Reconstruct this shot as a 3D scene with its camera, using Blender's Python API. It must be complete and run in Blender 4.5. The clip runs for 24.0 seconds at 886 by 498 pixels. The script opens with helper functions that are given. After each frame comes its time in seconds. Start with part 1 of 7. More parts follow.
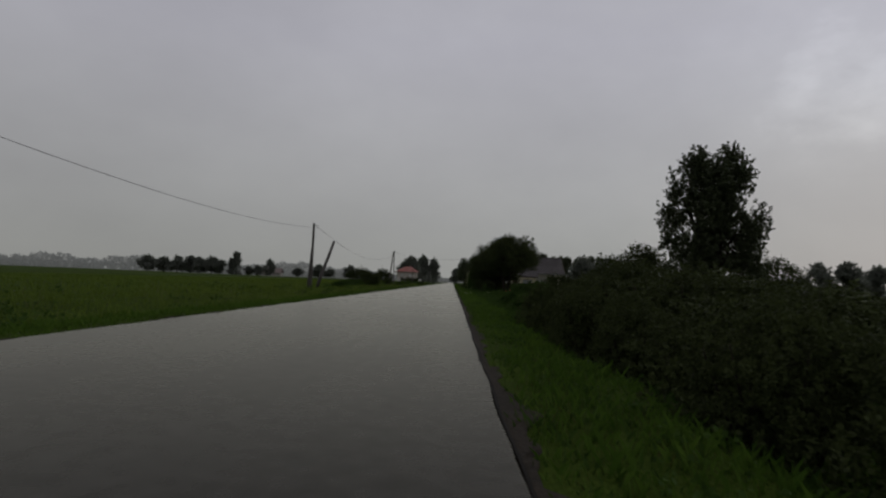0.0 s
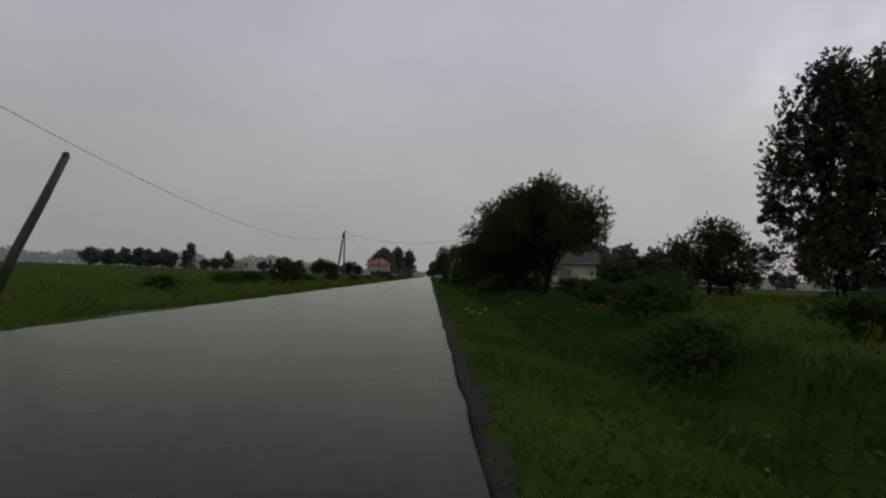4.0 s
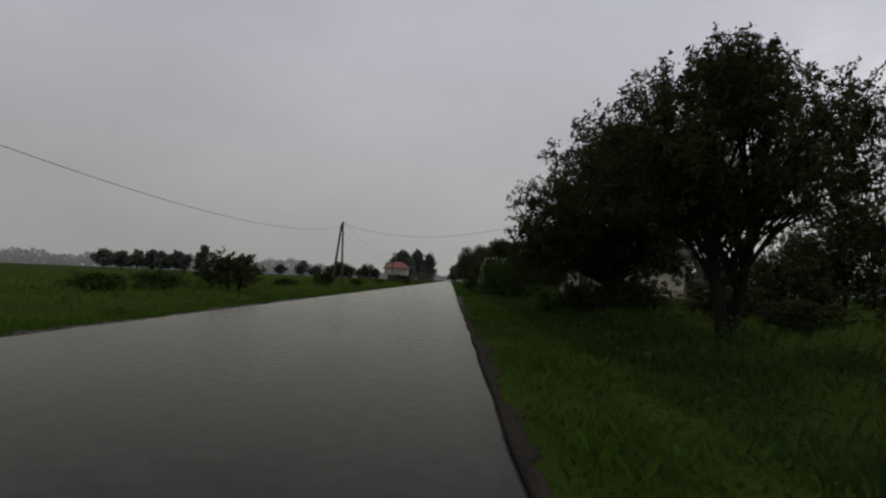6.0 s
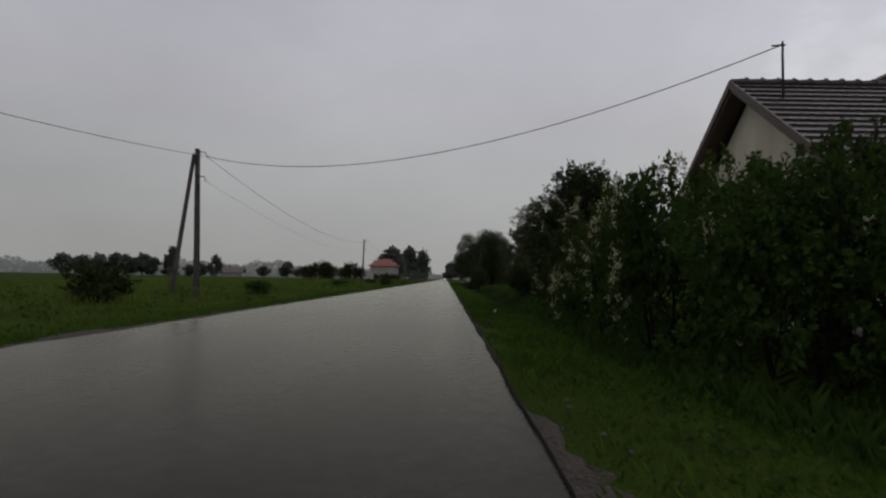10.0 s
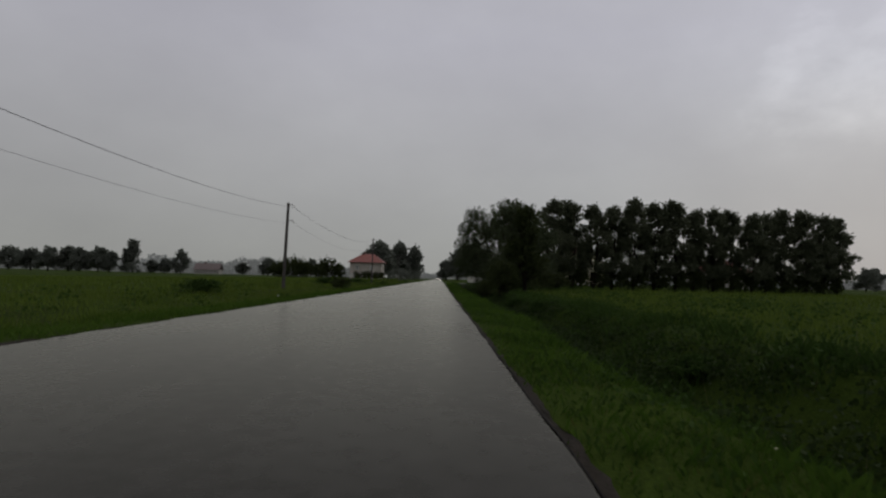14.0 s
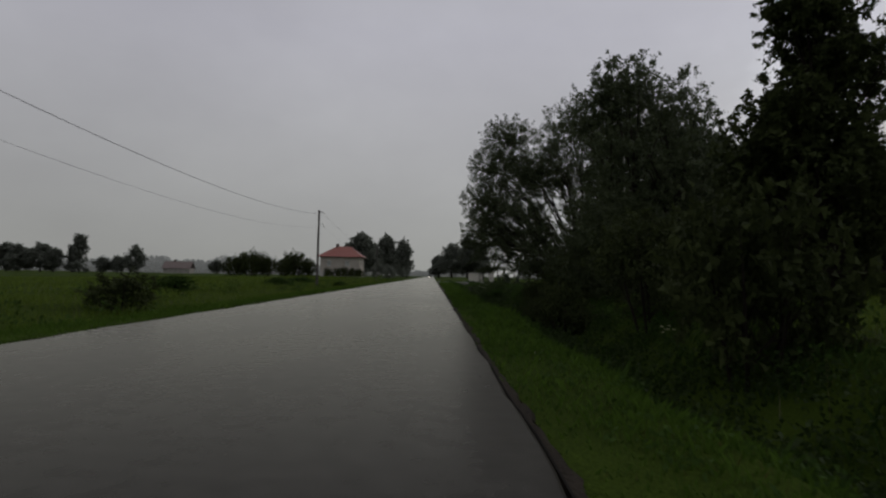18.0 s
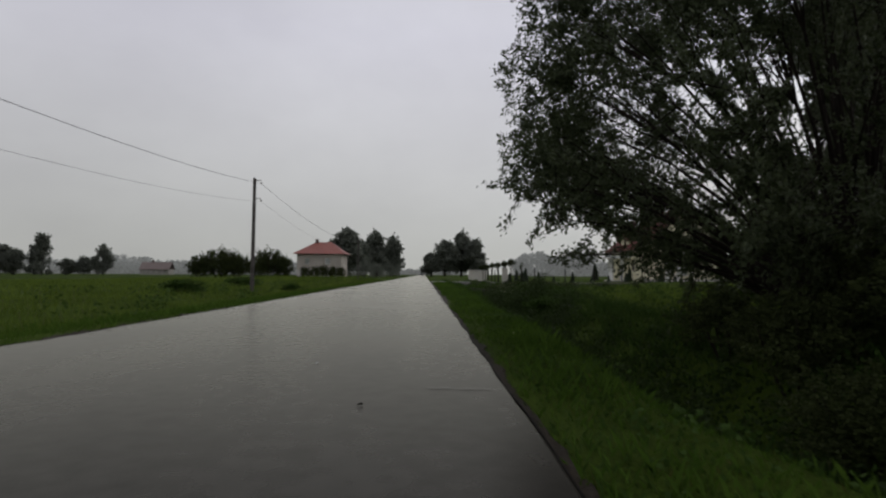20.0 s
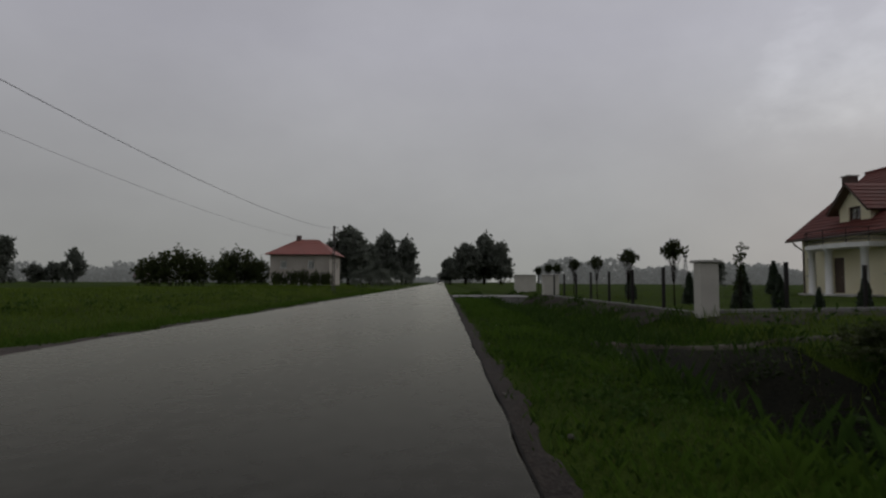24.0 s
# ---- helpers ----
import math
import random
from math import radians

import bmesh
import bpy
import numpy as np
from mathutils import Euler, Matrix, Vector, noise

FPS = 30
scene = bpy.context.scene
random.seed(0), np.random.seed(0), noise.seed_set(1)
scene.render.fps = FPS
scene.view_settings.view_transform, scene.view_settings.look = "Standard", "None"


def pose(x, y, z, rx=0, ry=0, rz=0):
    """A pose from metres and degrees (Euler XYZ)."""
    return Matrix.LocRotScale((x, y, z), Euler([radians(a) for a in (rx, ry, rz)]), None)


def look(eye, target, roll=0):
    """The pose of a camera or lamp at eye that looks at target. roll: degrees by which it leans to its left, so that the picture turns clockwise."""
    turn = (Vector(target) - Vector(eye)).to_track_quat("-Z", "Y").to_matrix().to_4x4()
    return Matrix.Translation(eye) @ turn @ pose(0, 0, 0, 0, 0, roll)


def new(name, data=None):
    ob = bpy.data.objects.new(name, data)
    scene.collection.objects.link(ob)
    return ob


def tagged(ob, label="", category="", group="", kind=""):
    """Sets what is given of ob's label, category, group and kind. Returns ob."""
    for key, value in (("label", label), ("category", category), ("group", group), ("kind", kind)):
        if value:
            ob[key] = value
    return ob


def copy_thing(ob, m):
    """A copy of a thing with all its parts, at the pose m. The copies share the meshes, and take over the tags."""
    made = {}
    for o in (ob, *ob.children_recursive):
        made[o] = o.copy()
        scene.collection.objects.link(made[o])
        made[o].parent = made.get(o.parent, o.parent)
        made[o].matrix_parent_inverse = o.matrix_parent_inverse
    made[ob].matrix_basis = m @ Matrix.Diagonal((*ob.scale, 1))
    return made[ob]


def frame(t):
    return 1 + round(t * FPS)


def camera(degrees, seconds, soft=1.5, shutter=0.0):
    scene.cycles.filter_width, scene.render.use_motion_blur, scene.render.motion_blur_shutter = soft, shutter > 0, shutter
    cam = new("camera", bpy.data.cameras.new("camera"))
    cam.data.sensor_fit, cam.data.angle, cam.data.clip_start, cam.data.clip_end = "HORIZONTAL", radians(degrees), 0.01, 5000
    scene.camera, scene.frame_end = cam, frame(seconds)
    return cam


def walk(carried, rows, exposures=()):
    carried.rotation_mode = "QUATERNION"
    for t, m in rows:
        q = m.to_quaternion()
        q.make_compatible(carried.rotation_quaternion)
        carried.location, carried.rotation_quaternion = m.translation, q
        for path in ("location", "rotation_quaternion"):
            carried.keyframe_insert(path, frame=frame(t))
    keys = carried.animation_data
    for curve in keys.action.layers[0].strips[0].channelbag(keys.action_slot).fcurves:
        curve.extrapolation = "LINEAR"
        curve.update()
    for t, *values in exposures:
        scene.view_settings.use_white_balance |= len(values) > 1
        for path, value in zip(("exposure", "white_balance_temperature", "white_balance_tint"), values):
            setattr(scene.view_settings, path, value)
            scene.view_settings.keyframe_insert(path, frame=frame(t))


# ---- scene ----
# ---- camera ----
cam = camera(74.0, 24.0, 2.3, 0.08)
PATH = [
    (0, (0.147, 0.603, 1.0), (-0.035, 10.586, 1.558), 2.29),
    (1, (0.039, 9.046, 1.0), (-0.070, 19.034, 1.480), -0.16),
    (1.5, (0.016, 13.286, 1.0), (0.005, 23.277, 1.437), 0.76),
    (2, (-0.005, 17.555, 1.0), (-0.223, 27.537, 1.558), 2.92),
    (2.5, (0.011, 21.864, 1.0), (-0.167, 31.850, 1.495), 1.37),
    (4.5, (0.285, 39.206, 1.0), (0.545, 49.192, 1.469), 2.36),
    (5, (0.177, 43.528, 1.0), (0.046, 53.517, 1.456), 3.59),
    (5.5, (0.231, 47.836, 1.0), (0.139, 57.824, 1.480), -0.25),
    (6, (0.160, 52.119, 1.0), (0.011, 62.104, 1.530), 2.37),
    (6.5, (0.182, 56.377, 1.0), (0.040, 66.366, 1.452), 1.74),
    (7, (0.132, 60.624, 1.0), (0.297, 70.610, 1.488), 1.37),
    (7.5, (0.111, 64.875, 1.0), (0.071, 74.864, 1.460), 1.05),
    (8, (0.115, 69.154, 1.0), (-0.108, 79.141, 1.456), 2.44),
    (8.5, (0.080, 73.477, 1.0), (0.211, 83.463, 1.505), 2.31),
    (9, (0.043, 77.901, 1.0), (-0.019, 87.887, 1.517), 1.75),
    (9.5, (0.007, 82.295, 1.0), (-0.046, 92.282, 1.517), 0.90),
    (11.5, (-0.156, 100.245, 1.0), (-0.253, 110.233, 1.477), 1.48),
    (12, (-0.112, 104.750, 1.0), (0.018, 114.734, 1.538), 0.94),
    (12.5, (-0.195, 109.266, 1.0), (-0.022, 119.251, 1.516), 3.18),
    (13, (-0.181, 113.791, 1.0), (0.003, 123.776, 1.507), 0.71),
    (13.5, (-0.262, 118.328, 1.0), (-0.062, 128.313, 1.507), 1.16),
    (14, (-0.171, 122.878, 1.0), (-0.136, 132.866, 1.502), 1.44),
    (14.5, (-0.377, 127.439, 1.0), (-0.117, 137.427, 1.410), 1.09),
    (15, (-0.330, 132.005, 1.0), (0.131, 141.981, 1.510), 1.07),
    (15.5, (-0.334, 136.530, 1.0), (-0.054, 146.515, 1.477), 1.46),
    (16, (-0.239, 140.999, 1.0), (0.192, 150.974, 1.560), 1.55),
    (16.5, (-0.201, 145.342, 1.0), (0.254, 155.314, 1.602), 4.39),
    (17, (-0.042, 149.722, 1.0), (0.273, 159.702, 1.540), 2.56),
    (17.5, (-0.044, 154.124, 1.0), (0.074, 164.113, 1.457), 0.99),
    (19.5, (-0.193, 171.778, 1.0), (0.197, 181.760, 1.475), 0.96),
    (20, (-0.137, 176.190, 1.0), (0.174, 186.176, 1.431), 0.28),
    (20.5, (-0.065, 180.603, 1.0), (0.223, 190.595, 1.278), -0.90),
    (21, (-0.031, 185.011, 1.0), (0.483, 194.986, 1.470), 1.16),
    (21.5, (0.067, 189.407, 1.0), (0.383, 199.392, 1.445), 2.09),
    (22, (0.155, 193.792, 1.0), (0.500, 203.773, 1.519), 1.64),
    (22.5, (0.108, 198.114, 1.0), (0.342, 208.097, 1.532), 4.43),
    (23, (0.226, 202.531, 1.0), (0.116, 212.516, 1.539), 2.25),
    (23.5, (0.161, 206.918, 1.0), (0.219, 216.904, 1.532), 1.40),
    (24, (0.119, 211.300, 1.0), (0.113, 221.284, 1.561), 0.22),
]
walk(cam, [(t, look(eye, target, roll)) for t, eye, target, roll in PATH], [
    (0.0, -0.32), (2.0, -0.25), (5.0, -0.12), (7.0, -0.08), (8.0, 0.22), (9.0, 0.06), (9.5, -0.12), (11.5, -0.12), (12.0, 0.08), (13.0, 0.02), (14.0, -0.22), (16.0, -0.25), (17.0, -0.32), (19.5, 0.16), (20.0, 0.3), (21.0, 0.42), (22.0, 0.0), (23.0, -0.32), (24.0, -0.36),
])

# ---- sky and sun ----
world = bpy.data.worlds.new("overcast_sky")
scene.world = world
world.use_nodes = True
wn, wl = world.node_tree.nodes, world.node_tree.links
background = wn["Background"]
sky = wn.new("ShaderNodeTexSky")
sky.sky_type, sky.sun_disc = "NISHITA", False
sky.sun_elevation, sky.sun_rotation = radians(38), radians(70)
grey = wn.new("ShaderNodeHueSaturation")
grey.inputs["Saturation"].default_value, grey.inputs["Value"].default_value = 0.25, 0.055
wl.new(sky.outputs[0], grey.inputs["Color"])
way = wn.new("ShaderNodeTexCoord")
stretch = wn.new("ShaderNodeMapping")
stretch.inputs["Scale"].default_value = (1.0, 1.0, 1.7)
stretch.inputs["Location"].default_value = (5.3, 1.9, 2.2)
wl.new(way.outputs["Generated"], stretch.inputs["Vector"])
billow = wn.new("ShaderNodeTexNoise")
billow.inputs["Scale"].default_value, billow.inputs["Detail"].default_value, billow.inputs["Roughness"].default_value = 2.6, 4.0, 0.5
wl.new(stretch.outputs[0], billow.inputs["Vector"])
cloud = wn.new("ShaderNodeValToRGB")
cloud.color_ramp.elements[0].position, cloud.color_ramp.elements[0].color = 0.30, (0.432, 0.432, 0.449, 1)
cloud.color_ramp.elements[1].position, cloud.color_ramp.elements[1].color = 0.70, (0.505, 0.507, 0.522, 1)
wisp = wn.new("ShaderNodeTexNoise")
wisp.inputs["Scale"].default_value, wisp.inputs["Detail"].default_value, wisp.inputs["Roughness"].default_value = 7.5, 5.0, 0.6
wl.new(stretch.outputs[0], wisp.inputs["Vector"])
layers = wn.new("ShaderNodeMix")
layers.inputs[0].default_value = 0.3
wl.new(billow.outputs["Fac"], layers.inputs[2])
wl.new(wisp.outputs["Fac"], layers.inputs[3])
# the cloud thins out in one ragged gap ahead
ahead = wn.new("ShaderNodeVectorMath")
ahead.operation = "DOT_PRODUCT"
ahead.inputs[1].default_value = (0.509, 0.796, 0.329)
wl.new(way.outputs["Generated"], ahead.inputs[0])
gap = wn.new("ShaderNodeMapRange")
gap.interpolation_type = "SMOOTHSTEP"
for k, v in ((1, 0.978), (2, 0.999), (3, 0.0), (4, 1.0)):
    gap.inputs[k].default_value = v
wl.new(ahead.outputs["Value"], gap.inputs[0])
torn = wn.new("ShaderNodeMapRange")
for k, v in ((1, 0.30), (2, 0.66), (3, 0.06), (4, 0.36)):
    torn.inputs[k].default_value = v
wl.new(layers.outputs[0], torn.inputs[0])
open_sky = wn.new("ShaderNodeMath")
open_sky.operation = "MULTIPLY_ADD"
wl.new(gap.outputs[0], open_sky.inputs[0])
wl.new(torn.outputs[0], open_sky.inputs[1])
wl.new(layers.outputs[0], open_sky.inputs[2])
wl.new(open_sky.outputs[0], cloud.inputs[0])
thinnest = cloud.color_ramp.elements.new(1.0)
thinnest.color = (0.68, 0.685, 0.70, 1)
axis = wn.new("ShaderNodeSeparateXYZ")
wl.new(way.outputs["Generated"], axis.inputs[0])
east = wn.new("ShaderNodeMapRange")
for k, v in ((1, -0.5), (2, 0.7), (3, 0.98), (4, 1.24)):
    east.inputs[k].default_value = v
wl.new(axis.outputs["X"], east.inputs[0])
low = wn.new("ShaderNodeMapRange")
for k, v in ((1, 0.0), (2, 0.35), (3, 0.73), (4, 1.03)):
    low.inputs[k].default_value = v
wl.new(axis.outputs["Z"], low.inputs[0])
dome = wn.new("ShaderNodeMapRange")
for k, v in ((1, 0.45), (2, 0.95), (3, 1.0), (4, 0.72)):
    dome.inputs[k].default_value = v
wl.new(axis.outputs["Z"], dome.inputs[0])
rise = wn.new("ShaderNodeMath")
rise.operation = "MULTIPLY"
wl.new(low.outputs[0], rise.inputs[0])
wl.new(dome.outputs[0], rise.inputs[1])
both = wn.new("ShaderNodeMath")
both.operation = "MULTIPLY"
wl.new(east.outputs[0], both.inputs[0])
wl.new(rise.outputs[0], both.inputs[1])
toned = wn.new("ShaderNodeVectorMath")
toned.operation = "SCALE"
wl.new(cloud.outputs[0], toned.inputs[0])
wl.new(both.outputs[0], toned.inputs["Scale"])
cover = wn.new("ShaderNodeMix")
cover.data_type = "RGBA"
cover.inputs["Factor"].default_value = 0.94
hue = wn.new("ShaderNodeValToRGB")
hue.color_ramp.elements[0].position, hue.color_ramp.elements[0].color = 0.0, (1.0, 1.01, 0.93, 1)
hue.color_ramp.elements[1].position, hue.color_ramp.elements[1].color = 0.38, (0.995, 0.99, 1.065, 1)
wl.new(axis.outputs["Z"], hue.inputs[0])
tinted = wn.new("ShaderNodeVectorMath")
tinted.operation = "MULTIPLY"
side = wn.new("ShaderNodeMapRange")
for k, v in ((1, 0.25), (2, 0.75), (3, 0.0), (4, 1.0)):
    side.inputs[k].default_value = v
wl.new(axis.outputs["X"], side.inputs[0])
near_low = wn.new("ShaderNodeMapRange")
for k, v in ((1, 0.02), (2, 0.30), (3, 1.0), (4, 0.0)):
    near_low.inputs[k].default_value = v
wl.new(axis.outputs["Z"], near_low.inputs[0])
thin = wn.new("ShaderNodeMath")
thin.operation = "MULTIPLY"
wl.new(side.outputs[0], thin.inputs[0])
wl.new(near_low.outputs[0], thin.inputs[1])
warm = wn.new("ShaderNodeMix")
warm.data_type = "RGBA"
warm.inputs[7].default_value = (1.16, 1.06, 0.98, 1)
wl.new(thin.outputs[0], warm.inputs[0])
wl.new(hue.outputs[0], warm.inputs[6])
wl.new(toned.outputs[0], tinted.inputs[0])
wl.new(warm.outputs[2], tinted.inputs[1])
wl.new(grey.outputs[0], cover.inputs[6])
wl.new(tinted.outputs[0], cover.inputs[7])
wl.new(cover.outputs[2], background.inputs[0])
background.inputs[1].default_value = 1.0

sun_data = bpy.data.lights.new("sun", "SUN")
sun_data.energy, sun_data.angle, sun_data.color = 0.5, radians(40), (1.0, 0.97, 0.93)
sun = new("sun", sun_data)
sun.matrix_world = look((60, 40, 80), (0, 0, 0))

# ---- materials ----
def material(name, dark, light, scale=8.0, rough=(0.6, 0.8), bump=0.2, fine=60.0, island=0.0, metal=0.0, patch=0.4, spec=0.5, through_leaf=0.0, stretch=(1, 1, 1), piece=0.0, tint=None):
    """Two-scale noise in colour and roughness, fine bump; island / piece: tone spread per loose leaf or per object."""
    m = bpy.data.materials.new(name)
    m.use_nodes = True
    n, l = m.node_tree.nodes, m.node_tree.links
    bsdf = n["Principled BSDF"]
    pos = n.new("ShaderNodeTexCoord")
    mp = n.new("ShaderNodeMapping")
    mp.inputs["Scale"].default_value = stretch
    l.new(pos.outputs["Object"], mp.inputs["Vector"])
    a = n.new("ShaderNodeTexNoise")
    a.inputs["Scale"].default_value, a.inputs["Detail"].default_value = scale, 5.0
    b = n.new("ShaderNodeTexNoise")
    b.inputs["Scale"].default_value, b.inputs["Detail"].default_value = fine, 4.0
    for t in (a, b):
        l.new(mp.outputs[0], t.inputs["Vector"])
    mixf = n.new("ShaderNodeMix")
    mixf.inputs[0].default_value = patch
    l.new(a.outputs["Fac"], mixf.inputs[2])
    l.new(b.outputs["Fac"], mixf.inputs[3])
    ramp = n.new("ShaderNodeMapRange")
    ramp.inputs[1].default_value, ramp.inputs[2].default_value = 0.33, 0.67
    l.new(mixf.outputs[0], ramp.inputs[0])
    fac = ramp.outputs[0]
    if island or piece:
        src = n.new("ShaderNodeNewGeometry").outputs["Random Per Island"] if island else n.new("ShaderNodeObjectInfo").outputs["Random"]
        w = n.new("ShaderNodeMix")
        w.inputs[0].default_value = island or piece
        l.new(fac, w.inputs[2])
        l.new(src, w.inputs[3])
        fac = w.outputs[0]
    col = n.new("ShaderNodeMix")
    col.data_type = "RGBA"
    col.inputs[6].default_value, col.inputs[7].default_value = (*dark, 1), (*light, 1)
    l.new(fac, col.inputs[0])
    l.new(col.outputs[2], bsdf.inputs["Base Color"])
    r = n.new("ShaderNodeMapRange")
    r.inputs[3].default_value, r.inputs[4].default_value = rough
    l.new(a.outputs["Fac"], r.inputs[0])
    l.new(r.outputs[0], bsdf.inputs["Roughness"])
    bsdf.inputs["Metallic"].default_value = metal
    bsdf.inputs["Specular IOR Level"].default_value = spec
    if tint:
        bsdf.inputs["Specular Tint"].default_value = (*tint, 1)
    if bump:
        bp = n.new("ShaderNodeBump")
        bp.inputs["Strength"].default_value, bp.inputs["Distance"].default_value = bump, 0.02
        l.new(b.outputs["Fac"], bp.inputs["Height"])
        l.new(bp.outputs[0], bsdf.inputs["Normal"])
    if through_leaf:
        tr = n.new("ShaderNodeBsdfTranslucent")
        l.new(col.outputs[2], tr.inputs[0])
        ms = n.new("ShaderNodeMixShader")
        ms.inputs[0].default_value = through_leaf
        l.new(bsdf.outputs[0], ms.inputs[1])
        l.new(tr.outputs[0], ms.inputs[2])
        l.new(ms.outputs[0], n["Material Output"].inputs[0])
    return m


def glass(name, tint):
    m = bpy.data.materials.new(name)
    m.use_nodes = True
    b = m.node_tree.nodes["Principled BSDF"]
    b.inputs["Base Color"].default_value = (*tint, 1)
    b.inputs["Roughness"].default_value, b.inputs["IOR"].default_value, b.inputs["Transmission Weight"].default_value = 0.02, 1.45, 1.0
    return m


def glow(name, colour, strength):
    m = bpy.data.materials.new(name)
    m.use_nodes = True
    b = m.node_tree.nodes["Principled BSDF"]
    b.inputs["Emission Color"].default_value, b.inputs["Emission Strength"].default_value = (*colour, 1), strength
    return m


def wet_road(name, dark, light, film):
    """Dark asphalt under a broken film of muddy water: matt grain, gloss that grows towards grazing view."""
    m = bpy.data.materials.new(name)
    m.use_nodes = True
    n, l = m.node_tree.nodes, m.node_tree.links
    n.remove(n["Principled BSDF"])
    pos = n.new("ShaderNodeTexCoord")
    along = n.new("ShaderNodeMapping")
    along.inputs["Scale"].default_value = (1.0, 0.28, 1.0)
    l.new(pos.outputs["Object"], along.inputs["Vector"])
    noises = []
    for scale, detail, src in ((0.7, 4.0, along.outputs[0]), (5.5, 4.0, pos.outputs["Object"]), (70.0, 3.0, pos.outputs["Object"])):
        t = n.new("ShaderNodeTexNoise")
        t.inputs["Scale"].default_value, t.inputs["Detail"].default_value = scale, detail
        l.new(src, t.inputs["Vector"])
        noises.append(t.outputs["Fac"])
    pools, blotch, grain = noises

    def between(src, lo, hi, a, b):
        r = n.new("ShaderNodeMapRange")
        for k, v in ((1, lo), (2, hi), (3, a), (4, b)):
            r.inputs[k].default_value = v
        l.new(src, r.inputs[0])
        return r.outputs[0]

    def blend(fac, a, b):
        c = n.new("ShaderNodeMix")
        c.data_type = "RGBA"
        c.inputs[6].default_value, c.inputs[7].default_value = (*a, 1), (*b, 1)
        l.new(fac, c.inputs[0])
        return c.outputs[2]
    both = n.new("ShaderNodeMix")
    both.inputs[0].default_value = 0.55
    l.new(blotch, both.inputs[2])
    l.new(grain, both.inputs[3])
    matt = n.new("ShaderNodeBsdfDiffuse")
    l.new(blend(between(both.outputs[0], 0.36, 0.64, 0.0, 1.0), dark, light), matt.inputs[0])
    gloss = n.new("ShaderNodeBsdfGlossy")
    gloss.distribution = "MULTI_GGX"
    mixed = n.new("ShaderNodeMix")
    mixed.inputs[0].default_value = 0.4
    l.new(pools, mixed.inputs[2])
    l.new(blotch, mixed.inputs[3])
    l.new(blend(between(mixed.outputs[0], 0.35, 0.65, 0.0, 1.0), tuple(0.9 * c for c in film), film), gloss.inputs[0])
    l.new(between(mixed.outputs[0], 0.35, 0.65, 0.32, 0.24), gloss.inputs["Roughness"])
    bump = n.new("ShaderNodeBump")
    bump.inputs["Strength"].default_value, bump.inputs["Distance"].default_value = 0.03, 0.01
    l.new(grain, bump.inputs["Height"])
    edge = n.new("ShaderNodeFresnel")
    edge.inputs["IOR"].default_value = 1.25
    for node in (matt, gloss):
        l.new(bump.outputs[0], node.inputs["Normal"])
    both_ways = n.new("ShaderNodeMixShader")
    l.new(edge.outputs[0], both_ways.inputs[0])
    l.new(matt.outputs[0], both_ways.inputs[1])
    l.new(gloss.outputs[0], both_ways.inputs[2])
    l.new(both_ways.outputs[0], n["Material Output"].inputs[0])
    return m


ASPHALT = wet_road("wet_asphalt", (0.008, 0.0072, 0.0062), (0.026, 0.0235, 0.021), (0.64, 0.63, 0.55))
DARK_EDGE = material("dark_road_edge", (0.005, 0.0048, 0.0045), (0.014, 0.0125, 0.011), 4.0, (0.6, 0.8), 0.3, 40.0, spec=0.05)
PATCH = wet_road("sealed_seam", (0.010, 0.0095, 0.009), (0.020, 0.0185, 0.017), (0.86, 0.85, 0.78))
SOIL = material("meadow_soil", (0.012, 0.021, 0.003), (0.050, 0.078, 0.011), 0.35, (0.85, 1.0), 1.0, 38.0, patch=0.62, spec=0.02)
GRAVEL = material("wet_gravel", (0.018, 0.015, 0.012), (0.092, 0.077, 0.064), 3.2, (0.6, 0.85), 1.0, 34.0, patch=0.7, spec=0.08)
SILT = material("muddy_gravel", (0.013, 0.011, 0.009), (0.056, 0.047, 0.039), 3.2, (0.6, 0.85), 1.0, 34.0, patch=0.65, spec=0.06)
BARE = material("bare_earth", (0.012, 0.010, 0.0075), (0.040, 0.033, 0.025), 2.5, (0.7, 0.95), 0.9, 26.0, patch=0.55, spec=0.06)
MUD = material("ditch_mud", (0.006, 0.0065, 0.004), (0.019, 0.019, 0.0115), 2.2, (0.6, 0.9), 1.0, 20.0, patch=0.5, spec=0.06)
CLAY = material("pale_wet_clay", (0.03, 0.026, 0.019), (0.075, 0.064, 0.047), 2.5, (0.6, 0.9), 0.8, 22.0, spec=0.2)
STONE = material("stone_chip", (0.045, 0.04, 0.035), (0.15, 0.133, 0.115), 20.0, (0.5, 0.75), 0.3, 80.0, piece=0.5, spec=0.2)
VERGE = material("verge_grass", (0.029, 0.065, 0.008), (0.085, 0.142, 0.022), 0.5, (0.65, 0.85), 0.0, 5.0, island=0.3, through_leaf=0.3, spec=0.04)
MEADOW = material("meadow_grass", (0.050, 0.082, 0.011), (0.128, 0.174, 0.032), 0.22, (0.7, 0.9), 0.0, 3.0, island=0.3, through_leaf=0.3, spec=0.03)
SEED = material("seeding_grass", (0.050, 0.045, 0.014), (0.110, 0.090, 0.034), 2.0, (0.7, 0.9), 0.0, 8.0, island=0.5, through_leaf=0.25, spec=0.03)
DRY = material("dry_stalk", (0.06, 0.055, 0.022), (0.13, 0.115, 0.055), 2.0, (0.6, 0.8), 0.0, 8.0, island=0.5)
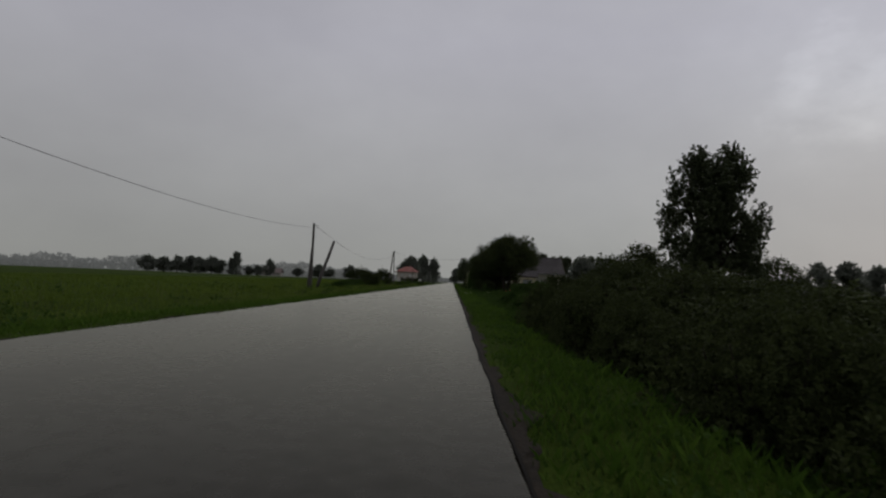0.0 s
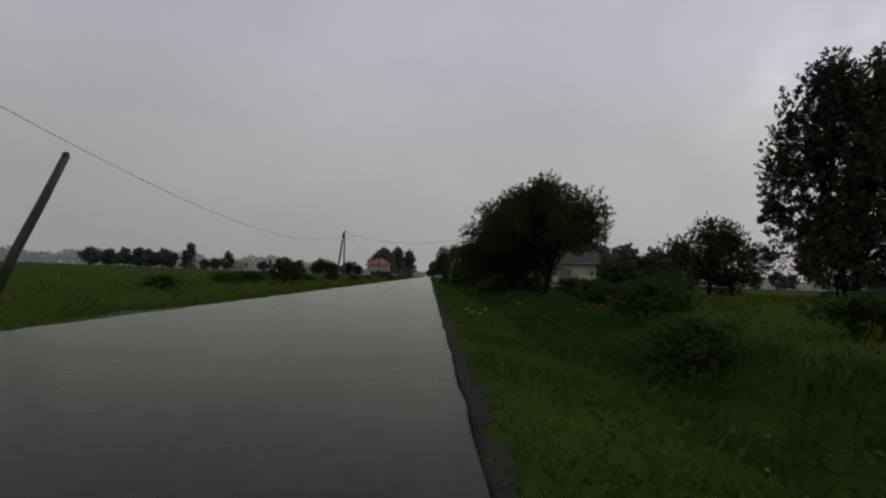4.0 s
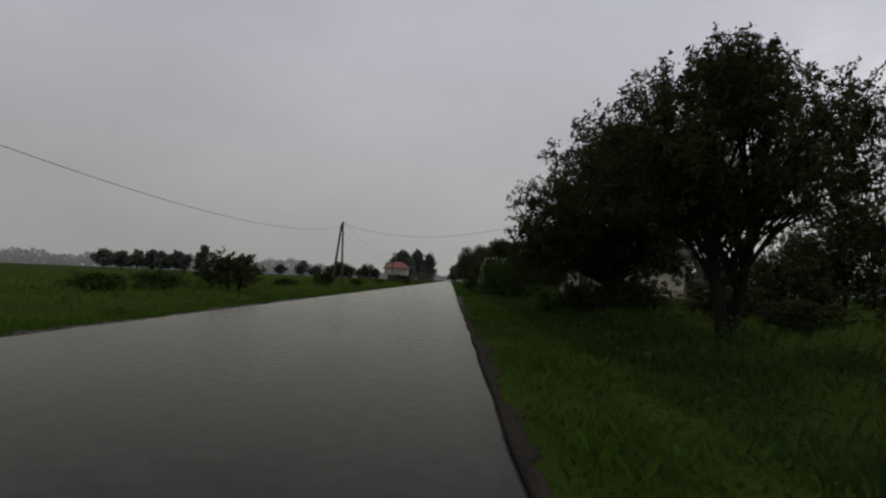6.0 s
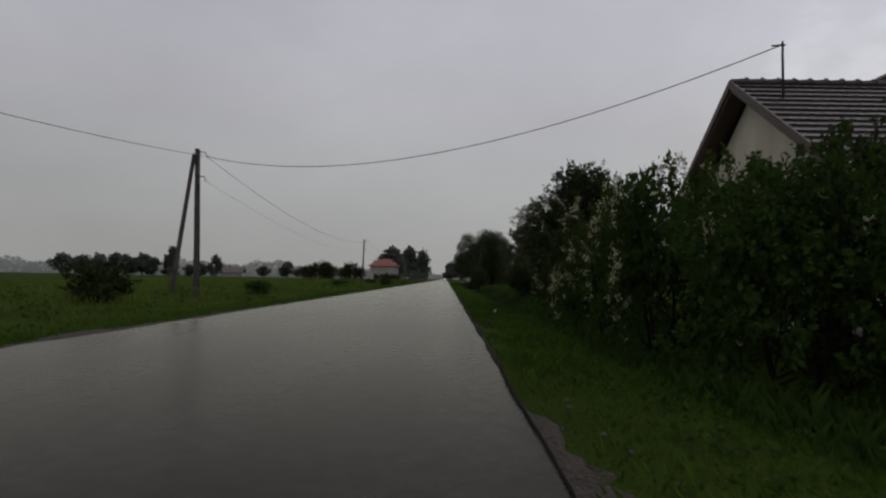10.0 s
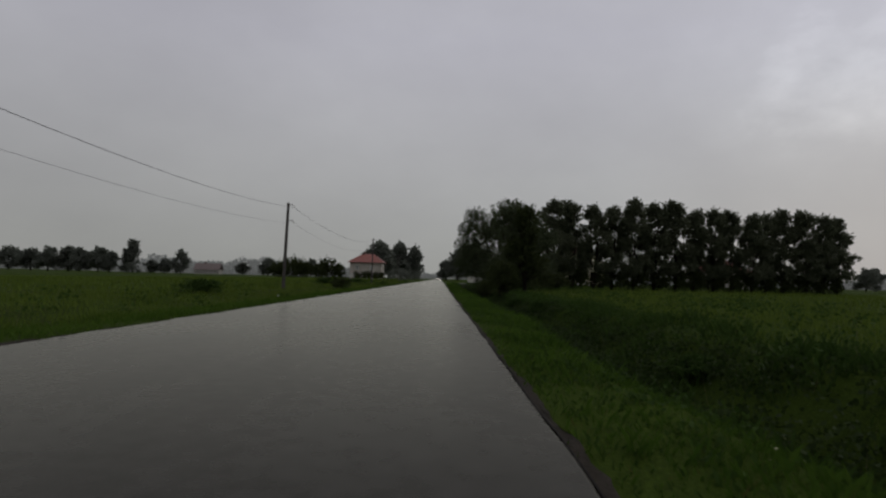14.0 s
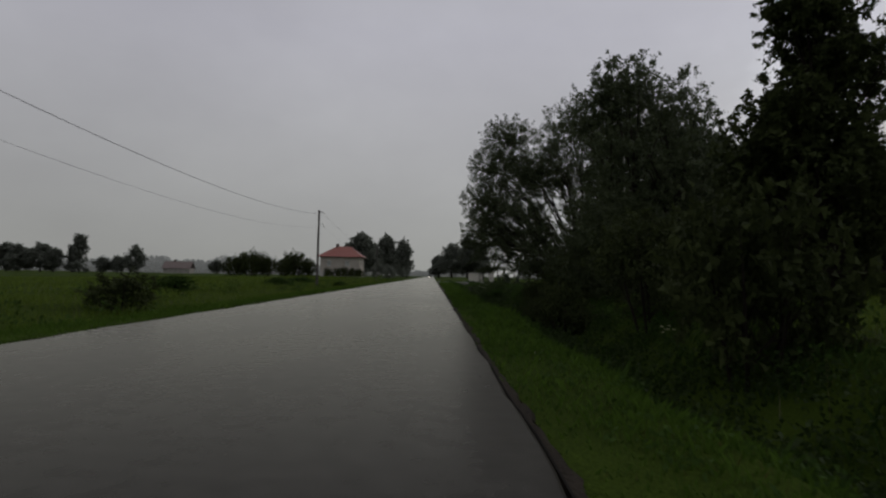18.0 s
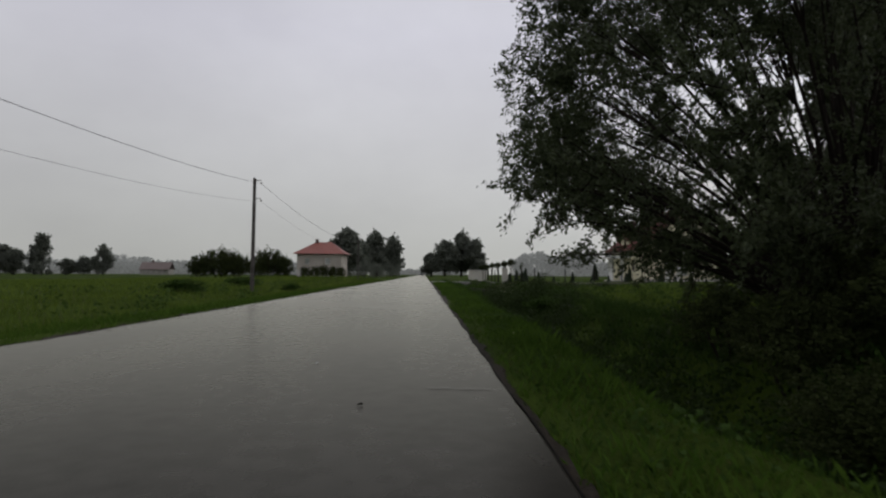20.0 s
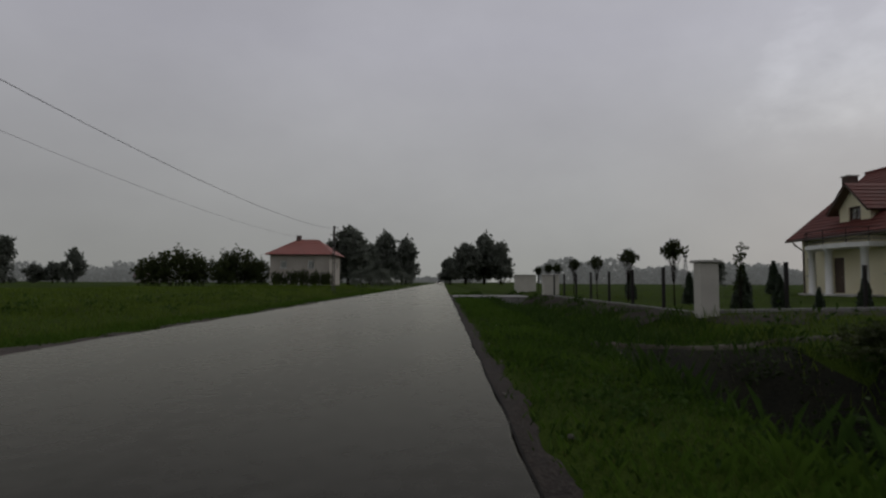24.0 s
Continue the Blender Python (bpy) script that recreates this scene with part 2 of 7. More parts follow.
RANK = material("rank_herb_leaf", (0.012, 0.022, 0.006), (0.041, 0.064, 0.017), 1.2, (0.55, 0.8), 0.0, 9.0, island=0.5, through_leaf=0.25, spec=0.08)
WEED = material("weed_leaf", (0.019, 0.040, 0.008), (0.058, 0.100, 0.022), 1.2, (0.6, 0.85), 0.0, 9.0, island=0.4, through_leaf=0.28, spec=0.04)
LEAF = material("orchard_leaf", (0.020, 0.027, 0.010), (0.062, 0.078, 0.026), 0.9, (0.5, 0.75), 0.0, 9.0, island=0.5, through_leaf=0.25, spec=0.05)
CHERRY_LEAF = material("glossy_leaf", (0.026, 0.032, 0.014), (0.088, 0.102, 0.044), 1.4, (0.35, 0.6), 0.0, 9.0, island=0.6, through_leaf=0.3, spec=0.3)
POPLAR_LEAF = material("poplar_leaf", (0.020, 0.027, 0.012), (0.060, 0.074, 0.032), 0.6, (0.45, 0.65), 0.0, 5.0, island=0.5, through_leaf=0.25, spec=0.2)
# alder green raised paler and greyer to imitate haze on the row
ALDER_LEAF = material("haze_pale_alder_leaf", (0.048, 0.056, 0.034), (0.115, 0.130, 0.078), 0.5, (0.5, 0.7), 0.0, 5.0, island=0.5, through_leaf=0.35, spec=0.08)
WILLOW_LEAF = material("willow_leaf", (0.026, 0.036, 0.014), (0.080, 0.102, 0.044), 0.7, (0.4, 0.65), 0.0, 6.0, island=0.55, through_leaf=0.3, spec=0.22)
THUJA_LEAF = material("thuja_leaf", (0.012, 0.024, 0.010), (0.035, 0.055, 0.022), 3.0, (0.5, 0.7), 0.0, 20.0, island=0.5)
# wall and red tile greyed in colour to imitate rain haze
FAR_WALL = material("haze_grey_render", (0.24, 0.23, 0.205), (0.33, 0.315, 0.285), 0.5, (0.8, 0.9), 0.0)
FAR_TILE = material("haze_greyed_tile", (0.14, 0.112, 0.102), (0.19, 0.15, 0.138), 0.6, (0.7, 0.9), 0.0)
# leaf colour lifted pale and grey to imitate haze over distance
HAZE_LEAF = material("haze_pale_leaf", (0.105, 0.116, 0.095), (0.175, 0.19, 0.158), 0.2, (0.6, 0.8), 0.0, 2.0, island=0.4, through_leaf=0.5, spec=0.05)
# pale grey colour and a faint glow imitate rain haze on the woods
DISTANCE = material("haze_coloured_wood", (0.15, 0.162, 0.15), (0.21, 0.222, 0.21), 0.05, (0.9, 1.0), 0.0, 0.4, island=0.4, spec=0.0, through_leaf=0.4)
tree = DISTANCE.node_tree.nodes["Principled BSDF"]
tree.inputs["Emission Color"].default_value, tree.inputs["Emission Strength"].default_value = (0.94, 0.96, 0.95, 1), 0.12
SHOOT_LEAF = material("shoot_leaf", (0.030, 0.040, 0.012), (0.085, 0.105, 0.034), 1.2, (0.6, 0.85), 0.0, 9.0, island=0.4, through_leaf=0.28, spec=0.04)
BLOSSOM = material("cream_blossom", (0.27, 0.28, 0.14), (0.52, 0.50, 0.32), 4.0, (0.6, 0.8), 0.0, 20.0, island=0.5)
RED_BLOOM = material("poppy_petal", (0.45, 0.04, 0.02), (0.6, 0.07, 0.03), 8.0, (0.5, 0.6), 0.0, 30.0)
BARK = material("wet_bark", (0.008, 0.0065, 0.005), (0.030, 0.024, 0.019), 6.0, (0.75, 0.95), 0.9, 30.0, stretch=(1, 1, 0.25), spec=0.05)
POLE = material("old_concrete_pole", (0.034, 0.030, 0.027), (0.115, 0.104, 0.095), 2.0, (0.5, 0.75), 0.4, 40.0, spec=0.2)
WOOD_POLE = material("tarred_wood", (0.018, 0.015, 0.013), (0.05, 0.042, 0.036), 3.0, (0.5, 0.7), 0.5, 30.0, stretch=(1, 1, 0.2))
WIRE = material("black_cable", (0.012, 0.012, 0.012), (0.025, 0.025, 0.025), 5.0, (0.5, 0.6), 0.0)
STEEL = material("galvanised_steel", (0.22, 0.22, 0.22), (0.38, 0.38, 0.37), 4.0, (0.35, 0.55), 0.1, 40.0, metal=0.8)
DARK_STEEL = material("dark_painted_steel", (0.012, 0.011, 0.010), (0.03, 0.027, 0.025), 5.0, (0.5, 0.7), 0.1, 50.0, spec=0.2)
CREAM = material("stained_cream_plaster", (0.38, 0.35, 0.26), (0.66, 0.62, 0.49), 1.2, (0.7, 0.9), 0.3, 40.0, stretch=(1, 1, 0.5))
PORCH = material("yellowed_plaster", (0.34, 0.305, 0.19), (0.60, 0.55, 0.38), 1.2, (0.7, 0.9), 0.3, 40.0, stretch=(1, 1, 0.5))
YELLOW = material("pale_yellow_render", (0.66, 0.61, 0.41), (0.80, 0.75, 0.54), 0.6, (0.7, 0.85), 0.2, 90.0)
WHITE = material("white_paint", (0.62, 0.62, 0.58), (0.78, 0.78, 0.74), 2.0, (0.45, 0.65), 0.1, 60.0)
BEIGE = material("grey_beige_render", (0.30, 0.275, 0.235), (0.42, 0.385, 0.335), 0.5, (0.7, 0.9), 0.2, 20.0)
SLATE = material("grey_roof_tile", (0.030, 0.026, 0.026), (0.082, 0.072, 0.073), 1.6, (0.45, 0.7), 0.4, 30.0, piece=0.35, spec=0.3)
RED_TILE = material("brown_red_tile", (0.088, 0.028, 0.022), (0.158, 0.052, 0.041), 1.0, (0.5, 0.75), 0.3, 25.0, piece=0.3, spec=0.18)
WINE_TILE = material("red_roof_tile", (0.17, 0.040, 0.036), (0.27, 0.070, 0.060), 0.8, (0.45, 0.7), 0.3, 15.0, piece=0.25, spec=0.3)
ORANGE_TILE = material("orange_red_tile", (0.20, 0.065, 0.05), (0.30, 0.105, 0.082), 0.6, (0.45, 0.7), 0.3, 12.0, piece=0.25)
BRICK = material("sooty_brick", (0.05, 0.032, 0.028), (0.12, 0.075, 0.06), 5.0, (0.7, 0.9), 0.5, 30.0)
BROWN = material("dark_brown_timber", (0.035, 0.020, 0.012), (0.085, 0.05, 0.03), 3.0, (0.45, 0.65), 0.3, 40.0, stretch=(1, 1, 0.3))
RUST = material("rusty_brown_steel", (0.022, 0.013, 0.010), (0.075, 0.040, 0.028), 6.0, (0.55, 0.8), 0.3, 50.0, spec=0.2)
GREY_WOOD = material("weathered_fence_wood", (0.04, 0.028, 0.021), (0.10, 0.07, 0.052), 4.0, (0.6, 0.85), 0.5, 45.0, stretch=(1, 1, 0.2))
CONCRETE = material("pale_concrete", (0.32, 0.31, 0.28), (0.48, 0.46, 0.42), 1.5, (0.6, 0.85), 0.4, 50.0)
WET_CONCRETE = material("wet_concrete", (0.10, 0.098, 0.09), (0.21, 0.205, 0.19), 2.0, (0.5, 0.8), 0.4, 50.0)
WALLING = material("cream_pillar_render", (0.42, 0.40, 0.345), (0.55, 0.53, 0.465), 1.5, (0.7, 0.85), 0.2, 70.0)
PANE = glass("window_glass", (0.86, 0.89, 0.88))
CURTAIN = material("net_curtain", (0.30, 0.31, 0.30), (0.45, 0.46, 0.45), 12.0, (0.8, 0.9), 0.1, 60.0, stretch=(1, 1, 0.1))
HEADLAMP = glow("headlamp_glow", (1.0, 0.93, 0.8), 5.0)
CAR_PAINT = material("dark_car_paint", (0.02, 0.022, 0.026), (0.035, 0.037, 0.042), 2.0, (0.2, 0.3), 0.0)
RUBBER = material("tyre_rubber", (0.012, 0.012, 0.012), (0.03, 0.03, 0.03), 9.0, (0.7, 0.9), 0.2)
LITTER = material("pale_plastic", (0.55, 0.57, 0.56), (0.7, 0.72, 0.7), 9.0, (0.3, 0.5), 0.1)

# ---- building tools ----
class Shape:
    """Collects faces for one mesh."""

    def __init__(self):
        self.v, self.f = [], []

    def add(self, verts, faces):
        k = len(self.v)
        self.v += [tuple(p) for p in verts]
        self.f += [tuple(i + k for i in f) for f in faces]
        return self

    def box(self, x0, x1, y0, y1, z0, z1, c=0.0, m=None):
        """A box; c: chamfer of its edges; m: a matrix laid on it."""
        xs, ys, zs = (x0, x1), (y0, y1), (z0, z1)
        if not c:
            v = [Vector((xs[i], ys[j], zs[k])) for i in (0, 1) for j in (0, 1) for k in (0, 1)]
            f = [(0, 1, 3, 2), (4, 6, 7, 5), (0, 4, 5, 1), (2, 3, 7, 6), (0, 2, 6, 4), (1, 5, 7, 3)]
        else:
            v, ix = [], {}
            for i in (0, 1):
                for j in (0, 1):
                    for k in (0, 1):
                        o = (xs[i], ys[j], zs[k])
                        d = [c if q == 0 else -c for q in (i, j, k)]
                        for a in range(3):
                            p = [o[b] + (0 if b == a else d[b]) for b in range(3)]
                            ix[i, j, k, a] = len(v)
                            v.append(Vector(p))
            f = []
            for a in range(3):
                b, e = (a + 1) % 3, (a + 2) % 3
                for s in (0, 1):
                    def at(p, q, ax=None):
                        key = [0, 0, 0]
                        key[a], key[b], key[e] = s, p, q
                        return ix[(*key, a if ax is None else ax)]
                    quad = [at(0, 0), at(1, 0), at(1, 1), at(0, 1)]
                    f.append(tuple(quad if s else quad[::-1]))
                    for p in (0, 1):
                        key0, key1 = [0, 0, 0], [0, 0, 0]
                        for key, q in ((key0, 0), (key1, 1)):
                            key[a], key[b], key[e] = s, p, q
                        if True:
                            f.append((ix[(*key0, a)], ix[(*key1, a)], ix[(*key1, b)], ix[(*key0, b)]))
            for i in (0, 1):
                for j in (0, 1):
                    for k in (0, 1):
                        f.append((ix[i, j, k, 0], ix[i, j, k, 1], ix[i, j, k, 2]))
        if m is not None:
            v = [m @ p for p in v]
        return self.add(v, f)

    def tube(self, points, radii, sides=8, cap=True):
        pts = [Vector(p) for p in points]
        v, f = [], []
        for i, p in enumerate(pts):
            d = (pts[min(i + 1, len(pts) - 1)] - pts[max(i - 1, 0)]).normalized()
            u = d.cross(Vector((0, 0, 1)) if abs(d.z) < 0.9 else Vector((1, 0, 0))).normalized()
            w = d.cross(u)
            for s in range(sides):
                a = 2 * math.pi * s / sides
                v.append(p + (math.cos(a) * u + math.sin(a) * w) * float(radii[i]))
            if i:
                for s in range(sides):
                    q = (s + 1) % sides
                    f.append(((i - 1) * sides + s, (i - 1) * sides + q, i * sides + q, i * sides + s))
        if cap:
            f.append(tuple(range(sides))[::-1])
            f.append(tuple(range((len(pts) - 1) * sides, len(pts) * sides)))
        return self.add(v, f)

    def slab(self, a, b, c, d, thick):
        """A plate over four corners, thick downwards along its normal."""
        a, b, c, d = (Vector(p) for p in (a, b, c, d))
        n = (b - a).cross(d - a).normalized() * thick
        return self.add([a, b, c, d, a - n, b - n, c - n, d - n], [(0, 1, 2, 3), (7, 6, 5, 4), (0, 4, 5, 1), (1, 5, 6, 2), (2, 6, 7, 3), (3, 7, 4, 0)])

    def stack(self, x0, x1, y0, y1, z0, rows, pitch):
        """A pier of brick courses in one skin: each course stands proud of the joint below it."""
        v = []
        for i in range(rows):
            for z, e in ((0.0, -0.006), (0.012, -0.006), (0.014, 0.0), (pitch, 0.0)):
                e += 0.004 * (i % 2) if e == 0.0 else 0.0
                v += [(x0 - e, y0 - e, z0 + i * pitch + z), (x1 + e, y0 - e, z0 + i * pitch + z), (x1 + e, y1 + e, z0 + i * pitch + z), (x0 - e, y1 + e, z0 + i * pitch + z)]
        m = len(v) // 4
        f = [(k * 4 + a, k * 4 + (a + 1) % 4, k * 4 + 4 + (a + 1) % 4, k * 4 + 4 + a) for k in range(m - 1) for a in range(4)]
        return self.add(v, f + [(3, 2, 1, 0), tuple(range(m * 4 - 4, m * 4))])

    def weld(self):
        """Joins corners that lie on one another."""
        ids, v, to = {}, [], []
        for p in self.v:
            key = tuple(round(float(c), 3) for c in p)
            if key not in ids:
                ids[key] = len(v)
                v.append(p)
            to.append(ids[key])
        self.v, self.f = v, [tuple(to[i] for i in f) for f in self.f]
        self.f = [f for f in self.f if len(set(f)) == len(f)]
        return self

    def mesh(self, name, mat, smooth=False):
        me = bpy.data.meshes.new(name)
        me.from_pydata(self.v, [], self.f)
        me.materials.append(mat)
        if smooth:
            me.shade_smooth()
        return me


def part(name, shape, mat, parent=None, label="", smooth=False, at=None):
    ob = new(name, shape if isinstance(shape, bpy.types.Mesh) else shape.mesh(name, mat, smooth))
    if at is not None:
        ob.matrix_basis = at
    ob.parent = parent
    return tagged(ob, label)


def thing(name, label, category, at=None, group="", kind=""):
    ob = new(name)
    ob.empty_display_size = 0.2
    if at is not None:
        ob.matrix_basis = at
    return tagged(ob, label, category, group, kind)


def quick_mesh(name, verts, faces_of, mat):
    """A mesh from arrays; faces_of: n x 3 or n x 4 indices."""
    me = bpy.data.meshes.new(name)
    n, k = faces_of.shape
    me.vertices.add(len(verts))
    me.vertices.foreach_set("co", np.ascontiguousarray(verts, dtype=np.float32).ravel())
    me.loops.add(n * k)
    me.loops.foreach_set("vertex_index", np.ascontiguousarray(faces_of, dtype=np.int32).ravel())
    me.polygons.add(n)
    me.polygons.foreach_set("loop_start", np.arange(0, n * k, k, dtype=np.int32))
    me.materials.append(mat)
    me.update(calc_edges=True)
    return me


def leaf_mesh(name, centres, sizes, mat, rng, droop=0.0, slim=0.55, outward=None):
    """One leaf at each centre: small ones four-cornered and folded, larger clumps of leaf three-cornered."""
    n = len(centres)
    d = rng.normal(size=(n, 3))
    d[:, 2] -= droop
    if outward is not None:
        d += outward * 0.8
    d /= np.linalg.norm(d, axis=1, keepdims=True)
    s = np.cross(d, rng.normal(size=(n, 3)))
    s /= np.linalg.norm(s, axis=1, keepdims=True) + 1e-9
    nn = np.cross(d, s)
    L = sizes[:, None]
    if sizes.mean() > 0.1:
        back, side = centres - d * L * 0.5, s * L * slim * 0.55 + nn * L * 0.08
        v = np.stack([back - side, back + side, centres + d * L * 0.55], 1).reshape(-1, 3)
        return quick_mesh(name, v, np.arange(3 * n).reshape(-1, 3), mat)
    a, b = centres - d * L * 0.5, centres + d * L * 0.5
    c = centres + s * L * slim * 0.5 + nn * L * 0.12
    e = centres - s * L * slim * 0.5 + nn * L * 0.12
    v = np.stack([a, c, b, e], 1).reshape(-1, 3)
    q = np.arange(n)[:, None] * 4
    return quick_mesh(name, v, np.concatenate([q, q + 1, q + 2, q + 3], 1), mat)


def blades(name, x, y, z, height, width, mat, rng, lean=0.35, bent=True):
    """Grass blades rooted at x, y, z: bent ones of two triangles, or plain ones."""
    n = len(x)
    a = rng.uniform(0, 2 * np.pi, n)
    k = rng.uniform(0, 2 * np.pi, n)
    w = np.stack([np.cos(a), np.sin(a), 0 * a], 1) * (width * 0.5)[:, None]
    t = np.stack([np.cos(k) * lean, np.sin(k) * lean, 1 - 0.3 * rng.random(n)], 1) * height[:, None]
    p = np.stack([x, y, z], 1)
    if not bent:
        return quick_mesh(name, np.stack([p - w, p + w, p + t], 1).reshape(-1, 3), np.arange(3 * n).reshape(-1, 3), mat)
    mid = p + t * np.array([0.3, 0.3, 0.6])
    v = np.stack([p - w, p + w, mid + w * 0.6, p + t], 1).reshape(-1, 3)
    q = np.arange(n)[:, None] * 4
    tri = np.concatenate([np.concatenate([q, q + 1, q + 2], 1), np.concatenate([q, q + 2, q + 3], 1)], 1).reshape(-1, 3)
    return quick_mesh(name, v, tri, mat)


def lobes_of(rng, base, top, radius, count, squash=0.8, profile=None, lump=0.3):
    """Uneven clumps that fill a crown between two heights; profile(h) gives the reach at a height 0..1."""
    out = []
    for i in range(count):
        h = ((i + rng.random()) / count) ** 0.9
        r = rng.uniform(0.7, 1.3) * lump * radius
        full = radius * (profile(h) if profile else math.sqrt(max(0.05, 1 - (2 * h - 0.85) ** 2 * 0.8)))
        reach = max(0.05, full - 0.85 * r)
        a, d = rng.uniform(0, 2 * math.pi), reach * math.sqrt(rng.uniform(0.1, 1.0))
        z = base + r * squash * 0.8 + (top - base - 1.7 * r * squash) * h
        out.append((np.array([d * math.cos(a), d * math.sin(a), z]), r, squash))
    return out


def crown_points(rng, lobes, count, fill=0.55, tuft=14, spray=0.2):
    """Leaf places: leafy sprigs in the shells of the clumps, pointing out, some deep inside."""
    k = max(4, count // tuft)
    w = np.array([r * r for _, r, _ in lobes])
    pick = rng.choice(len(lobes), k, p=w / w.sum())
    d = rng.normal(size=(k, 3))
    d /= np.linalg.norm(d, axis=1, keepdims=True)
    c = np.array([c for c, _, _ in lobes])[pick]
    r = np.array([r for _, r, _ in lobes])[pick]
    s = np.array([q for _, _, q in lobes])[pick]
    rad = r * np.where(rng.random(k) < 0.25, rng.random(k) * fill, fill + (1.1 - fill) * rng.random(k) ** 0.6)
    off = d * rad[:, None]
    off[:, 2] *= s
    axis = d * 0.9 + rng.normal(0, 0.45, (k, 3)) + np.array([0, 0, 0.3])
    axis /= np.linalg.norm(axis, axis=1, keepdims=True)
    axis *= (2.6 * spray * rng.uniform(0.6, 1.3, k) * np.minimum(1.0, r * 1.2))[:, None]
    f = rng.random((k * tuft, 1))
    pts = np.repeat(c + off, tuft, 0) + np.repeat(axis, tuft, 0) * (f - 0.45) + rng.normal(0, 0.42 * spray, (k * tuft, 3)) * (1.15 - 0.7 * f)
    return pts, np.repeat(d, tuft, 0)


def tree_meshes(seed, height, radius, clear, leaves, leaf, leaf_mat, lobes=26, trunk=0.2, profile=None, squash=0.8, droop=0.2, stems=1, spread=0.0, fill=0.5, slim=0.55, lean=(0, 0), lump=0.3, tuft=14, spray=None, extra=()):
    """Meshes of trunk with limbs and of the crown, about the foot of the tree."""
    rng = np.random.default_rng(seed)
    lob = lobes_of(rng, clear, height, radius, lobes, squash, profile, lump)
    lob += [(np.array(c), r, squash) for c, r in extra]
    pts, d = crown_points(rng, lob, leaves, fill, tuft, 1.15 * leaf if spray is None else spray)
    pts[:, 0] += lean[0] * pts[:, 2] / height
    pts[:, 1] += lean[1] * pts[:, 2] / height
    up = pts[:, 2] > 0.04
    pts, d = pts[up], d[up]
    crown = leaf_mesh("crown", pts, leaf * rng.uniform(0.6, 1.3, len(pts)), leaf_mat, rng, droop, slim, d)
    wood = Shape()
    ends = sorted(lob, key=lambda q: q[0][2])
    for s in range(stems):
        a = 2 * math.pi * s / max(stems, 1) + 0.4
        root = 0.25 if stems > 2 else 0.06
        foot = np.array([root * math.cos(a), root * math.sin(a), -0.25]) if stems > 1 else np.array([0, 0, -0.25])
        head = np.array([spread * math.cos(a) + lean[0] * 0.6, spread * math.sin(a) + lean[1] * 0.6, height * (0.62 if stems == 1 else 0.75)])
        r0 = trunk * (1.0 if stems == 1 else 0.6)
        line = [foot + (head - foot) * t + np.array([0.25 * trunk * math.sin(5 * t + s), 0.25 * trunk * math.cos(4 * t + s), 0]) * (1 if 0 < t < 1 else 0) for t in (0, 0.06, 0.2, 0.4, 0.6, 0.8, 1)]
        wood.tube(line, [r0 * 1.5, r0 * 1.1, r0, r0 * 0.85, r0 * 0.65, r0 * 0.42, r0 * 0.15], 9)
        for c, r, _ in ends[s::stems]:
            c = c + np.array([lean[0] * c[2] / height, lean[1] * c[2] / height, 0])
            t = max(0.3 if stems == 1 else 0.2, min(0.85, (c[2] / height) * 0.8 - 0.1))
            p0 = foot + (head - foot) * t
            mid = (p0 + c) / 2 + np.array([0, 0, 0.12 * np.linalg.norm(c - p0)])
            rr = r0 * 0.45 * (1 - 0.6 * t)
            wood.tube([p0, (p0 + mid) / 2 + rng.normal(size=3) * 0.04, mid, (mid + c) / 2, c], [rr, rr * 0.8, rr * 0.6, rr * 0.35, rr * 0.1], 6, False)
            for _ in range(2):
                e = c + np.clip(rng.normal(size=3), -1, 1) * r * 0.55
                wood.tube([mid, (mid + e) / 2 + rng.normal(size=3) * 0.05, e], [rr * 0.4, rr * 0.25, rr * 0.06], 4, False)
    return wood.mesh("trunk", BARK, True), crown


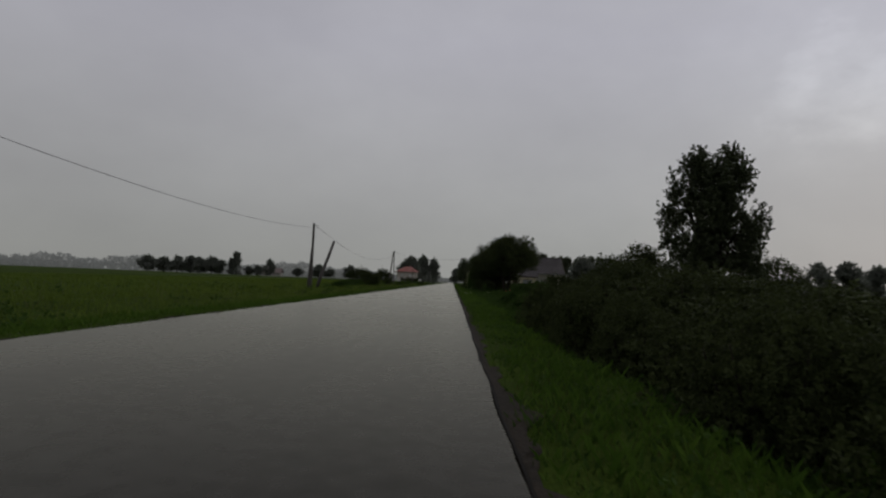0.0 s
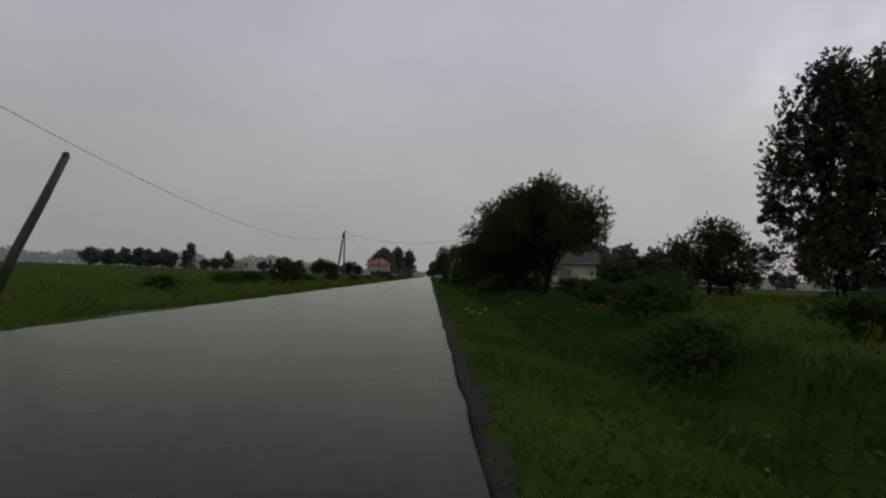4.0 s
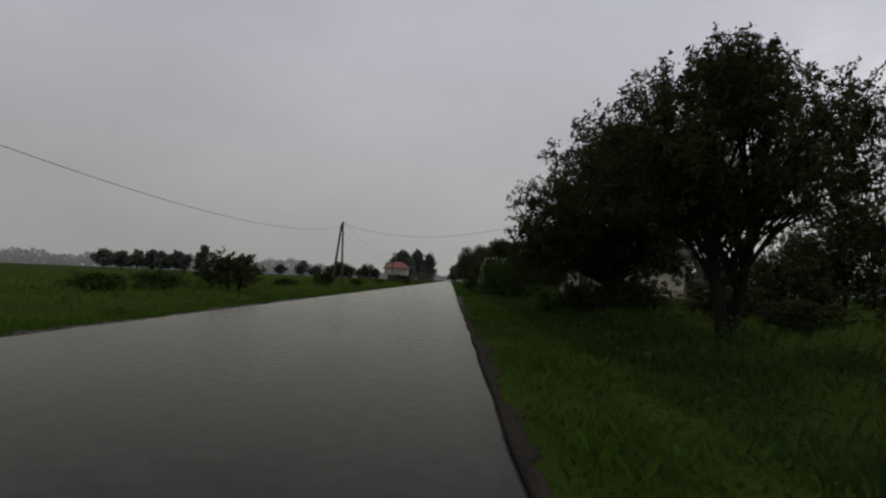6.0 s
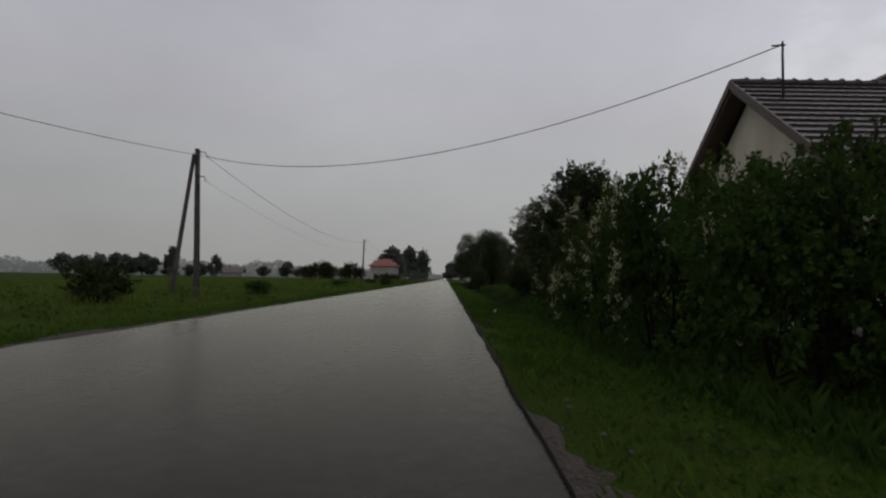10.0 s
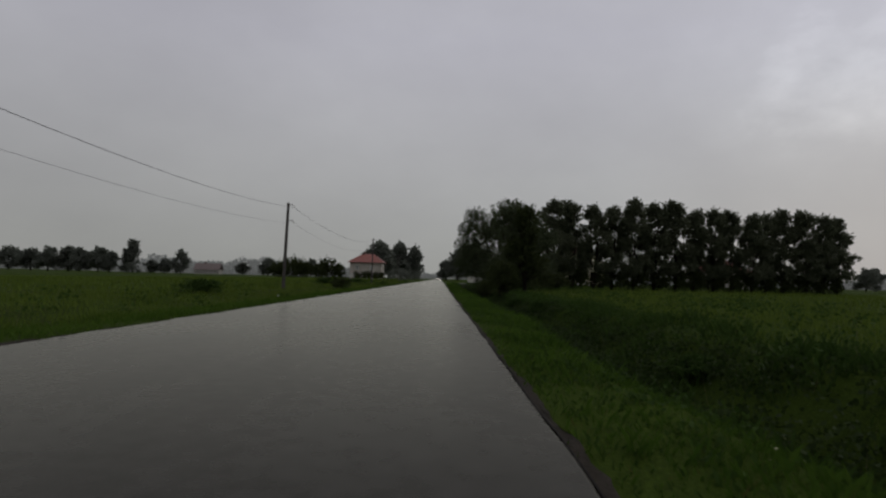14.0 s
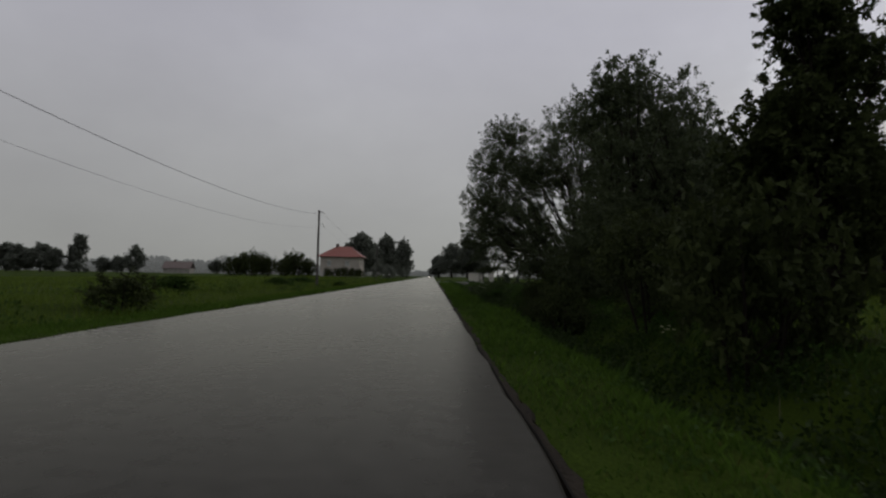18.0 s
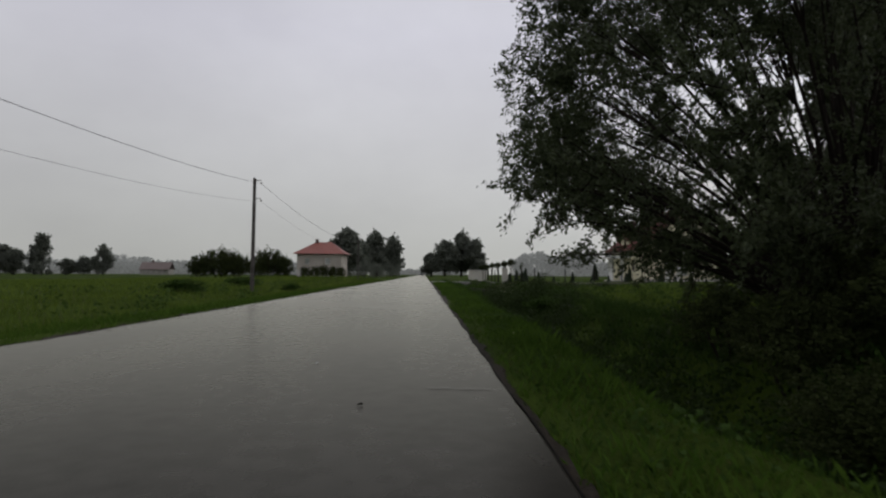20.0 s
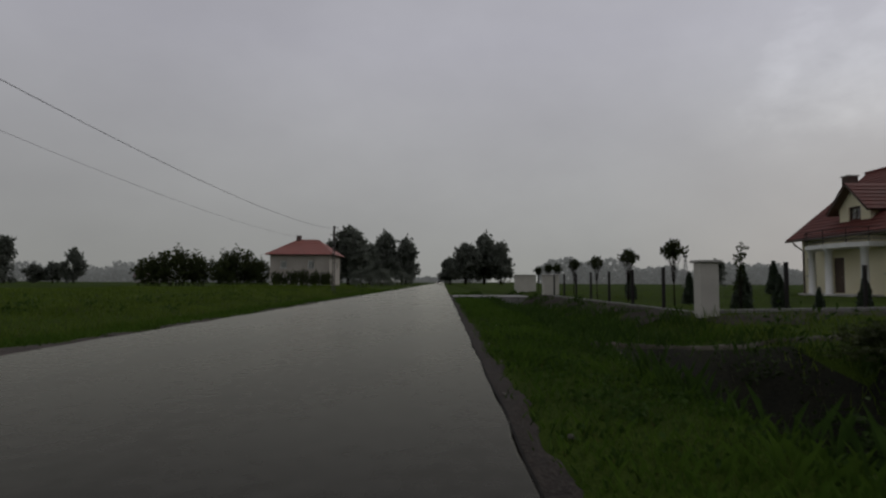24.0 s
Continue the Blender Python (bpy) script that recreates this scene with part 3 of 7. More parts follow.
def fan_meshes(seed, stems, wide, tall, leaves, leaf, leaf_mat, tilt=75.0, bare=0.25, foot=0.4, thick=0.04, twigs=9, twig=0.6, sag=0.1, slim=0.5, droop=0.2, uneven=0.12, clumps=()):
    """Meshes of a many-stemmed bush: straight stems fanning from one foot, leafy side twigs along them."""
    rng = np.random.default_rng(seed)
    wood, roots, tips = Shape(), [], []
    for i in range(stems):
        az = 2 * math.pi * (i * 0.618 + rng.uniform(-0.06, 0.06))
        th = math.radians(tilt) * math.sqrt((i + rng.random()) / stems)
        L = rng.uniform(1 - 2 * uneven, 1 + uneven) / math.sqrt((math.sin(th) / wide) ** 2 + (math.cos(th) / tall) ** 2)
        side = np.array([math.cos(az), math.sin(az), 0.0])
        wob = rng.normal(0, 0.03, 3) * L
        def at(t):
            return side * (foot * math.sin(th) + math.sin(th) * L * t ** 1.15) + np.array([0, 0, math.cos(th) * L * t ** 0.95 + math.sin(th) * L * (0.28 * t - (0.28 + sag) * t * t) * 0.6 + 0.02]) + wob * math.sin(3 * t)
        r = thick * (0.6 + 0.4 * L / tall)
        ts = (0, 0.2, 0.4, 0.6, 0.8, 1.0)
        wood.tube([at(t) - (np.array([0, 0, 0.2]) if t == 0 else 0) for t in ts], [r, r * 0.85, r * 0.66, r * 0.46, r * 0.27, r * 0.08], 6, False)
        m = max(4, int(twigs * L / tall * (1 + math.sin(th))))
        for k in range(m):
            t = bare + (1 - bare) * (k + rng.random()) / m
            p, ahead = at(t), at(min(1.0, t + 0.05)) - at(t - 0.05)
            ahead /= np.linalg.norm(ahead) + 1e-9
            q = p + (ahead * rng.uniform(0.3, 0.9) + rng.normal(0, 0.6, 3)) * twig * rng.uniform(0.5, 1.2) * (1.15 - 0.6 * t)
            wood.tube([p, (p + q) / 2 + rng.normal(0, 0.02, 3), q], [r * 0.22, r * 0.15, r * 0.04], 4, False)
            roots.append(p)
            tips.append(q)
        roots.append(at(0.8))
        tips.append(at(1.0))
    roots, tips = np.array(roots), np.array(tips)
    pick = rng.integers(0, len(tips), leaves)
    f = rng.random(leaves)[:, None] ** 0.7
    pts = roots[pick] + (tips[pick] - roots[pick]) * f + rng.normal(0, 0.6 * leaf, (leaves, 3))
    out = tips[pick] - roots[pick]
    out /= np.linalg.norm(out, axis=1, keepdims=True) + 1e-9
    for c, r, dense in clumps:
        c = np.array(c, float)
        a, b = c * np.array([0.12, 0.12, 0.25]), c * np.array([0.6, 0.6, 0.72])
        wood.tube([a, (a + b) / 2, b, (b + c) / 2 + rng.normal(0, 0.05, 3), c], [thick * 0.8, thick * 0.7, thick * 0.5, thick * 0.35, thick * 0.08], 6, False)
        p, d = crown_points(rng, [(c, r, 0.85)], int(dense * r * r), 0.35, 24, 1.7 * leaf)
        pts, out = np.concatenate([pts, p]), np.concatenate([out, d])
        for k in range(7):
            e = c + np.clip(rng.normal(size=3), -1, 1) * r * 0.5
            wood.tube([b, (b + e) / 2 + rng.normal(0, 0.05, 3), e], [thick * 0.3, thick * 0.2, thick * 0.05], 4, False)
    up = pts[:, 2] > 0.04
    crown = leaf_mesh("crown", pts[up], leaf * rng.uniform(0.6, 1.3, up.sum()), leaf_mat, rng, droop, slim, out[up])
    return wood.mesh("trunk", BARK, True), crown


def plant_tree(name, label, category, meshes, at, group=""):
    t = thing(name, label, category, at, group)
    part("trunk", meshes[0], None, t, "dark wet bark")
    part("crown", meshes[1], None, t)
    return t

# ---- ground, road, shoulders ----
ROAD_L, ROAD_R = -5.81, 0.61


def right_edge(y):
    """The asphalt's right edge, which wanders a little."""
    at, off = [0, 10, 20, 50, 65, 80, 100, 115, 128, 150, 182, 195, 205, 225, 240, 262], [0.0, -0.03, 0.02, 0.0, 0.0, -0.03, 0.02, 0.02, 0.05, 0.02, 0.02, 0.04, 0.0, 0.03, 0.05, 0.0]
    return ROAD_R + sum(np.interp(np.asarray(y, float) + d, at, off) for d in (-6, -3, 0, 3, 6)) / 5



def crest(y):
    """Where the right verge breaks off into the ditch."""
    return 2.05 + 0.85 * np.clip((y - 195) / 15, 0, 1) + 0.12 * np.sin(y * 0.37) + 0.06 * np.sin(y * 1.1)


def ditch_depth(y):
    d = np.interp(y, [-40, 0, 30, 52, 62, 92, 112, 122, 150, 204, 210, 219.8, 221, 222.5, 238, 247, 250, 300], [0.5, 0.7, 0.7, 0.45, 0.25, 0.22, 0.5, 0.75, 0.85, 0.9, 1.15, 1.25, 0.06, 0.2, 0.35, 0.75, 0.7, 0.4])
    return d


def ground_z(x, y):
    x, y = np.asarray(x, float), np.asarray(y, float)
    rough = 0.035 * np.sin(1.7 * x + 0.9 * y) * np.sin(0.8 * x - 1.3 * y) + 0.03 * np.sin(0.31 * x + 0.22 * y)
    c = crest(y)
    u = np.clip((x - c + 0.2) / 3.4, 0, 1)
    steep = np.interp(y, [198, 212, 220, 222], [1.3, 0.75, 0.75, 1.3])
    right = -0.05 - ditch_depth(y) * np.sin(np.pi * u) ** steep
    garden = np.clip((y - 222) / 5, 0, 1) * np.clip((270 - y) / 6, 0, 1)
    right = right + np.clip((x - c - 1.6) / 3.0, 0, 1) * (0.05 + 0.22 * garden) + np.clip((x - 14) / 12, 0, 1) * 0.15 * garden
    v = np.clip((ROAD_L - x) / 5.5, 0, 1)
    left = -0.05 - 0.22 * np.sin(np.pi * v) ** 2 + 0.05 * v
    z = np.where(x > ROAD_R - 0.14, right, np.where(x < ROAD_L, left, -0.12))
    edge = np.minimum(np.abs(x - ROAD_R), np.abs(x - ROAD_L))
    far = np.clip((np.hypot(x, y - 120) - 160) / 200, 0, 1)
    return z + rough * np.clip(edge * 2, 0, 1) * (1 - far) * (z > -0.119)


gx = np.concatenate([[-4000, -1500, -700, -350, -200, -120, -80], np.arange(-60, -12, 3.0), np.arange(-12, -5.9, 0.4), [ROAD_L - 0.02, ROAD_L + 0.05, -3, ROAD_R - 0.2, ROAD_R - 0.13], np.arange(0.8, 8.0, 0.22), np.arange(8, 20, 0.8), np.arange(20, 64, 3.0), [80, 120, 200, 350, 700, 1500, 4000]])
gy = np.concatenate([[-3000, -600, -150, -60], np.arange(-30, 275, 0.9), np.arange(275, 340, 5.0), [360, 400, 470, 600, 900, 1500, 4800]])
X, Y = np.meshgrid(gx, gy)
Z = ground_z(X, Y)
nx, ny = len(gx), len(gy)
k = (np.arange(ny - 1)[:, None] * nx + np.arange(nx - 1)[None]).ravel()
me = quick_mesh("ground", np.stack([X, Y, Z], -1).reshape(-1, 3), np.stack([k, k + 1, k + nx + 1, k + nx], 1), SOIL)
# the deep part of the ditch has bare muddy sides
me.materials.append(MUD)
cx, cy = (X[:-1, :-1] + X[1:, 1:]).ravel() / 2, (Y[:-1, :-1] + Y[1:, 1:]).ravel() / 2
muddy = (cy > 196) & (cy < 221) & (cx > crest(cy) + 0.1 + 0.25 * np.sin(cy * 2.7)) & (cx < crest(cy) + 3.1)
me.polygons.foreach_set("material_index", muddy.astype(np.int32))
me.shade_smooth()
tagged(new("ground", me), "wet green meadow ground with a roadside ditch", "ground", kind="structure")

rng = np.random.default_rng(5)
ry = np.concatenate([np.arange(-40, 290, 0.4), np.arange(290, 420, 4.0), [460, 520, 600, 800, 1200, 2000]])
er = right_edge(ry) + 0.01 * np.sin(ry * 2.1) + rng.normal(0, 0.007, len(ry)) - 0.03
el = ROAD_L + 0.03 * np.sin(ry * 1.7) + rng.normal(0, 0.02, len(ry))
er[ry > 300], el[ry > 300] = ROAD_R - 0.03, ROAD_L
cols = []
for f in (0.0, 0.003, 0.006, 0.009, 0.12, 0.3, 0.5, 0.7, 0.88, 0.991, 0.994, 0.997, 1.0):
    xx = el + (er - el) * f
    zz = np.full(len(ry), 0.0) + (-0.05 if f in (0.0, 1.0) else 0.0) + (0.006 * np.sin(ry * 0.9 + 7 * f) if 0.05 < f < 0.95 else 0)
    cols.append(np.stack([xx, ry, zz], 1))
low = [np.stack([el, ry, np.full(len(ry), -0.2)], 1)]
P = np.stack(low + cols + [np.stack([er, ry, np.full(len(ry), -0.2)], 1)], 1)
n, c = P.shape[:2]
k = (np.arange(n - 1)[:, None] * c + np.arange(c - 1)[None]).ravel()
me = quick_mesh("road", P.reshape(-1, 3), np.stack([k, k + 1, k + c + 1, k + c], 1), ASPHALT)
me.shade_smooth()
tagged(new("road", me), "straight unmarked country road of wet grey asphalt", "road", kind="structure")

for y0, x0, x1, slant, w in ((191.9, -1.25, 0.5, 0.25, 0.06), (181.4, -0.12, 0.47, 0.08, 0.026)):
    s = Shape()
    xs = np.linspace(x0, x1, 22)
    rr = np.random.default_rng(int(y0))
    top, bot = [], []
    for i, xx in enumerate(xs):
        yy = y0 - slant * (xx - x0) / (x1 - x0) + rr.normal(0, 0.015)
        ww = w * rr.uniform(0.5, 1.2) * (0.3 if i in (0, 21) else 1)
        top.append((xx, yy + ww / 2, 0.008))
        bot.append((xx, yy - ww / 2, 0.008))
    s.add(top + bot, [(i + 22, i + 23, i + 1, i) for i in range(21)])
    tagged(part("road_seam", s, PATCH), "glistening tarred seam across the wet road", "road", kind="structure")

def shoulder(y0, y1, width, seed, mat=GRAVEL, side=1, wavy=1.0):
    """A ragged strip of mud and gravel along the asphalt, lumpy across its width."""
    rr = np.random.default_rng(seed)
    yy = np.arange(y0, y1, 0.14)
    env = np.clip(np.minimum(yy - y0, y1 - yy) / 3, 0.15, 1)
    ragged = 0.75 + wavy * (0.25 * np.sin(yy * 0.9 + seed) + 0.22 * np.sin(yy * 2.7 + 2 * seed) + 0.15 * np.sin(yy * 6.1))
    out = env * np.maximum(0.12, width * (ragged + wavy * rr.normal(0, 0.12, len(yy))))
    rows = []
    for f in (0.0, 0.15, 0.35, 0.55, 0.75, 0.9, 1.0):
        xx = (right_edge(yy) - 0.06 + out * f) if side > 0 else (ROAD_L + 0.02 - out * f)
        near = np.clip(1 - f * out / 0.22, 0, 1)
        zz = near * -0.022 + (1 - near) * (np.maximum(ground_z(xx, yy), -0.07) + 0.022)
        zz = zz - (0.03 if f == 1 else 0) + (rr.normal(0, 0.005, len(yy)) if 0 < f < 1 else 0)
        rows.append(np.stack([xx + rr.normal(0, 0.012, len(yy)) * (0 < f < 1), yy, zz], 1))
    Q = np.stack(rows, 1)
    n, c = Q.shape[:2]
    k = (np.arange(n - 1)[:, None] * c + np.arange(c - 1)[None]).ravel()
    me = quick_mesh("road_shoulder", Q.reshape(-1, 3), np.stack([k, k + 1, k + c + 1, k + c], 1), mat)
    me.shade_smooth()
    return tagged(new("road_shoulder", me), "narrow wet gravel shoulder beside the asphalt", "shoulder", kind="structure")


shoulder(-12, 70, 0.24, 3, BARE)
shoulder(68, 80, 0.2, 12, BARE)
shoulder(78, 93, 0.40, 4)
shoulder(92, 198, 0.14, 6, BARE)
shoulder(196, 262, 0.34, 7, SILT, 1, 0.35)
shoulder(-12, 46, 0.25, 8, BARE, -1)
shoulder(44, 130, 0.55, 9, GRAVEL, -1)
shoulder(128, 206, 0.3, 10, BARE, -1)
shoulder(204, 262, 0.7, 11, GRAVEL, -1)

ey = np.arange(-12, 262, 0.12)
rr = np.random.default_rng(19)
ew = 0.009 + 0.009 * np.sin(ey * 0.6) * np.sin(ey * 1.9) + rr.normal(0, 0.006, len(ey))
ew = np.clip(ew, 0.002, 0.04) * np.interp(ey, [-12, 112, 123, 190, 202], [1, 1, 0.1, 0.1, 0.8])
ex = right_edge(ey) - 0.02 + 0.01 * np.sin(ey * 2.1)
Q = np.stack([np.stack([ex - 0.02, ey, 0 * ey + 0.004], 1), np.stack([ex + ew * 0.5, ey, 0 * ey - 0.008], 1), np.stack([ex + ew, ey, 0 * ey - 0.06], 1)], 1)
n, c = Q.shape[:2]
k = (np.arange(n - 1)[:, None] * c + np.arange(c - 1)[None]).ravel()
tagged(new("road_edge", quick_mesh("road_edge", Q.reshape(-1, 3), np.stack([k, k + 1, k + c + 1, k + c], 1), DARK_EDGE)), "thin ragged black strip along the asphalt edge", "road", kind="structure")

# loose stones on the wide shoulder
chip = Shape()
chip.add([(-.5, -.4, -.1), (.5, -.45, -.1), (.45, .5, -.1), (-.4, .4, -.1), (-.3, -.2, .35), (.3, -.3, .3), (.25, .3, .4), (-.2, .25, .3)], [(0, 1, 5, 4), (1, 2, 6, 5), (2, 3, 7, 6), (3, 0, 4, 7), (4, 5, 6, 7), (3, 2, 1, 0)])
stone_mesh = chip.mesh("stone", STONE)
rr = np.random.default_rng(17)
for i in range(120):
    y = rr.uniform(70, 92) if i < 90 else rr.uniform(196, 225)
    x = float(right_edge(y)) + rr.uniform(0.03, 0.55 if i < 90 else 0.4)
    s = rr.uniform(0.015, 0.05)
    ob = tagged(new("stone", stone_mesh), "small wet grey stone lying on the gravel shoulder", "stone", "stones on the shoulder")
    ob.matrix_basis = pose(x, y, float(ground_z(x, y)) + 0.02 + s * 0.1, 0, 0, rr.uniform(0, 360)) @ Matrix.Scale(s, 4)

# ---- poles and cables ----
def lattice_leg(foot, head, w0, w1, name, parent, solid_from=0.72):
    """Concrete pole with a ladder web: two flanges, rungs, solid head."""
    foot, head = Vector(foot), Vector(head)
    turn = (head - foot).to_track_quat("Z", "Y").to_matrix().to_4x4()
    m = Matrix.Translation(foot) @ turn
    L = (head - foot).length
    s = Shape()
    for side in (-1, 1):
        for a, b in ((0, solid_from),):
            wa, wb = w0, w0 + (w1 - w0) * b
            v = [(side * wa / 2 - side * 0.05, -0.09, 0), (side * wa / 2, -0.09, 0), (side * wa / 2, 0.09, 0), (side * wa / 2 - side * 0.05, 0.09, 0)]
            w = [(side * wb / 2 - side * 0.05, -0.075, L * b), (side * wb / 2, -0.075, L * b), (side * wb / 2, 0.075, L * b), (side * wb / 2 - side * 0.05, 0.075, L * b)]
            s.add([m @ Vector(p) for p in v + w], [(0, 1, 5, 4), (1, 2, 6, 5), (2, 3, 7, 6), (3, 0, 4, 7), (3, 2, 1, 0), (4, 5, 6, 7)])
    n = int(L * solid_from / 0.42)
    for i in range(n):
        z = 0.2 + i * 0.42
        wd = w0 + (w1 - w0) * z / L
        s.box(-wd / 2 + 0.04, wd / 2 - 0.04, -0.05, 0.05, z, z + 0.09, 0, m)
    wd = w0 + (w1 - w0) * solid_from
    s.box(-wd / 2, wd / 2, -0.075, 0.075, L * solid_from - 0.02, L, 0.015, m)
    return part(name, s, POLE, parent)


def bracket(parent, p, side=1):
    s = Shape()
    s.tube([p, (p[0] + 0.22 * side, p[1], p[2] + 0.02), (p[0] + 0.3 * side, p[1], p[2] - 0.08)], [0.022, 0.02, 0.018], 6)
    b = part("bracket", s, DARK_STEEL, parent, "dark steel cable bracket")
    q = Shape()
    q.tube([(p[0] + 0.3 * side, p[1], p[2] - 0.06), (p[0] + 0.3 * side, p[1], p[2] - 0.12), (p[0] + 0.3 * side, p[1], p[2] - 0.2)], [0.03, 0.05, 0.03], 8)
    part("insulator", q, WHITE, b, "small porcelain insulator")


TOPS = {"A": (-11.75, 50.0, 5.5), "B": (-11.2, 112.6, 6.6), "C": (-10.85, 163.6, 6.0), "D": (-10.5, 212.1, 6.8), "E": (-10.5, 268.3, 6.4)}
for key, (x, y, z) in TOPS.items():
    g = float(ground_z(x, y))
    if key == "A":
        t = thing("utility_pole", "twin-legged dark concrete utility pole standing in the meadow", "pole", group="roadside utility poles")
        lattice_leg((x - 0.02, y, g - 0.3), (x, y, z), 0.3, 0.2, "pole", t, 0.5)
        lattice_leg((x - 0.35, y + 0.35, g - 0.3), (x - 0.05, y + 0.02, z * 0.62), 0.16, 0.14, "prop_leg", t, 0.5)
    elif key == "B":
        t = thing("utility_pole", "A-shaped concrete utility pole with ladder webs", "pole", group="roadside utility poles")
        lattice_leg((x + 0.2, y, g - 0.3), (x, y, z), 0.3, 0.22, "pole", t, 0.78)
        lattice_leg((x - 0.75, y - 0.5, g - 0.3), (x - 0.1, y - 0.1, z - 0.25), 0.28, 0.2, "prop_leg", t, 0.78)
    else:
        t = thing("utility_pole", "single concrete utility pole with a ladder web", "pole", group="roadside utility poles")
        lean = {"C": -0.15, "D": -0.05, "E": 0.0}[key]
        lattice_leg((x + lean, y, g - 0.3), (x, y, z), 0.28, 0.18, "pole", t, 0.8)
    bracket(t, (x + 0.1, y, z - 0.15))
    if key != "A":
        bracket(t, (x + 0.1, y, z - 1.25))

t = thing("leaning_pole", "old tarred wooden pole leaning over in the meadow", "pole")
s = Shape()
s.tube([(-11.6, 50.9, -0.5), (-11.2, 51.3, 1.2), (-10.75, 51.7, 2.8), (-10.39, 52.0, 4.12)], [0.15, 0.14, 0.125, 0.11], 10)
part("pole", s, WOOD_POLE, t, smooth=True)
s = Shape()
s.tube([(-10.41, 51.98, 4.1), (-10.37, 52.02, 4.2)], [0.12, 0.05], 10)
part("cap", s, DARK_STEEL, t)


def cable(a, b, sag, r=0.010, label="black overhead cable strung between poles"):
    s = Shape()
    a, b = Vector(a), Vector(b)
    s.tube([a.lerp(b, i / 28) - Vector((0, 0, 4 * sag * (i / 28) * (1 - i / 28))) for i in range(29)], [r] * 29, 5)
    return tagged(part("overhead_cable", s, WIRE, None, smooth=True), label, "cable", "overhead cables")


def arm(key, drop=0.33):
    x, y, z = TOPS[key]
    return (x + 0.4, y, z - drop)


cable((-12.2, -8.0, 6.2), arm("A"), 1.5)
cable(arm("A"), arm("B"), 2.0)
cable(arm("B"), arm("C"), 1.25)
cable(arm("C"), arm("D"), 1.0)
cable(arm("D"), arm("E"), 1.1)
cable(arm("E"), (-10.4, 325, 6.6), 1.0)
cable(arm("C", 1.43), arm("D", 1.43), 1.1, 0.0048, "thin lower telephone wire between poles")
cable(arm("D", 1.43), arm("E", 1.43), 1.2, 0.0048, "thin lower telephone wire between poles")
cable(arm("B", 1.43), arm("C", 1.43), 1.1, 0.0048, "thin lower telephone wire between poles")
MAST = (7.24, 99.4, 6.25)
cable(arm("B"), MAST, 1.35, 0.013, "black supply cable running to a roof mast")

# ---- houses ----
def facade(s, x0, x1, z0, z1, y0, y1, holes, m=None):
    """A wall of thickness y0..y1 with rectangular holes (x0, x1, z0, z1) side by side."""
    at = x0
    for a, b, c, d in sorted(holes):
        if a > at:
            s.box(at, a, y0, y1, z0, z1, 0, m)
        if c > z0:
            s.box(a, b, y0, y1, z0, c, 0, m)
        if d < z1:
            s.box(a, b, y0, y1, d, z1, 0, m)
        at = b
    if x1 > at:
        s.box(at, x1, y0, y1, z0, z1, 0, m)
    return s


def window(parent, x0, x1, z0, z1, y, m, frame_mat, bars=(0.5,), cross=(), curtain=False, name="window"):
    """Frame, panes and sill set into a hole; local front is -y."""
    t = 0.07
    f = Shape()
    f.box(x0, x0 + t, y, y + 0.07, z0, z1, 0.006, m).box(x1 - t, x1, y, y + 0.07, z0, z1, 0.006, m)
    f.box(x0 + t, x1 - t, y, y + 0.07, z0, z0 + t, 0.006, m).box(x0 + t, x1 - t, y, y + 0.07, z1 - t, z1, 0.006, m)
    for b in bars:
        xx = x0 + (x1 - x0) * b
        f.box(xx - 0.035, xx + 0.035, y, y + 0.065, z0 + t, z1 - t, 0.006, m)
    for b in cross:
        zz = z0 + (z1 - z0) * b
        f.box(x0 + t, x1 - t, y + 0.004, y + 0.06, zz - 0.025, zz + 0.025, 0.005, m)
    w = part(name, f, frame_mat, parent)
    cuts = [0, *bars, 1]
    for a, b in zip(cuts, cuts[1:]):
        p = Shape()
        p.box(x0 + (x1 - x0) * a + 0.036, x0 + (x1 - x0) * b - 0.036, y + 0.03, y + 0.036, z0 + t, z1 - t, 0, m)
        part("pane", p, PANE, w)
    s = Shape()
    s.box(x0 - 0.08, x1 + 0.08, y - 0.2, y - 0.005, z0 - 0.07, z0 - 0.01, 0.01, m)
    part("sill", s, CONCRETE, w)
    if curtain:
        c = Shape()
        n = 30
        v = [(x0 + t + (x1 - x0 - 2 * t) * i / n, y + 0.1 + 0.015 * math.sin(i * 1.9), z) for z in (z0 + t, z1 - t) for i in range(n + 1)]
        c.add([m @ Vector(p) for p in v] if m else v, [(i, i + 1, i + n + 2, i + n + 1) for i in range(n)])
        part("curtain", c, CURTAIN, w, "pale net curtain, in the villa standing in for reflected sky")
    return w


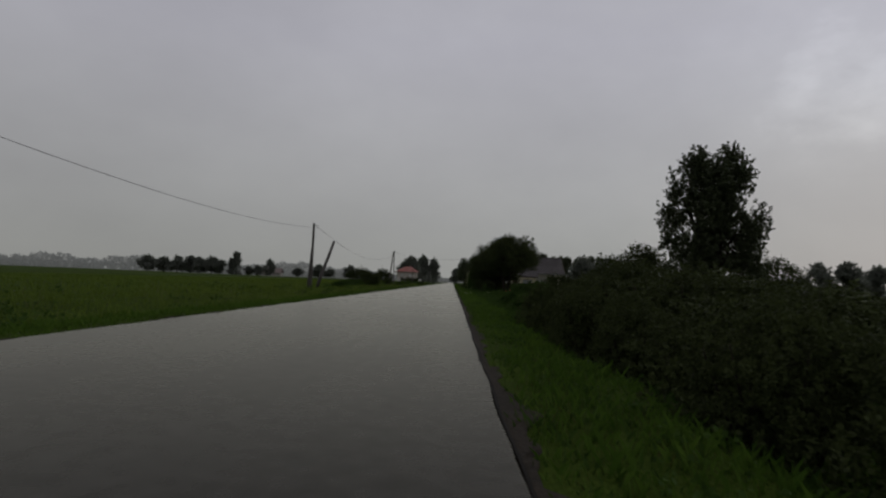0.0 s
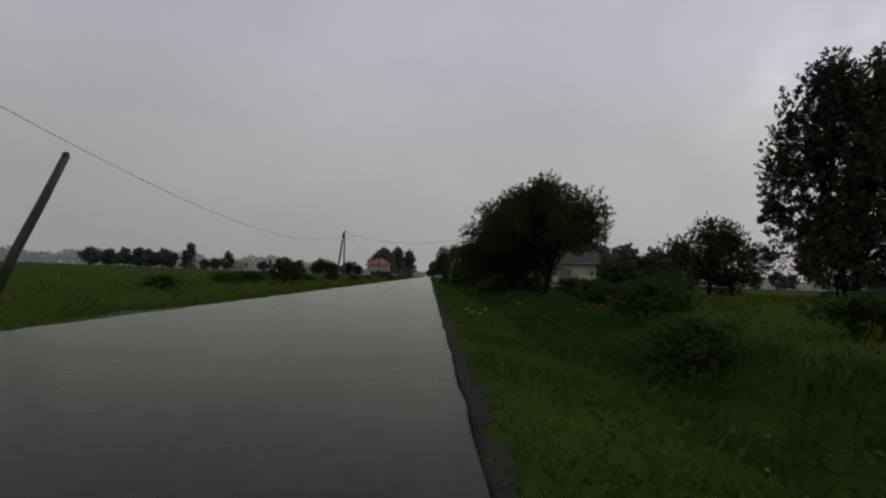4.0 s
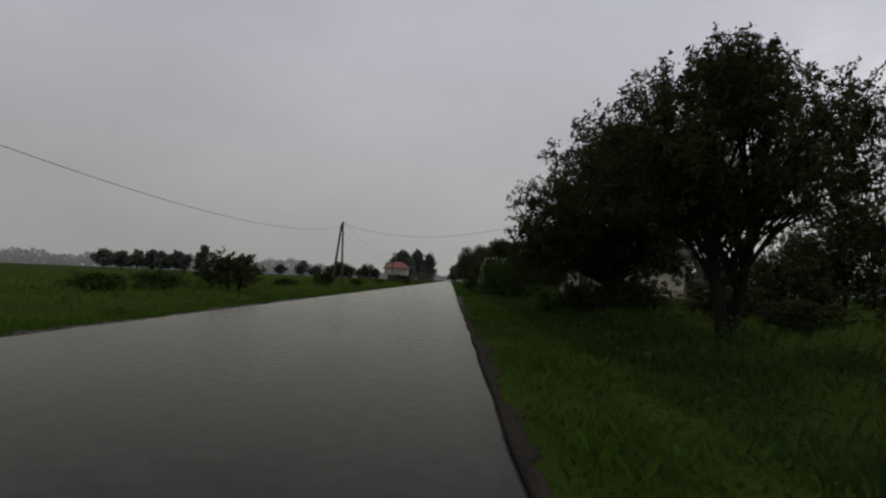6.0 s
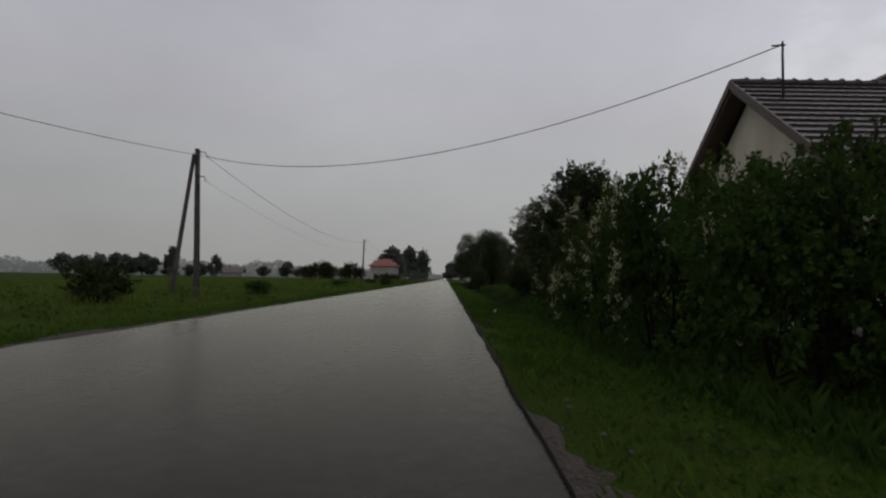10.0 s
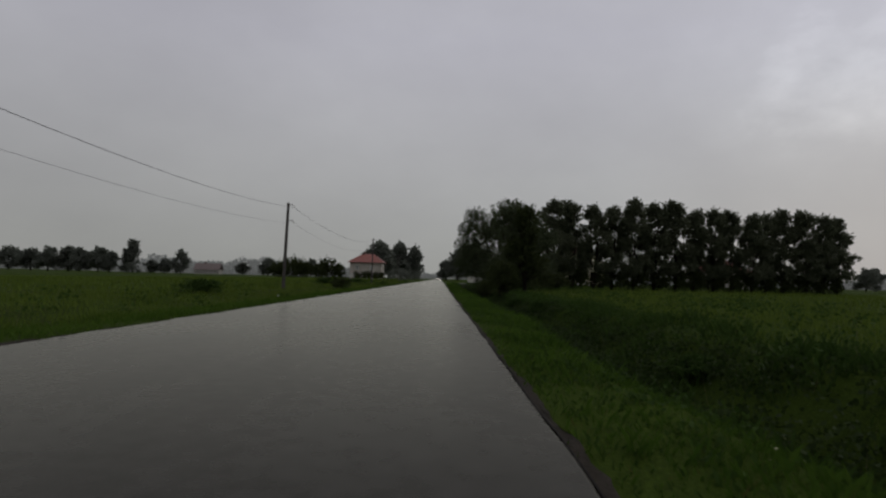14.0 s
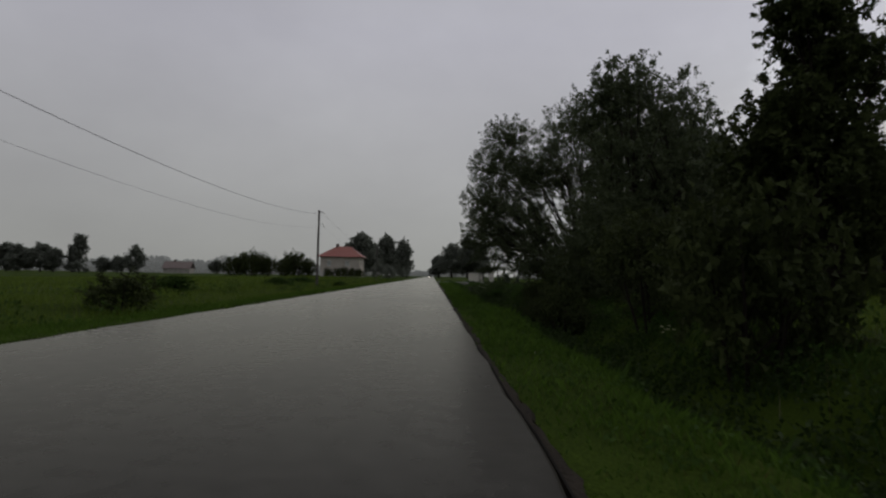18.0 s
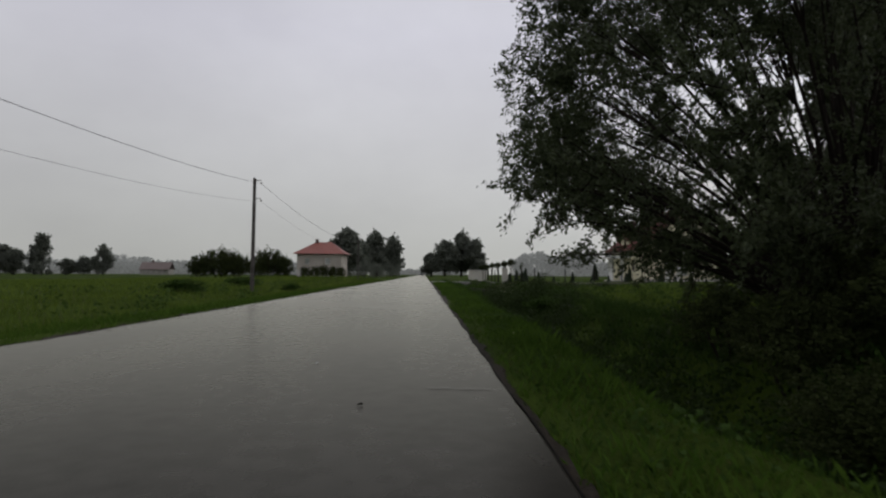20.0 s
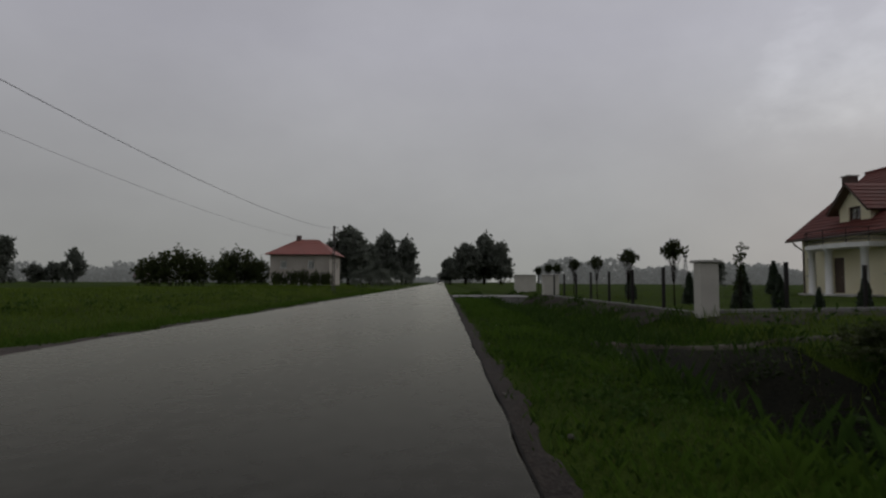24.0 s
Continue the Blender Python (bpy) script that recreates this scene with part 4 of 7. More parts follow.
def courses(parent, a, b, c, d, rows, mat, name="tile_course", thick=0.03, wave=0.0, cols=1):
    """Rows of tiles over a roof plane a (eave left), b (eave right), c (ridge right), d (ridge left), each lapped on the one below."""
    a, b, c, d = (Vector(p) for p in (a, b, c, d))
    n = (b - a).cross(d - a).normalized()
    for i in range(rows):
        t0, t1 = i / rows, min(1.0, (i + 1.12) / rows)
        lo0, lo1 = a.lerp(d, t0), b.lerp(c, t0)
        hi0, hi1 = a.lerp(d, t1), b.lerp(c, t1)
        s = Shape()
        if wave:
            k = max(8, int((lo1 - lo0).length / 0.22))
            v = []
            for e0, e1, up in ((lo0, lo1, thick * 1.6), (hi0, hi1, 0.012)):
                for j in range(2 * k + 1):
                    v.append(e0.lerp(e1, j / (2 * k)) + n * (up + (wave if j % 2 else 0)))
            for j in range(2 * k + 1):
                v.append(lo0.lerp(lo1, j / (2 * k)) + n * 0.002)
            m = 2 * k + 1
            s.add(v, [(j, j + 1, m + j + 1, m + j) for j in range(2 * k)] + [(2 * m + j, 2 * m + j + 1, j + 1, j) for j in range(2 * k)])
        else:
            s.add([lo0 + n * thick * 1.6, lo1 + n * thick * 1.6, hi1 + n * 0.012, hi0 + n * 0.012, lo0 + n * 0.002, lo1 + n * 0.002], [(0, 1, 2, 3), (4, 5, 1, 0)])
        part(name, s, mat, parent)


# old farmhouse with a grey tiled roof
h = thing("farmhouse", "old single-storey cream farmhouse with a grey tiled roof", "house")
g = -0.1
s = Shape()
facade(s, 7.0, 18.0, g, 2.95, 97.3, 97.55, [(8.3, 9.3, 0.95, 2.2), (10.0, 10.7, g + 0.15, 2.15), (13.9, 15.4, 0.95, 2.4)])
s.box(7.0, 7.25, 97.55, 103.2, g, 2.95).box(17.75, 18.0, 97.55, 103.2, g, 2.95).box(7.25, 17.75, 102.95, 103.2, g, 2.95)
for xx in (7.0, 17.75):
    v = [(xx, 97.3, 2.95), (xx, 103.3, 2.95), (xx, 100.3, 5.4), (xx + 0.25, 97.3, 2.95), (xx + 0.25, 103.3, 2.95), (xx + 0.25, 100.3, 5.4)]
    s.add(v, [(0, 1, 2), (5, 4, 3), (0, 3, 4, 1), (1, 4, 5, 2), (2, 5, 3, 0)])
part("wall", s.weld(), CREAM, h, "stained cream plaster")
part("floor_slab", Shape().box(7.25, 17.75, 97.55, 102.95, g - 0.1, g + 0.1), CONCRETE, h)
part("plinth", Shape().box(6.95, 18.05, 97.25, 97.296, g - 0.3, g + 0.45, 0.01), CONCRETE, h, "grey rendered plinth")
w = window(h, 13.9, 15.4, 0.95, 2.4, 97.38, None, WHITE, (0.34, 0.67), (), False)
window(h, 8.3, 9.3, 0.95, 2.2, 97.38, None, WHITE, (0.5,), (0.7,), True)
d = Shape().box(10.0, 10.7, 97.36, 97.42, g + 0.15, 2.15, 0.01).box(10.08, 10.62, 97.345, 97.36, 0.2, 0.95, 0.01).box(10.08, 10.62, 97.345, 97.36, 1.1, 2.0, 0.01)
door = part("door", d, BROWN, h, "dark brown panelled door")
part("door_handle", Shape().tube([(10.6, 97.33, 1.0), (10.48, 97.33, 1.0)], [0.012, 0.012], 6), STEEL, door)
r = Shape()
r.slab((6.55, 96.65, 3.0), (18.35, 96.65, 3.0), (18.35, 100.3, 5.62), (6.55, 100.3, 5.62), 0.12)
r.slab((18.35, 103.95, 3.0), (6.55, 103.95, 3.0), (6.55, 100.3, 5.62), (18.35, 100.3, 5.62), 0.12)
roof = part("roof", r, BROWN, h, "grey tiled gable roof")
courses(roof, (6.55, 96.6, 3.0), (18.35, 96.6, 3.0), (18.35, 100.3, 5.65), (6.55, 100.3, 5.65), 15, SLATE, thick=0.045, wave=0.01)
courses(roof, (18.35, 104.0, 3.0), (6.55, 104.0, 3.0), (6.55, 100.3, 5.65), (18.35, 100.3, 5.65), 15, SLATE)
s = Shape()
for i in range(32):
    x = 6.55 + i * 0.369
    s.tube([(x, 100.3, 5.69), (x + 0.34, 100.3, 5.70), (x + 0.39, 100.3, 5.73)], [0.1, 0.11, 0.125], 8)
part("ridge_capping", s, SLATE, roof)
for xx in (6.5, 18.36):
    s = Shape()
    s.add([(xx, 96.6, 2.9), (xx, 96.6, 3.08), (xx, 100.3, 5.76), (xx, 104.0, 3.08), (xx, 104.0, 2.9), (xx, 100.3, 5.56), (xx + 0.03, 96.6, 2.9), (xx + 0.03, 96.6, 3.08), (xx + 0.03, 100.3, 5.76), (xx + 0.03, 104.0, 3.08), (xx + 0.03, 104.0, 2.9), (xx + 0.03, 100.3, 5.56)],
          [(0, 1, 2, 5), (5, 2, 3, 4), (6, 11, 8, 7), (11, 10, 9, 8), (1, 7, 8, 2), (2, 8, 9, 3), (0, 6, 7, 1), (0, 5, 11, 6), (5, 4, 10, 11), (4, 3, 9, 10)])
    part("bargeboard", s, BROWN, roof)
s = Shape()
s.tube([(6.5, 96.5, 2.92), (18.4, 96.5, 2.90)], [0.06, 0.06], 8)
part("gutter", s, STEEL, h, "grey sheet-metal gutter")
s = Shape()
s.tube([(18.36, 96.52, 2.9), (18.3, 96.9, 2.6), (18.12, 97.24, 2.45), (18.1, 97.24, -0.1)], [0.045] * 4, 8)
part("downpipe", s, STEEL, h)
# closed porch in front
s = Shape()
facade(s, 10.95, 13.65, g, 2.35, 95.7, 95.9, [(11.45, 13.0, 0.95, 1.95)])
s.box(10.95, 11.15, 95.9, 97.29, g, 2.35).box(13.45, 13.65, 95.9, 97.29, g, 2.35)
porch = part("porch", s.weld(), PORCH, h, "small closed porch with one window")
window(porch, 11.45, 13.0, 0.95, 1.95, 95.76, None, BROWN, (0.5,), (), True)
r = Shape()
r.slab((10.7, 95.35, 2.32), (13.9, 95.35, 2.32), (13.9, 96.75, 3.1), (10.7, 96.75, 3.1), 0.08)
proof = part("porch_roof", r, BROWN, h)
courses(proof, (10.7, 95.3, 2.34), (13.9, 95.3, 2.34), (13.9, 96.8, 3.14), (10.7, 96.8, 3.14), 5, SLATE, thick=0.045, wave=0.01)
# chimney
s = Shape()
s.stack(10.55, 11.2, 100.35, 100.95, 5.35, 7, 0.1)
ch = part("chimney", s, BRICK, h, "short sooty brick chimney")
part("chimney_cap", Shape().box(10.45, 11.3, 100.25, 101.05, 6.05, 6.13, 0.015), CONCRETE, ch)
s = Shape()
s.tube([(7.24, 99.4, 4.8), (7.24, 99.4, 6.32)], [0.03, 0.025], 8).tube([(7.0, 99.4, 6.22), (7.3, 99.4, 6.25)], [0.02, 0.02], 6)
part("roof_mast", s, DARK_STEEL, h, "steel cable mast on the roof")

# yard fence with sunray panels before the farmhouse
fence = thing("yard_fence", "rusty brown steel yard fence with sunray panels in tall weeds", "fence")
FY = 93.0


def sunray(x0, x1, name, label=""):
    """A framed panel: rods fan up from the middle of the bottom rail."""
    f = Shape()
    f.box(x0, x1, FY - 0.02, FY + 0.02, 0.86, 0.91, 0.005).box(x0, x1, FY - 0.015, FY + 0.015, 0.72, 0.75, 0.004).box(x0, x1, FY - 0.02, FY + 0.02, 0.04, 0.09, 0.005)
    for xx in (x0, x1 - 0.04):
        f.box(xx, xx + 0.04, FY - 0.018, FY + 0.018, 0.09, 0.86, 0.005)
    p = part(name, f, RUST, fence, label)
    rods, mid = Shape(), (x0 + x1) / 2
    for k in range(9):
        a = math.radians(12 + 156 * k / 8)
        reach = min(0.63 / max(0.05, math.sin(a)), (x1 - x0) * 0.47 / max(0.05, abs(math.cos(a))))
        rods.tube([(mid, FY, 0.09), (mid + reach * math.cos(a), FY, 0.09 + reach * math.sin(a))], [0.009, 0.009], 5)
    rods.tube([(mid + 0.2 * math.cos(math.pi * q / 8), FY, 0.09 + 0.2 * math.sin(math.pi * q / 8)) for q in range(9)], [0.009] * 9, 5)
    part("ray_bars", rods, RUST, p)
    for xx in (x0 + 0.3, x1 - 0.3):
        curl = Shape().tube([(xx - 0.14 + 0.28 * q / 8, FY, 0.91 + 0.11 * math.sin(math.pi * q / 8)) for q in range(9)], [0.008] * 9, 5)
        part("scroll", curl, RUST, p)


for x0, x1 in ((7.1, 8.5), (8.6, 10.2), (12.1, 13.6), (13.7, 15.3), (15.4, 17.0)):
    sunray(x0, x1, "panel")
sunray(10.65, 12.0, "gate_leaf", "narrow gate leaf between dark posts")
for x in (7.05, 8.55, 12.05, 13.65, 15.35, 17.05):
    part("post", Shape().box(x - 0.04, x + 0.04, FY - 0.04, FY + 0.04, -0.5, 1.0, 0.008), RUST, fence)
for x in (10.42,):
    gp = part("gate_post", Shape().box(x - 0.17, x + 0.17, FY - 0.15, FY + 0.15, -0.5, 0.98, 0.02), BRICK, fence, "thick dark brick gate post")
    part("post_cap", Shape().box(x - 0.22, x + 0.22, FY - 0.2, FY + 0.2, 0.982, 1.04, 0.015), CONCRETE, gp)
bench = thing("garden_bench", "low dark plank bench in the farmhouse yard", "bench")
part("seat", Shape().box(10.75, 11.65, 93.9, 94.25, 0.28, 0.34, 0.01), GREY_WOOD, bench)
for xx in (10.82, 11.5):
    part("leg", Shape().box(xx, xx + 0.08, 93.94, 94.2, -0.2, 0.279, 0.008), GREY_WOOD, bench)

# yellow house with a brown-red roof
YG = 0.3
y = thing("villa", "pale yellow one-and-a-half-storey villa with a brown-red tiled roof", "house")
X0, X1, Y0, Y1, XR, EZ, RZ = 23.1, 32.1, 238.0, 248.9, 27.85, 3.75, 8.15
SL = (RZ - EZ) / (33.25 - XR)
wz = RZ - SL * (XR - X0) - 0.16
s = Shape()
facade(s, X0, X1, YG, 3.42, Y0, Y0 + 0.3, [(25.6, 26.55, 1.05, 2.8), (27.05, 27.9, YG + 0.7, 2.8)])
facade(s, X0, X1, 3.42, wz, Y0, Y0 + 0.3, [(26.3, 27.3, 3.45, wz)])
def lean_piece(x0, x1, za, zb, s):
    """Gable strip under the slope between x0 and x1."""
    v = [(x0, Y0, wz), (x1, Y0, wz), (x1, Y0, zb), (x0, Y0, za), (x0, Y0 + 0.3, wz), (x1, Y0 + 0.3, wz), (x1, Y0 + 0.3, zb), (x0, Y0 + 0.3, za)]
    s.add(v, [(0, 1, 2, 3), (7, 6, 5, 4), (0, 4, 5, 1), (1, 5, 6, 2), (2, 6, 7, 3), (3, 7, 4, 0)])
under = lambda x: RZ - SL * abs(x - XR) - 0.15
lean_piece(X0, 26.3, max(under(X0), wz + 0.001), under(26.3), s)
v_top = 5.3
s.box(26.3, 27.3, Y0, Y0 + 0.3, v_top, under(26.3))
lean_piece(27.3, XR, under(27.3), under(XR), s)
s.add([(26.3, Y0, under(26.3)), (27.3, Y0, under(26.3)), (27.3, Y0, under(27.3)), (26.3, Y0 + 0.3, under(26.3)), (27.3, Y0 + 0.3, under(26.3)), (27.3, Y0 + 0.3, under(27.3))], [(0, 1, 2), (5, 4, 3), (0, 2, 5, 3)])
lean_piece(XR, 28.65, under(XR), under(28.65), s)
s.box(28.65, 29.6, Y0, Y0 + 0.3, wz, 4.18)
lean_piece_low = [(28.65, Y0, 5.25), (29.6, Y0, 5.25), (29.6, Y0, under(29.6)), (28.65, Y0, under(28.65)), (28.65, Y0 + 0.3, 5.25), (29.6, Y0 + 0.3, 5.25), (29.6, Y0 + 0.3, under(29.6)), (28.65, Y0 + 0.3, under(28.65))]
s.add(lean_piece_low, [(0, 1, 2, 3), (7, 6, 5, 4), (0, 4, 5, 1), (1, 5, 6, 2), (2, 6, 7, 3), (3, 7, 4, 0)])
lean_piece(29.6, X1, under(29.6), max(under(X1), wz + 0.001), s)
s.box(X1 - 0.3, X1, Y0 + 0.3, Y1, YG, wz)
s.box(X0 + 0.3, X1 - 0.3, Y1 - 0.3, Y1, YG, wz)
WEST = Matrix(((0, 1, 0, X0), (-1, 0, 0, 0), (0, 0, 1, 0), (0, 0, 0, 1)))
facade(s, -Y1, -(Y0 + 0.3), YG, wz, 0.0, 0.3, [(-248.4, -247.6, 1.5, 2.6), (-246.0, -245.0, YG + 0.15, 2.5), (-241.8, -240.6, 1.55, 2.75)], WEST)
v = [(X0, Y1, wz), (X1, Y1, wz), (XR, Y1, under(XR)), (X0, Y1 - 0.3, wz), (X1, Y1 - 0.3, wz), (XR, Y1 - 0.3, under(XR))]
s.add(v, [(2, 1, 0), (3, 4, 5), (0, 3, 5, 2), (1, 2, 5, 4)])
part("wall", s.weld(), YELLOW, y, "pale yellow rendered walls")
part("floor_slab", Shape().box(X0 + 0.3, X1 - 0.3, Y0 + 0.3, Y1 - 0.3, YG - 0.2, YG + 0.1), CONCRETE, y)
part("upper_floor", Shape().box(X0 + 0.3, X1 - 0.3, Y0 + 0.3, Y1 - 0.3, 3.05, 3.3), CONCRETE, y)
part("plinth", Shape().box(X0 - 0.04, X1 + 0.04, Y0 - 0.045, Y0 - 0.004, YG - 0.4, YG + 0.3), CONCRETE, y)
# curtains behind the villa panes are added to imitate greyish reflected sky
window(y, 25.6, 26.55, 1.05, 2.8, Y0 + 0.1, None, WHITE, (0.5,), (), True)
window(y, 27.05, 27.9, YG + 0.7, 2.8, Y0 + 0.1, None, WHITE, (0.5,), (), True)
window(y, 26.3, 27.3, 3.45, 5.3, Y0 + 0.1, None, BROWN, (0.5,), (), True, name="balcony_door")
window(y, 28.65, 29.6, 4.18, 5.25, Y0 + 0.1, None, BROWN, (0.5,), (), True)
window(y, -241.8, -240.6, 1.55, 2.75, 0.1, WEST, BROWN, (0.5,), (0.5,), True)
window(y, -248.4, -247.6, 1.5, 2.6, 0.1, WEST, BROWN, (0.5,), (0.5,), True)
door = part("door", Shape().box(-246.0, -245.0, 0.12, 0.18, YG + 0.15, 2.5, 0.01, WEST).box(-245.85, -245.15, 0.10, 0.12, 0.7, 1.3, 0.01, WEST).box(-245.85, -245.15, 0.10, 0.12, 1.45, 2.35, 0.01, WEST), BROWN, y, "dark brown front door")
part("door_handle", Shape().tube([(X0 + 0.08, 245.2, 1.35), (X0 + 0.08, 245.35, 1.35)], [0.014, 0.014], 6), STEEL, door)
# gable balcony
b = part("balcony", Shape().box(25.4, 28.4, Y0 - 1.15, Y0 - 0.01, 3.22, 3.42, 0.015), WHITE, y, "gable balcony on a white slab")
for x0, x1, dy in ((25.45, 25.7, 0.35), (26.62, 26.98, 0.12), (28.05, 28.35, 0.35)):
    part("balcony_pier", Shape().box(x0, x1, Y0 - dy, Y0 - 0.01, YG, 3.218, 0.01), WHITE, b, "white pier under the balcony")
s = Shape()
for z in (3.55, 4.38):
    s.box(25.44, 28.36, Y0 - 1.12, Y0 - 1.08, z, z + 0.05, 0.005)
    for xx in (25.44, 28.32):
        s.box(xx, xx + 0.04, Y0 - 1.08, Y0 - 0.02, z, z + 0.05)
for i in range(25):
    xx = 25.46 + i * 0.119
    s.box(xx, xx + 0.045, Y0 - 1.11, Y0 - 1.09, 3.42, 4.38)
part("railing", s, DARK_STEEL, b, "dark steel railing")
s = Shape()
s.add([(25.75 + 0.36 * q * math.cos(a * math.pi / 8), Y0 - 0.5 + 0.12 * q * q, 4.95 + 0.36 * q * math.sin(a * math.pi / 8)) for q in (0.05, 0.5, 1.0) for a in range(16)], [(k * 16 + a, k * 16 + (a + 1) % 16, (k + 1) * 16 + (a + 1) % 16, (k + 1) * 16 + a) for k in (0, 1) for a in range(16)])
dish = part("satellite_dish", s, DARK_STEEL, y, "grey satellite dish on the gable")
part("dish_arm", Shape().tube([(25.75, Y0, 4.6), (25.75, Y0 - 0.42, 4.65), (25.75, Y0 - 0.46, 4.95)], [0.02] * 3, 6), STEEL, dish)
# roof
r = Shape()
EY0, EY1 = Y0 - 0.7, Y1 + 0.5
EXL, EXR = 22.45, 33.25
r.slab((EXL, EY1, EZ), (EXL, EY0, EZ), (XR, EY0, RZ), (XR, EY1, RZ), 0.14)
r.slab((EXR, EY0, EZ), (EXR, EY1, EZ), (XR, EY1, RZ), (XR, EY0, RZ), 0.14)
roof = part("roof", r, BROWN, y, "steep brown-red tiled gable roof")
courses(roof, (EXL - 0.05, EY1, EZ), (EXL - 0.05, EY0, EZ), (XR, EY0, RZ + 0.02), (XR, EY1, RZ + 0.02), 20, RED_TILE, wave=0.025)
courses(roof, (EXR + 0.05, EY0, EZ), (EXR + 0.05, EY1, EZ), (XR, EY1, RZ + 0.02), (XR, EY0, RZ + 0.02), 20, RED_TILE)
s = Shape()
for i in range(34):
    yy = EY0 + i * 0.36
    s.tube([(XR, yy, RZ + 0.05), (XR, yy + 0.33, RZ + 0.06), (XR, yy + 0.38, RZ + 0.09)], [0.1, 0.11, 0.125], 8)
part("ridge_capping", s, RED_TILE, roof)
for yy in (EY0 - 0.03, EY1):
    for a, bb in (((EXL - 0.05, EZ), (XR, RZ)), ((XR, RZ), (EXR + 0.05, EZ))):
        v = [(a[0], yy, a[1] - 0.16), (bb[0], yy, bb[1] - 0.16), (bb[0], yy, bb[1] + 0.05), (a[0], yy, a[1] + 0.05)]
        v += [(p[0], yy + 0.03, p[2]) for p in v]
        s = Shape()
        s.add(v, [(0, 1, 2, 3), (7, 6, 5, 4), (0, 4, 5, 1), (1, 5, 6, 2), (2, 6, 7, 3), (3, 7, 4, 0)])
        part("bargeboard", s, BROWN, roof)
s = Shape()
s.tube([(EXL - 0.1, EY0, EZ - 0.08), (EXL - 0.1, EY1, EZ - 0.08)], [0.07, 0.07], 8)
part("gutter", s, BROWN, y)
for yy in (238.2, 248.7):
    s = Shape()
    s.tube([(EXL - 0.1, yy, EZ - 0.1), (EXL + 0.1, yy, EZ - 0.35), (X0 - 0.06, yy, EZ - 0.7), (X0 - 0.06, yy, YG)], [0.05] * 4, 8)
    part("downpipe", s, BROWN, y)
for xx, yy, z0, z1 in ((27.75, 241.2, 7.3, 8.75), (25.4, 247.6, 5.6, 7.7)):
    s = Shape()
    s.stack(xx - 0.3, xx + 0.3, yy - 0.3, yy + 0.3, z0, int((z1 - z0) / 0.12), 0.12)
    c = part("chimney", s, BRICK, y, "dark brick chimney")
    part("chimney_cap", Shape().box(xx - 0.37, xx + 0.37, yy - 0.37, yy + 0.37, z1 - 0.08, z1, 0.015), CONCRETE, c)
# dormer towards the road
DY, DW, DX = 244.3, 1.25, 23.3
s = Shape()
dz0, dz1, dza = 4.1, 5.35, 6.55
s.box(DX, DX + 0.2, DY - DW, DY - 0.5, dz0, dz1).box(DX, DX + 0.2, DY + 0.5, DY + DW, dz0, dz1)
s.add([(DX, DY - DW, dz1), (DX, DY + DW, dz1), (DX, DY, dza), (DX + 0.2, DY - DW, dz1), (DX + 0.2, DY + DW, dz1), (DX + 0.2, DY, dza)], [(1, 0, 2), (3, 4, 5), (0, 1, 4, 3), (0, 3, 5, 2), (1, 2, 5, 4)])
s.box(DX + 0.2, 25.3, DY - DW, DY - DW + 0.15, dz0, dz1).box(DX + 0.2, 25.3, DY + DW - 0.15, DY + DW, dz0, dz1)
dorm = part("dormer", s, YELLOW, y, "gabled roof dormer with a balcony door")
window(dorm, -(DY + 0.5), -(DY - 0.5), 3.4, dz1, 0.1, Matrix.Translation((DX - X0, 0, 0)) @ WEST, BROWN, (0.5,))
r = Shape()
sl = (dza - dz1) / DW
ow = DW + 0.45
ez = dza + 0.1 - sl * ow
r.slab((DX - 0.5, DY - ow, ez), (26.6, DY - ow, ez), (26.6, DY, dza + 0.1), (DX - 0.5, DY, dza + 0.1), 0.1)
r.slab((26.6, DY + ow, ez), (DX - 0.5, DY + ow, ez), (DX - 0.5, DY, dza + 0.1), (26.6, DY, dza + 0.1), 0.1)
dr = part("dormer_roof", r, BROWN, y)
courses(dr, (DX - 0.52, DY - ow - 0.03, ez), (26.6, DY - ow - 0.03, ez), (26.6, DY, dza + 0.12), (DX - 0.52, DY, dza + 0.12), 7, RED_TILE)
courses(dr, (26.6, DY + ow + 0.03, ez), (DX - 0.52, DY + ow + 0.03, ez), (DX - 0.52, DY, dza + 0.12), (26.6, DY, dza + 0.12), 7, RED_TILE)
# rounded entrance porch under the dormer
s = Shape()
pts = [(X0 - 0.002, 241.5), (22.1, 241.6), (21.6, 242.6), (21.45, 244.3), (21.6, 246.0), (22.1, 247.0), (X0 - 0.002, 247.1)]
nP = len(pts)
s.add([(a, b, 2.95) for a, b in pts] + [(a, b, 3.2) for a, b in pts], [tuple(range(nP)), tuple(range(2 * nP - 1, nP - 1, -1))] + [(i + nP, (i + 1) % nP + nP, (i + 1) % nP, i) for i in range(nP)])
po = part("porch", s, WHITE, y, "curved white porch slab on columns")
for a, b in ((22.2, 242.1), (21.75, 244.3), (22.2, 246.5)):
    part("column", Shape().tube([(a, b, YG - 0.1), (a, b, YG + 0.1), (a, b, YG + 0.14), (a, b, 2.8), (a, b, 2.84), (a, b, 2.95)], [0.26, 0.26, 0.2, 0.18, 0.25, 0.25], 14), WHITE, po, "", True)
part("step", Shape().box(21.5, X0 - 0.01, 242.0, 246.8, YG - 0.15, YG + 0.12, 0.02), CONCRETE, po)
s = Shape()
